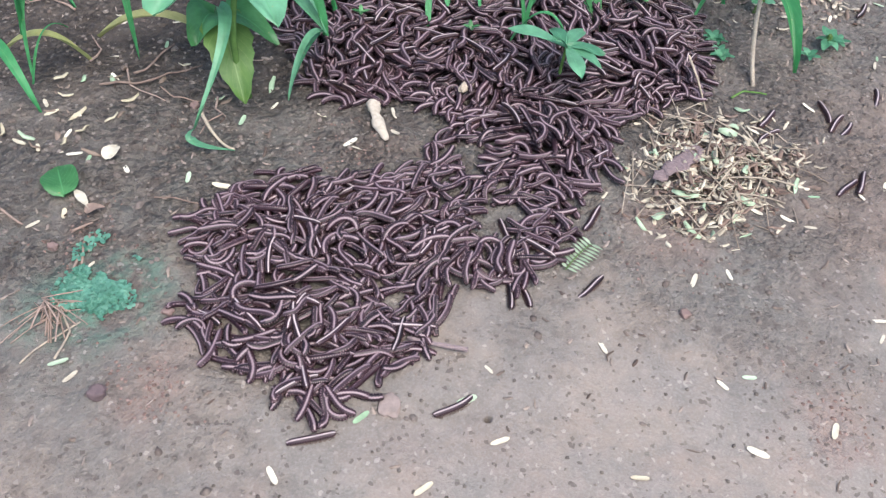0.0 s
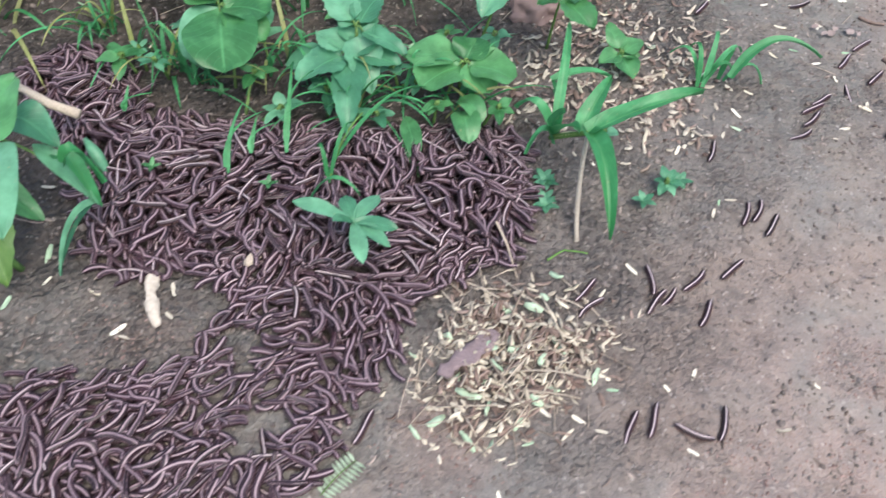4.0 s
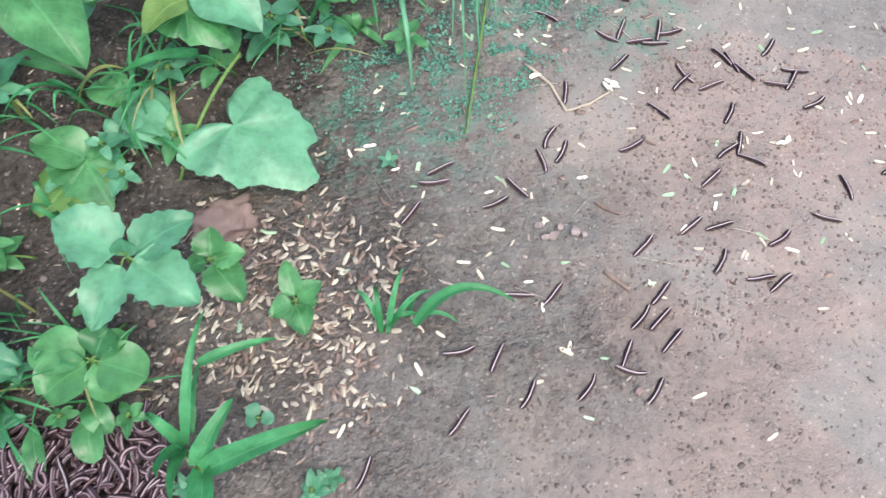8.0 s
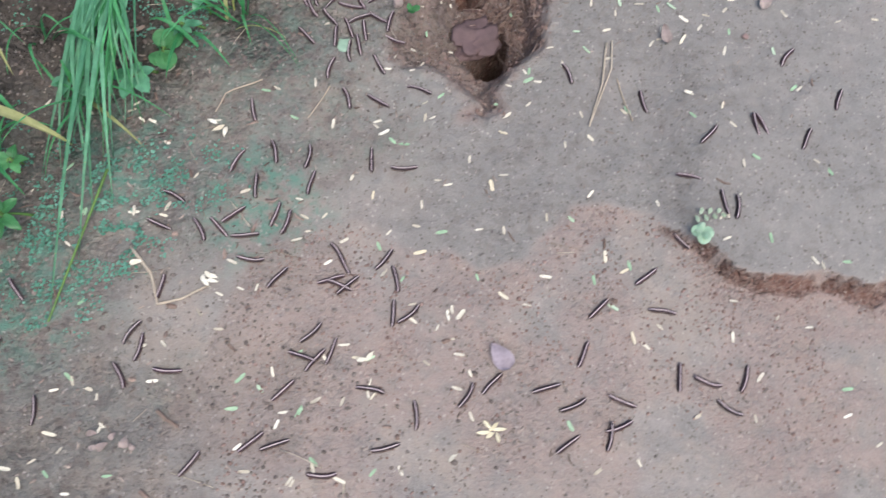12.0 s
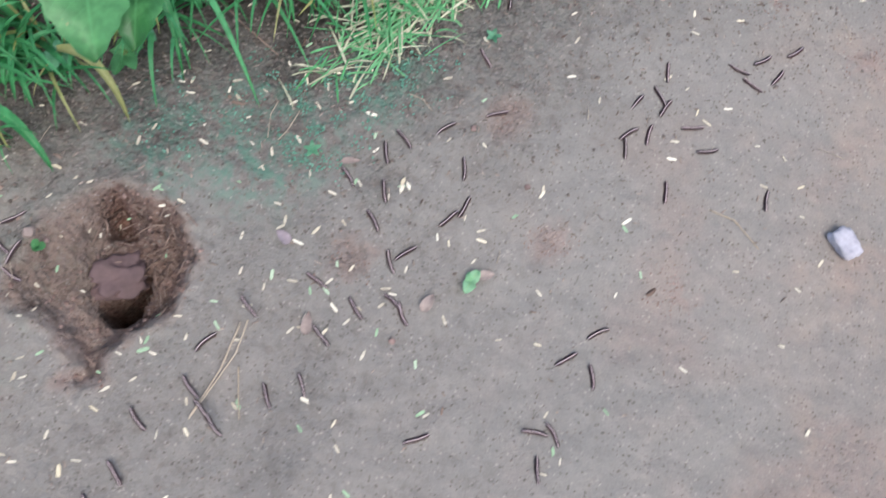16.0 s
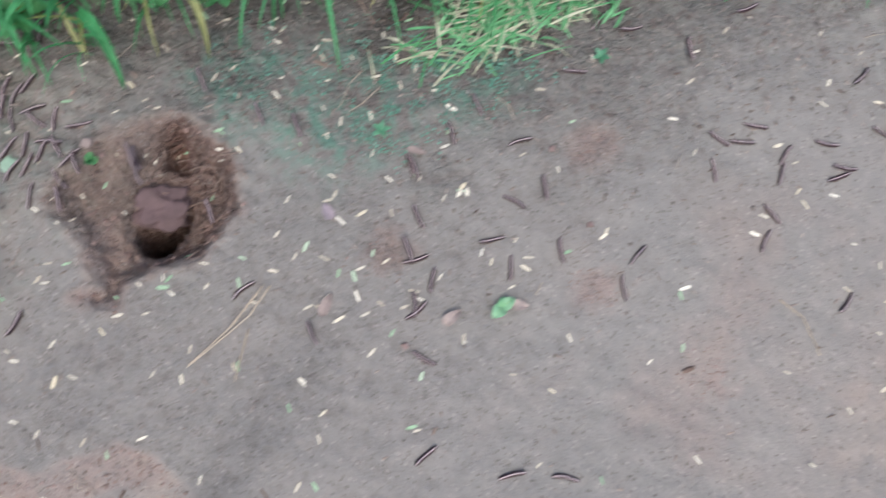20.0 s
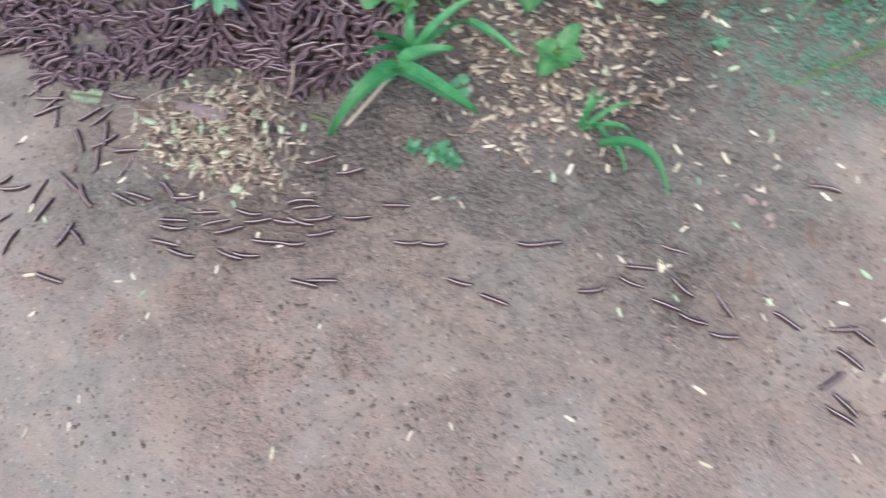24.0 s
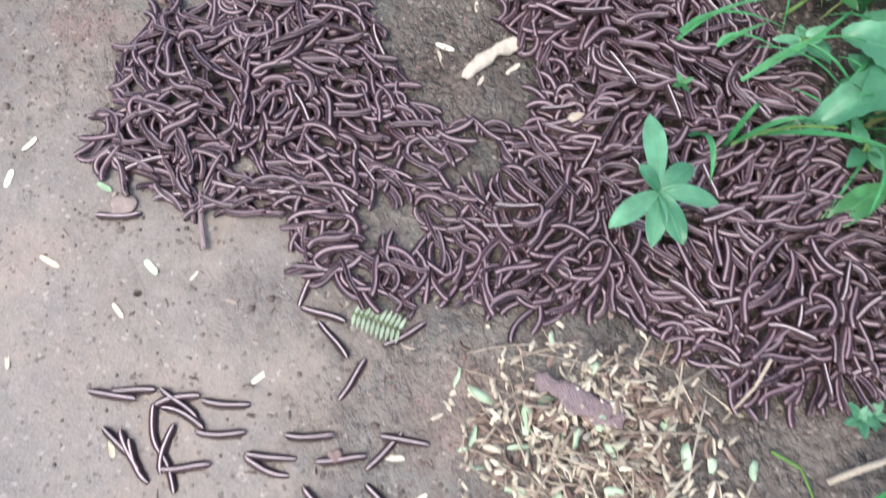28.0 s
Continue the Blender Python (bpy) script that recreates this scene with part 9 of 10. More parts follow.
    crawl(5, (0, 1.547, 2.750, -52), (0.3, 1.547, 2.750, -52), (13.5, 1.993, 2.170, -52), (14, 2.010, 2.148, 13), (14.5, 2.027, 2.126, 78), (15, 2.032, 2.150, 81), (16, 2.036, 2.183, 96), (16.5, 2.032, 2.200, 108), (17, 2.028, 2.211, 134), (17.5, 2.025, 2.213, 171), (18.5, 2.015, 2.207, 209), (19, 1.989, 2.240, 168), (19.5, 1.964, 2.272, 128), (27.5, 1.559, 2.799, 128), (28, 1.559, 2.799, 128))
    crawl(4, (0, 1.415, 2.628, -52), (0.3, 1.415, 2.628, -52), (13.5, 1.922, 1.970, -52), (14, 1.941, 1.945, -8), (14.5, 1.960, 1.920, 36), (16.5, 1.968, 1.924, 38), (18.5, 1.992, 1.945, 44), (19, 1.961, 1.985, 86), (19.5, 1.930, 2.025, 128), (27.5, 1.433, 2.671, 128), (28, 1.433, 2.671, 128))
    crawl(4, (0, 1.256, 2.455, -39), (0.3, 1.256, 2.455, -39), (13.5, 1.892, 1.947, -39), (14.5, 1.940, 1.908, -67), (15.5, 1.960, 1.866, -63), (16, 1.967, 1.854, -73), (17, 1.966, 1.845, -110), (17.5, 1.939, 1.879, -171), (18, 1.912, 1.914, -232), (27.5, 1.404, 2.574, -232), (28, 1.404, 2.574, -232))
    crawl(6, (0, 1.346, 2.548, -52), (0.3, 1.346, 2.548, -52), (13.5, 1.847, 1.897, -52), (14.5, 1.885, 1.848, 26), (15.5, 1.918, 1.865, 32), (16.5, 1.931, 1.877, 53), (17, 1.940, 1.893, 61), (18, 1.886, 1.962, 128), (27.5, 1.381, 2.619, 128), (28, 1.381, 2.619, 128))
    crawl(1, (0, 1.026, 2.289, -39), (0.3, 1.026, 2.289, -39), (13.5, 1.455, 1.946, -39), (14.5, 1.488, 1.919, -36), (16, 1.536, 1.891, -23), (16.5, 1.542, 1.889, -19), (16.8, 1.528, 1.900, 35), (17.2, 1.515, 1.911, 88), (17.5, 1.501, 1.922, 141), (27.5, 1.093, 2.248, 141), (28, 1.093, 2.248, 141))
    crawl(0, (0, 1.179, 2.403, -39), (0.3, 1.179, 2.403, -39), (13.5, 1.872, 1.848, -39), (14.5, 1.925, 1.806, -99), (15, 1.922, 1.790, -92), (16, 1.925, 1.757, -50), (16.5, 1.927, 1.754, -4), (17.5, 1.933, 1.764, 46), (19, 1.943, 1.778, 54), (20, 1.949, 1.786, 21), (20.9, 1.954, 1.780, -45), (28, 1.963, 1.771, -45))
    crawl(2, (0, 1.959, 3.003, -74), (0.3, 1.959, 3.003, -74), (13.6, 2.146, 2.344, -74), (14.1, 2.153, 2.319, -121), (14.6, 2.160, 2.294, -169), (16, 2.094, 2.275, -156), (16.5, 2.076, 2.266, -146), (17, 2.065, 2.256, -139), (18, 2.056, 2.244, -163), (18.5, 2.055, 2.243, -188), (19.5, 2.056, 2.243, -243), (20, 2.056, 2.244, -264), (20.3, 2.057, 2.250, -277), (28, 2.058, 2.262, -277))
    crawl(4, (0, 1.524, 2.741, -52), (0.3, 1.524, 2.741, -52), (13.6, 1.893, 2.262, -52), (14.1, 1.906, 2.244, 0), (14.6, 1.920, 2.226, 53), (16, 1.958, 2.269, 47), (16.5, 1.966, 2.278, 50), (17.5, 1.934, 2.320, 128), (27.5, 1.613, 2.736, 128), (28, 1.613, 2.736, 128))
    crawl(3, (0, 1.603, 2.776, -52), (0.3, 1.603, 2.776, -52), (13.7, 1.961, 2.311, -52), (14.2, 1.975, 2.293, 20), (14.7, 1.988, 2.276, 93), (15, 1.988, 2.279, 90), (16, 1.992, 2.277, 84), (16.5, 1.993, 2.279, 87), (17.5, 1.991, 2.293, 112), (18, 1.983, 2.306, 123), (19, 1.955, 2.338, 141), (19.5, 1.940, 2.349, 154), (20.4, 1.917, 2.353, 180), (28, 1.905, 2.353, 180))
    crawl(4, (0, 1.722, 2.819, -52), (0.3, 1.722, 2.819, -52), (13.8, 2.169, 2.238, -52), (14.1, 2.180, 2.223, 2), (14.5, 2.191, 2.209, 56), (14.8, 2.202, 2.195, 111), (16.5, 2.203, 2.224, 81), (17.5, 2.204, 2.228, 77), (18.5, 2.205, 2.236, 14), (19, 2.205, 2.236, -36), (19.5, 2.204, 2.231, -74), (20, 2.203, 2.221, -96), (28, 2.202, 2.209, -96))
    crawl(3, (0, 1.627, 2.834, -52), (0.3, 1.627, 2.834, -52), (13.9, 1.987, 2.365, -52), (14.4, 2.001, 2.348, 7), (14.9, 2.014, 2.331, 67), (15.5, 2.012, 2.333, 67), (18, 2.018, 2.350, 65), (20, 2.025, 2.384, 88), (28, 2.026, 2.396, 88))
    crawl(5, (0, 1.483, 2.630, -52), (0.3, 1.483, 2.630, -52), (13.9, 1.750, 2.282, -52), (14.4, 1.760, 2.269, -102), (14.9, 1.770, 2.256, -152), (15, 1.764, 2.253, -151), (15.5, 1.755, 2.247, -150), (16, 1.739, 2.238, -149), (16.5, 1.724, 2.258, -191), (17, 1.709, 2.277, -232), (27.5, 1.399, 2.680, -232), (28, 1.399, 2.680, -232))
    crawl(2, (0, 1.359, 2.572, -52), (0.3, 1.359, 2.572, -52), (14, 1.638, 2.209, -52), (14.5, 1.648, 2.196, -3), (15, 1.658, 2.182, 46), (16.5, 1.664, 2.190, 50), (17.5, 1.665, 2.191, 50), (21, 1.658, 2.183, 50), (28, 1.665, 2.192, 50))
    crawl(6, (0, 1.643, 2.846, -52), (0.3, 1.643, 2.846, -52), (14, 2.030, 2.342, -52), (14.5, 2.044, 2.323, 1), (15, 2.059, 2.305, 54), (16, 2.063, 2.311, 18), (17, 2.061, 2.312, -47), (18, 2.057, 2.307, -99), (19, 2.054, 2.292, -126), (19.5, 2.050, 2.287, -161), (20, 2.048, 2.288, -202), (20.3, 2.044, 2.292, -233), (28, 2.037, 2.301, -233))
    crawl(1, (0, 1.579, 2.777, -52), (0.3, 1.579, 2.777, -52), (14, 1.920, 2.333, -52), (14.5, 1.933, 2.316, 7), (15, 1.945, 2.300, 66), (16.5, 1.969, 2.351, 62), (17.5, 1.981, 2.373, 68), (18, 1.985, 2.380, 94), (18.5, 1.986, 2.382, 143), (19, 1.982, 2.380, 183), (19.5, 1.974, 2.375, 199), (20, 1.957, 2.367, 206), (28, 1.946, 2.362, 206))
    crawl(1, (0, 1.764, 2.940, 308), (0.3, 1.764, 2.940, 308), (14, 2.146, 2.444, 308), (14.3, 2.156, 2.432, 252), (14.7, 2.165, 2.419, 196), (15, 2.174, 2.407, 140), (15.5, 2.168, 2.413, 148), (16.5, 2.144, 2.427, 164), (17, 2.139, 2.428, 180), (18.5, 2.137, 2.427, 230), (19, 2.133, 2.421, 233), (20, 2.113, 2.395, 230), (28, 2.105, 2.386, 230))
    crawl(5, (0, 1.535, 2.775, -52), (0.3, 1.535, 2.775, -52), (14, 1.923, 2.270, -52), (14.5, 1.937, 2.252, -4), (15, 1.951, 2.233, 44), (15.5, 1.955, 2.237, 63), (16, 1.957, 2.241, 100), (16.5, 1.957, 2.244, 154), (17, 1.952, 2.241, 199), (17.5, 1.943, 2.232, 222), (18, 1.931, 2.215, 234), (19, 1.907, 2.169, 248), (20, 1.895, 2.121, 259), (28, 1.892, 2.109, 259))
    crawl(5, (0, 1.313, 2.498, -54), (0.7, 1.313, 2.498, -54), (14, 1.563, 2.153, -54), (15, 1.582, 2.127, -78), (16, 1.583, 2.120, -70), (17, 1.591, 2.113, -15), (18, 1.594, 2.115, 41), (19.3, 1.592, 2.120, 114), (20.3, 1.545, 2.157, 141), (27.5, 1.208, 2.427, 141), (28, 1.208, 2.427, 141))
    crawl(3, (0, 1.299, 2.491, -39), (0.3, 1.299, 2.491, -39), (14, 1.673, 2.192, -39), (15, 1.700, 2.171, -79), (15.5, 1.703, 2.156, -78), (17, 1.718, 2.084, -77), (17.5, 1.696, 2.102, -148), (18, 1.674, 2.120, -219), (27.5, 1.256, 2.454, -219), (28, 1.256, 2.454, -219))
    crawl(7, (0, 1.471, 2.625, -52), (3.7, 1.471, 2.625, -52), (14.5, 1.681, 2.352, -52), (15, 1.691, 2.340, 24), (15.5, 1.700, 2.327, 101), (16.5, 1.697, 2.338, 138), (17, 1.696, 2.339, 162), (18.5, 1.684, 2.336, 194), (20.5, 1.676, 2.329, 205), (28, 1.665, 2.324, 205))
    crawl(2, (0, 1.853, 2.916, -52), (0.3, 1.853, 2.916, -52), (14.5, 2.161, 2.515, -52), (15, 2.172, 2.500, -97), (15.5, 2.183, 2.486, -142), (16, 2.167, 2.474, -137), (16.5, 2.159, 2.467, -137), (18, 2.152, 2.462, -127), (18.5, 2.147, 2.455, -125), (19.5, 2.126, 2.424, -136), (20, 2.115, 2.413, -158), (20.1, 2.110, 2.414, -189), (28, 2.099, 2.415, -189))
    crawl(1, (0, 1.644, 2.866, -52), (0.3, 1.644, 2.866, -52), (14.5, 1.981, 2.428, -52), (15, 1.992, 2.413, 16), (15.5, 2.004, 2.397, 84), (16.5, 2.006, 2.409, 105), (17, 2.006, 2.412, 143), (18, 2.006, 2.417, 206), (18.5, 2.005, 2.417, 204), (19, 1.997, 2.414, 202), (20, 1.964, 2.401, 201), (28, 1.953, 2.397, 201))
    crawl(5, (0, 1.959, 3.003, -67), (0.3, 1.959, 3.003, -67), (14.5, 2.182, 2.482, -67), (15, 2.190, 2.464, 7), (15.5, 2.197, 2.446, 82), (16, 2.198, 2.450, 63), (17.5, 2.198, 2.453, 44), (19, 2.198, 2.451, 35), (19.5, 2.202, 2.452, 34), (19.8, 2.212, 2.459, 36), (28, 2.221, 2.466, 36))
    crawl(3, (0, 1.102, 2.386, -39), (0.3, 1.102, 2.386, -39), (14.5, 1.839, 1.796, -39), (15.5, 1.891, 1.754, -24), (16.5, 1.899, 1.753, 26), (17, 1.899, 1.754, 32), (19.5, 1.884, 1.750, 36), (20, 1.883, 1.752, 43), (20.5, 1.888, 1.762, 51), (21, 1.901, 1.781, 56), (28, 1.908, 1.791, 56))
    crawl(7, (0, 1.206, 2.439, 321), (0.3, 1.206, 2.439, 321), (15, 1.672, 2.065, 321), (15.5, 1.688, 2.052, 278), (16, 1.704, 2.040, 235), (17.5, 1.696, 2.032, 222), (20.5, 1.698, 2.030, 221), (21, 1.696, 2.027, 219), (21.1, 1.689, 2.022, 216), (28, 1.679, 2.015, 216))
    crawl(4, (0, 1.753, 2.932, 308), (0.3, 1.753, 2.932, 308), (15, 2.104, 2.475, 308), (15.5, 2.116, 2.459, 237), (16, 2.128, 2.444, 167), (17, 2.102, 2.446, 188), (17.5, 2.087, 2.441, 194), (18, 2.078, 2.439, 198), (19, 2.073, 2.438, 199), (20, 2.074, 2.435, 199), (28, 2.062, 2.431, 199))
    crawl(3, (0, 1.842, 3.002, -52), (0.3, 1.842, 3.002, -52), (15, 2.199, 2.539, -52), (15.5, 2.211, 2.523, -93), (16, 2.223, 2.508, -133), (17, 2.212, 2.500, -150), (18, 2.183, 2.487, -148), (19, 2.173, 2.477, -131), (19.5, 2.167, 2.469, -126), (20, 2.145, 2.498, -179), (20.5, 2.122, 2.527, -232), (27.5, 1.809, 2.934, -232), (28, 1.809, 2.934, -232))
    crawl(1, (0, 1.457, 2.705, -52), (5.5, 1.457, 2.705, -52), (15.5, 1.652, 2.451, -52), (15.8, 1.659, 2.443, 1), (16.2, 1.665, 2.434, 54), (16.5, 1.672, 2.426, 108), (18.5, 1.674, 2.428, 100), (20, 1.670, 2.427, 82), (20.1, 1.671, 2.432, 79), (28, 1.673, 2.443, 79))
    crawl(0, (0, 1.505, 2.727, 308), (5.4, 1.505, 2.727, 308), (15.5, 1.702, 2.470, 308), (16.5, 1.722, 2.445, 261), (18, 1.727, 2.446, 256), (20, 1.720, 2.441, 218), (28, 1.711, 2.433, 218))
    crawl(3, (0, 2.008, 3.051, -52), (1.4, 2.008, 3.051, -52), (15.5, 2.286, 2.695, -52), (16.5, 2.305, 2.669, -117), (17.5, 2.289, 2.636, -127), (18, 2.284, 2.626, -176), (18.5, 2.285, 2.628, -246), (19, 2.287, 2.633, -292), (20, 2.251, 2.679, -232), (27.5, 1.981, 3.025, -232), (28, 1.981, 3.025, -232))
    crawl(5, (0, 1.613, 2.765, -52), (8.8, 1.613, 2.765, -52), (15.8, 1.750, 2.587, -52), (16.8, 1.769, 2.562, -117), (17.5, 1.768, 2.560, -99), (19.5, 1.772, 2.567, -86), (20, 1.762, 2.580, -159), (20.5, 1.752, 2.593, -232), (27.5, 1.612, 2.775, -232), (28, 1.612, 2.775, -232))
    crawl(2, (0, 1.891, 2.987, -52), (5.7, 1.891, 2.987, -52), (15.9, 2.089, 2.729, -52), (16.4, 2.099, 2.716, -6), (16.9, 2.109, 2.704, 41), (18.5, 2.111, 2.704, 47), (19.5, 2.120, 2.716, 47), (19.7, 2.126, 2.722, 44), (28, 2.135, 2.730, 44))
    crawl(4, (0, 1.634, 2.870, -52), (5, 1.634, 2.870, -52), (16, 1.850, 2.591, -52), (16.5, 1.859, 2.578, 14), (17, 1.869, 2.565, 81), (18.5, 1.870, 2.577, 134), (19, 1.869, 2.578, 166), (20, 1.866, 2.573, 233), (28, 1.858, 2.563, 233))
    crawl(5, (0, 1.778, 2.890, -52), (7.9, 1.778, 2.890, -52), (16, 1.937, 2.684, -52), (16.5, 1.946, 2.671, -10), (17, 1.956, 2.659, 32), (19, 1.958, 2.661, 39), (19.5, 1.962, 2.664, 42), (19.8, 1.971, 2.673, 44), (28, 1.980, 2.682, 44))
    crawl(1, (0, 1.949, 3.016, -61), (4.2, 1.949, 3.016, -61), (16, 2.130, 2.685, -61), (16.5, 2.138, 2.671, 8), (17, 2.146, 2.657, 76), (18.5, 2.158, 2.692, 63), (19.5, 2.163, 2.700, 62), (19.7, 2.166, 2.706, 65), (28, 2.171, 2.717, 65))
    crawl(5, (0, 1.662, 2.850, -52), (7.2, 1.662, 2.850, -52), (16, 1.833, 2.628, -52), (16.5, 1.843, 2.615, 15), (17, 1.853, 2.602, 82), (19.5, 1.852, 2.610, 82), (20.5, 1.831, 2.638, 128), (27.5, 1.682, 2.831, 128), (28, 1.682, 2.831, 128))
    crawl(2, (0, 1.952, 3.013, -33), (4.5, 1.952, 3.013, -33), (16, 2.260, 2.810, -33), (16.5, 2.273, 2.802, -86), (17, 2.286, 2.793, -139), (17.5, 2.281, 2.788, -124), (18, 2.279, 2.787, -79), (18.5, 2.280, 2.789, -14), (19, 2.282, 2.791, 42), (19.3, 2.283, 2.796, 79), (20.3, 2.254, 2.833, 128), (27.5, 2.046, 3.100, 128), (28, 2.046, 3.100, 128))
    crawl(6, (0, 1.935, 3.034, -37), (4.2, 1.935, 3.034, -37), (16, 2.234, 2.805, -37), (16.5, 2.246, 2.795, 4), (17, 2.259, 2.786, 45), (18, 2.257, 2.786, 45), (19, 2.260, 2.789, 45), (19.5, 2.241, 2.802, 95), (20, 2.223, 2.816, 144), (27.5, 1.947, 3.019, 144), (28, 1.947, 3.019, 144))
    crawl(4, (0, 1.206, 2.468, -39), (0.3, 1.206, 2.468, -39), (16.5, 1.620, 2.137, -39), (17.5, 1.645, 2.117, -27), (18, 1.652, 2.113, -26), (20, 1.698, 2.098, 1), (20.5, 1.715, 2.101, 12), (20.9, 1.736, 2.108, 21), (28, 1.747, 2.113, 21))
    crawl(4, (0, 1.954, 3.009, -70), (4.9, 1.954, 3.009, -70), (16.5, 2.079, 2.660, -70), (17.5, 2.090, 2.630, -101), (18.5, 2.082, 2.591, -102), (19, 2.079, 2.577, -103), (19.5, 2.078, 2.571, -104), (20, 2.077, 2.570, -105), (28, 2.074, 2.558, -105))
    crawl(7, (0, 1.650, 2.810, -52), (0.3, 1.650, 2.810, -52), (16.7, 2.014, 2.337, -52), (17.2, 2.025, 2.323, 19), (17.7, 2.036, 2.308, 91), (18.5, 2.036, 2.312, 87), (19, 2.037, 2.320, 90), (20, 2.033, 2.353, 99), (28, 2.032, 2.365, 99))
    crawl(5, (0, 2.078, 3.137, -52), (6.1, 2.078, 3.137, -52), (17, 2.293, 2.862, -52), (17.5, 2.303, 2.849, -4), (18, 2.312, 2.836, 43), (19, 2.309, 2.833, 43), (19.5, 2.296, 2.850, 86), (20, 2.282, 2.867, 128), (27.5, 2.081, 3.126, 128), (28, 2.081, 3.126, 128))
    crawl(6, (0, 0.271, 0.892, -80), (10.5, 0.271, 0.892, -80), (22.5, 0.336, 0.515, -80), (23.5, 0.342, 0.483, -144), (24.5, 0.332, 0.477, -136), (27.8, 0.326, 0.473, -103), (28, 0.323, 0.461, -103))
    crawl(4, (0, 0.258, 0.763, 297), (15.3, 0.258, 0.763, 297), (22.5, 0.361, 0.557, 297), (23.5, 0.375, 0.528, 239), (25.5, 0.371, 0.529, 239), (27.7, 0.363, 0.525, 243), (28, 0.357, 0.514, 243))
    crawl(6, (0, 0.217, 0.745, -52), (14.3, 0.217, 0.745, -52), (22.5, 0.379, 0.539, -52), (23.5, 0.399, 0.514, -123), (25, 0.374, 0.475, -130), (25.5, 0.360, 0.461, -136), (26, 0.348, 0.450, -140), (26.5, 0.341, 0.445, -143), (27.5, 0.335, 0.443, -145), (28, 0.325, 0.436, -145))
    crawl(6, (0, 0.011, 0.889, -52), (6.8, 0.011, 0.889, -52), (22.5, 0.317, 0.491, -52), (23, 0.327, 0.478, -101), (23.5, 0.337, 0.466, -150), (24.5, 0.320, 0.455, -150), (25, 0.315, 0.452, -153), (27.5, 0.308, 0.448, -156), (28, 0.297, 0.443, -156))
    crawl(0, (0, 0.275, 0.832, -68), (12.4, 0.275, 0.832, -68), (22.5, 0.398, 0.532, -68), (23.5, 0.410, 0.502, -128), (24, 0.405, 0.496, -127), (25.5, 0.400, 0.487, -131), (26, 0.391, 0.477, -133), (27, 0.366, 0.453, -138), (28, 0.357, 0.445, -138))
    crawl(6, (0, 0.259, 0.889, -69), (9.7, 0.259, 0.889, -69), (22.5, 0.404, 0.505, -69), (23.5, 0.416, 0.476, -136), (25.5, 0.415, 0.479, -135), (27, 0.406, 0.470, -136), (28, 0.397, 0.462, -136))
    crawl(2, (0, -0.080, 0.479, 1), (7.2, -0.080, 0.479, 1), (22.5, 0.411, 0.484, 1), (23, 0.427, 0.484, -69), (23.5, 0.443, 0.485, -139), (24, 0.442, 0.487, -139), (25, 0.445, 0.490, -139), (25.5, 0.445, 0.489, -139), (27, 0.436, 0.483, -139), (28, 0.427, 0.475, -139))
    crawl(3, (0, 0.218, 0.793, -75), (10.2, 0.218, 0.793, -75), (22.8, 0.324, 0.405, -75), (23.8, 0.332, 0.375, -93), (24, 0.332, 0.371, -65), (25, 0.335, 0.372, -8), (25.5, 0.343, 0.373, -1), (26, 0.359, 0.374, 2), (26.5, 0.381, 0.372, 8), (28, 0.392, 0.374, 8))
    crawl(0, (0, 0.214, 0.767, -87), (10.7, 0.214, 0.767, -87), (23, 0.232, 0.375, -87), (24, 0.233, 0.343, -114), (25, 0.221, 0.308, -107), (25.5, 0.220, 0.302, -98), (26.5, 0.216, 0.297, -60), (27.5, 0.209, 0.298, -16), (28, 0.214, 0.298, 7))
    crawl(7, (0, 0.126, 0.837, -72), (9.9, 0.126, 0.837, -72), (23, 0.255, 0.438, -72), (23.5, 0.260, 0.422, -120), (24, 0.265, 0.407, -169), (24.5, 0.267, 0.407, -167), (25, 0.264, 0.409, -159), (25.5, 0.253, 0.404, -143), (26, 0.242, 0.392, -128), (27, 0.230, 0.358, -109), (28, 0.218, 0.311, -105))
    crawl(6, (0, 0.078, 0.496, 0), (17.9, 0.078, 0.496, 0), (23, 0.239, 0.496, 0), (23.5, 0.255, 0.497, -60), (24, 0.271, 0.497, -120), (25.5, 0.271, 0.495, -120), (27, 0.262, 0.480, -121), (28, 0.259, 0.474, -121))
    crawl(3, (0, 0.241, 0.890, -98), (12.5, 0.241, 0.890, -98), (23, 0.198, 0.558, -98), (24, 0.193, 0.527, -137), (25, 0.175, 0.511, -130), (25.5, 0.174, 0.509, -116), (26.5, 0.179, 0.506, -89), (28, 0.180, 0.504, -81))
    crawl(0, (0, 0.300, 0.858, 270), (10.2, 0.300, 0.858, 270), (23, 0.299, 0.449, 270), (23.5, 0.299, 0.433, 224), (24, 0.298, 0.417, 178), (25, 0.292, 0.419, 186), (26, 0.277, 0.413, 217), (26.5, 0.270, 0.404, 227), (28, 0.241, 0.368, 227))
    crawl(7, (0, 0.296, 0.858, 264), (11.4, 0.296, 0.858, 264), (23, 0.259, 0.487, 264), (24, 0.256, 0.455, 322), (25.5, 0.261, 0.453, 287), (26.5, 0.260, 0.444, 259), (27.8, 0.258, 0.435, 255), (28, 0.255, 0.424, 255))
    crawl(4, (0, 0.241, 0.780, 277), (9, 0.241, 0.780, 277), (23, 0.296, 0.336, 277), (23.5, 0.298, 0.320, 200), (24, 0.300, 0.304, 122), (25, 0.296, 0.301, 122), (26.5, 0.297, 0.293, 126), (27, 0.295, 0.297, 131), (27.5, 0.286, 0.305, 134), (27.7, 0.278, 0.313, 137), (28, 0.269, 0.322, 137))
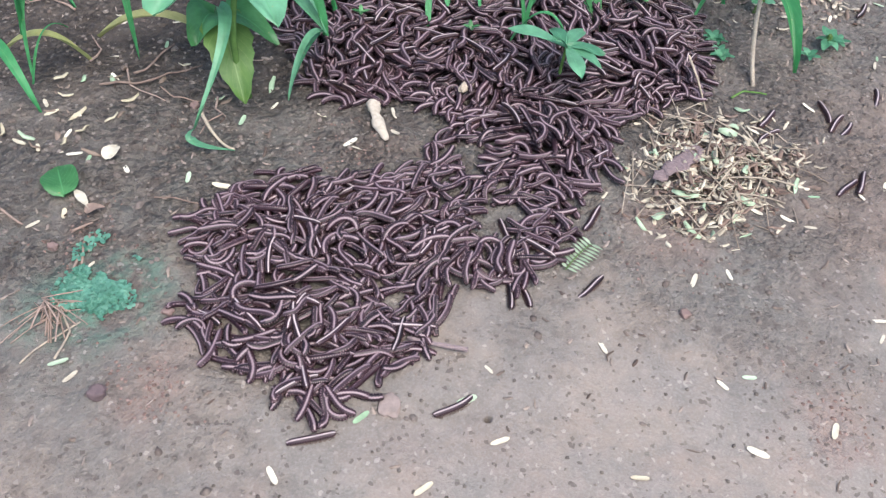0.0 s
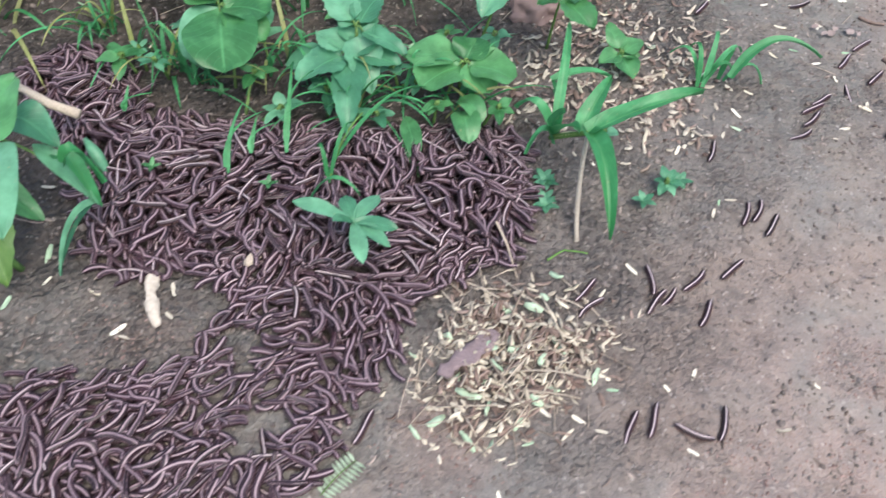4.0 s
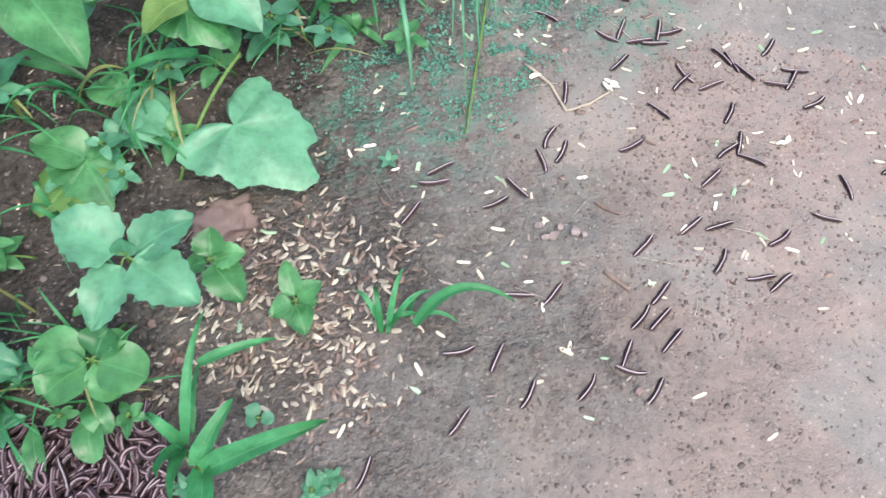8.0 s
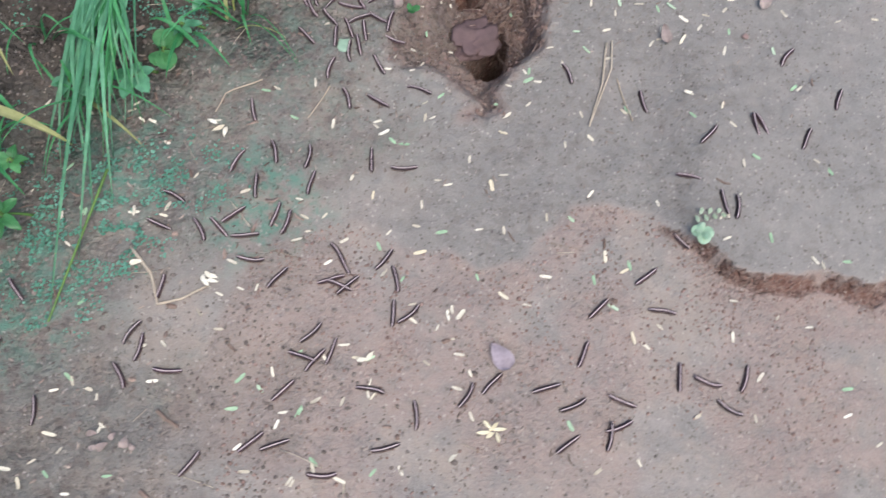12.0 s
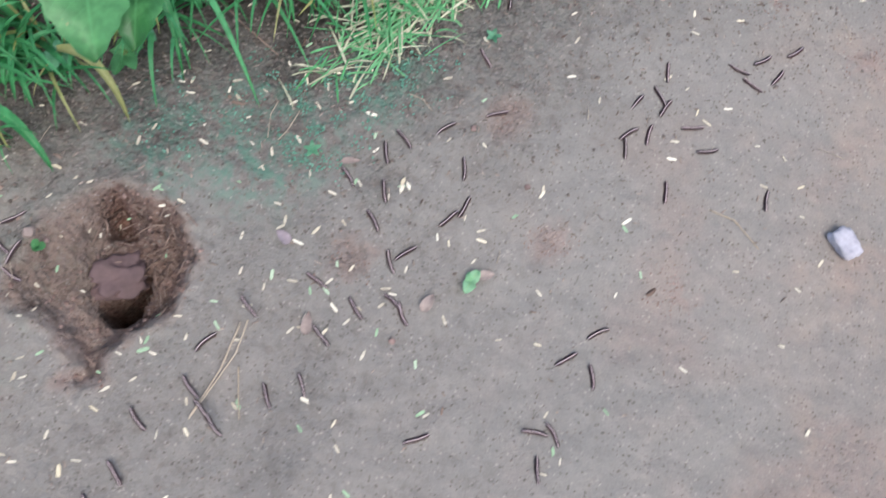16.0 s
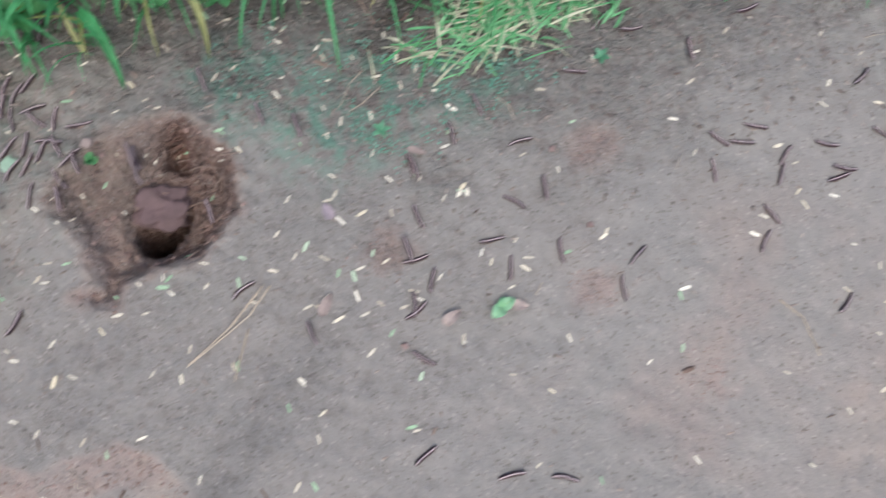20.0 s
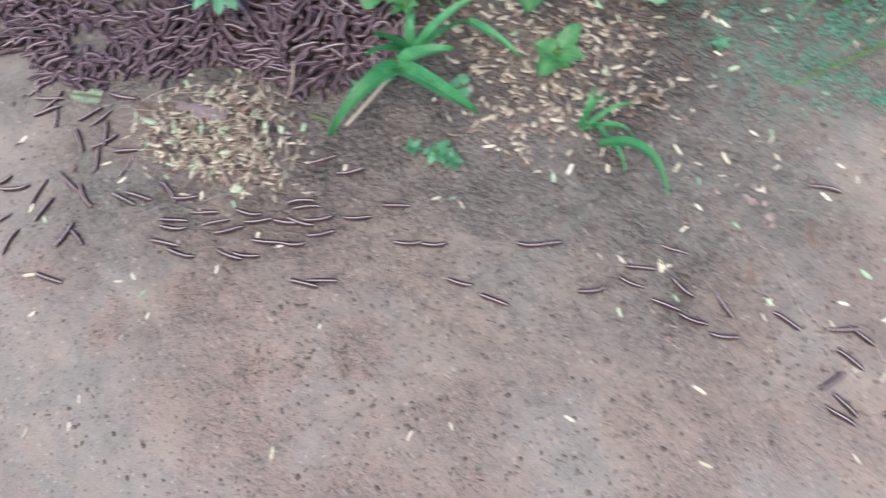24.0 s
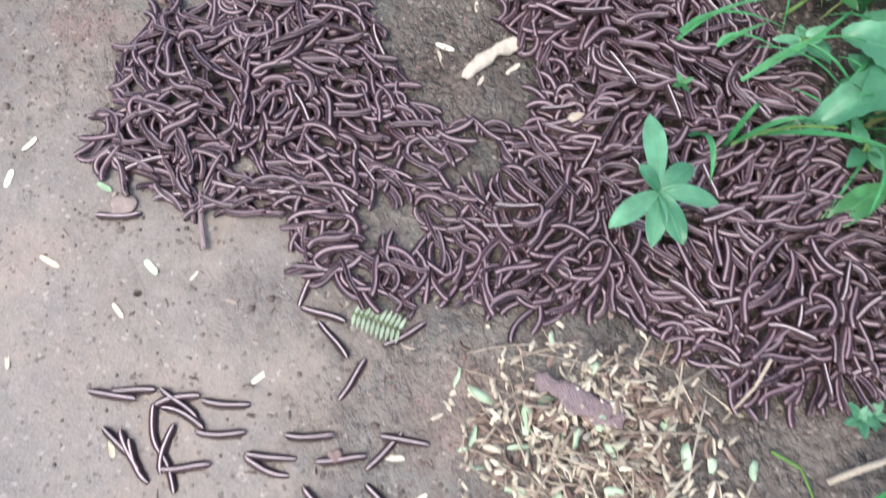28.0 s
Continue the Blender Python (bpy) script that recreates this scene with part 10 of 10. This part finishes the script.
    crawl(5, (0, -0.036, 0.498, -24), (14, -0.036, 0.498, -24), (23, 0.226, 0.382, -24), (24, 0.255, 0.369, -60), (25, 0.281, 0.331, -59), (25.5, 0.291, 0.318, -66), (26.5, 0.292, 0.308, -81), (27.5, 0.294, 0.306, -83), (28, 0.296, 0.294, -83))
    crawl(3, (0, 0.222, 0.743, -72), (12.1, 0.222, 0.743, -72), (23, 0.328, 0.411, -72), (23.5, 0.333, 0.396, -31), (24, 0.338, 0.381, 9), (25.5, 0.342, 0.385, 9), (26.5, 0.346, 0.383, 13), (27, 0.354, 0.385, 18), (27.3, 0.363, 0.389, 22), (28, 0.374, 0.394, 22))
    crawl(1, (0, 0.093, 0.490, -30), (13.8, 0.093, 0.490, -30), (23, 0.347, 0.343, -30), (23.5, 0.361, 0.334, -87), (24, 0.374, 0.326, -143), (25, 0.371, 0.324, -120), (25.5, 0.371, 0.323, -87), (26, 0.369, 0.321, -47), (26.5, 0.369, 0.320, -4), (27, 0.375, 0.325, 40), (28, 0.384, 0.332, 40))
    crawl(4, (0, -0.079, 0.506, 3), (6.5, -0.079, 0.506, 3), (23, 0.447, 0.538, 3), (23.5, 0.463, 0.538, -71), (24, 0.479, 0.539, -145), (24.5, 0.474, 0.536, -133), (25.5, 0.456, 0.511, -118), (26.5, 0.450, 0.495, -109), (28, 0.446, 0.484, -109))
    crawl(1, (0, 0.240, 0.707, -92), (17, 0.240, 0.707, -92), (23, 0.232, 0.514, -92), (24, 0.230, 0.482, -32), (25.5, 0.248, 0.475, -44), (26.2, 0.255, 0.468, -65), (28, 0.261, 0.457, -65))
    crawl(3, (0, 0.068, 0.835, -69), (12.3, 0.068, 0.835, -69), (23, 0.192, 0.517, -69), (24, 0.204, 0.488, -82), (24.5, 0.205, 0.477, -80), (25.5, 0.213, 0.442, -78), (26, 0.214, 0.430, -72), (27, 0.221, 0.418, -59), (28, 0.230, 0.407, -110))
    crawl(0, (0, -0.021, 0.470, -33), (13.5, -0.021, 0.470, -33), (23.1, 0.237, 0.302, -33), (24.1, 0.264, 0.284, -88), (25, 0.265, 0.279, -134), (26, 0.264, 0.281, -172), (26.5, 0.254, 0.281, -177), (27, 0.240, 0.281, -176), (28, 0.201, 0.277, -171))
    crawl(0, (0, 0.260, 0.822, -96), (8.5, 0.260, 0.822, -96), (23.5, 0.214, 0.343, -96), (24.5, 0.211, 0.311, -92), (25, 0.210, 0.296, -73), (25.5, 0.210, 0.291, -39), (26, 0.209, 0.289, 5), (26.5, 0.208, 0.289, 56), (27, 0.207, 0.294, 103), (28, 0.199, 0.300, 150))
    crawl(3, (0, 0.113, 0.835, -74), (6.8, 0.113, 0.835, -74), (23.5, 0.257, 0.320, -74), (24.5, 0.266, 0.289, -131), (25, 0.255, 0.277, -151), (25.5, 0.251, 0.274, -175), (26, 0.247, 0.278, -186), (26.5, 0.238, 0.279, -183), (27, 0.227, 0.279, -177), (28, 0.192, 0.274, -169))
    crawl(6, (0, 0.205, 0.705, -92), (10.7, 0.205, 0.705, -92), (23.5, 0.193, 0.295, -92), (23.8, 0.193, 0.284, -33), (24.2, 0.193, 0.273, 25), (24.5, 0.192, 0.263, 84), (25.5, 0.192, 0.271, 77), (27, 0.184, 0.270, 48), (28, 0.183, 0.268, 28))
    crawl(0, (0, 0.314, 0.862, -101), (6.5, 0.314, 0.862, -101), (23.5, 0.207, 0.328, -101), (24.5, 0.200, 0.297, -85), (25, 0.201, 0.288, -103), (26, 0.196, 0.280, -169), (26.5, 0.190, 0.280, -204), (27, 0.184, 0.288, -225), (27.5, 0.179, 0.297, -219), (28, 0.181, 0.296, -187))
    crawl(0, (0, -0.133, 1.142, -70), (0.3, -0.133, 1.142, -70), (23.5, 0.163, 0.308, -70), (24, 0.169, 0.290, 0), (24.5, 0.176, 0.272, 71), (25, 0.177, 0.276, 109), (25.5, 0.173, 0.283, 128), (26, 0.163, 0.290, 127), (26.5, 0.159, 0.291, 108), (27, 0.161, 0.293, 91), (27.5, 0.162, 0.305, 83), (28, 0.164, 0.317, 83))
    crawl(7, (0, 0.098, 0.835, 277), (6.9, 0.098, 0.835, 277), (23.5, 0.166, 0.306, 277), (23.8, 0.168, 0.296, 224), (24.2, 0.169, 0.285, 170), (24.5, 0.170, 0.275, 116), (25, 0.164, 0.287, 127), (25.5, 0.152, 0.301, 128), (26, 0.140, 0.309, 89), (26.5, 0.139, 0.307, 36), (27, 0.147, 0.305, 27), (27.5, 0.158, 0.312, 33), (28, 0.168, 0.319, 33))
    crawl(1, (0, -0.075, 0.508, -12), (14.7, -0.075, 0.508, -12), (24.6, 0.236, 0.443, -12), (25.1, 0.252, 0.440, -64), (25.6, 0.268, 0.436, -116), (26, 0.267, 0.434, -116), (26.5, 0.262, 0.424, -117), (28, 0.234, 0.374, -117))
    crawl(2, (0, 0.111, 0.494, 5), (16.1, 0.111, 0.494, 5), (24.6, 0.382, 0.518, 5), (25.6, 0.414, 0.521, -42), (26.5, 0.416, 0.511, -99), (27, 0.411, 0.501, -114), (28, 0.406, 0.490, -114))
    crawl(4, (0, 0.261, 0.872, -93), (11.5, 0.261, 0.872, -93), (24.8, 0.240, 0.447, -93), (25.8, 0.238, 0.415, -116), (26.5, 0.227, 0.396, -121), (27.5, 0.207, 0.355, -111), (28, 0.203, 0.343, -111))
    crawl(3, (0, 0.093, 0.472, -27), (21.3, 0.093, 0.472, -27), (24.9, 0.197, 0.419, -27), (25.3, 0.210, 0.413, -74), (25.8, 0.223, 0.406, -121), (26, 0.216, 0.395, -119), (26.5, 0.207, 0.380, -120), (27, 0.198, 0.369, -127), (28, 0.182, 0.353, -116))
    crawl(0, (0, 0.076, 0.829, -58), (11.3, 0.076, 0.829, -58), (25, 0.307, 0.456, -58), (25.5, 0.316, 0.442, -100), (26, 0.324, 0.428, -142), (27, 0.292, 0.406, -147), (28, 0.282, 0.399, -147))
    crawl(6, (0, 0.066, 0.823, -65), (8, 0.066, 0.823, -65), (25.3, 0.301, 0.324, -65), (25.8, 0.308, 0.309, -121), (26.3, 0.315, 0.295, -177), (26.5, 0.309, 0.295, -184), (27, 0.305, 0.296, -199), (28, 0.294, 0.300, -199))
    crawl(0, (0, -0.002, 0.860, 289), (9.5, -0.002, 0.860, 289), (26.5, 0.172, 0.344, 289), (26.8, 0.175, 0.334, 231), (27.2, 0.179, 0.324, 174), (27.5, 0.182, 0.314, 116), (28, 0.179, 0.320, 44))
    crawl(1, (0, 0.093, 0.511, -77), (20.8, 0.093, 0.511, -77), (27, 0.138, 0.317, -77), (27.5, 0.141, 0.301, -3), (28, 0.145, 0.286, 72))
    stir()


motions()
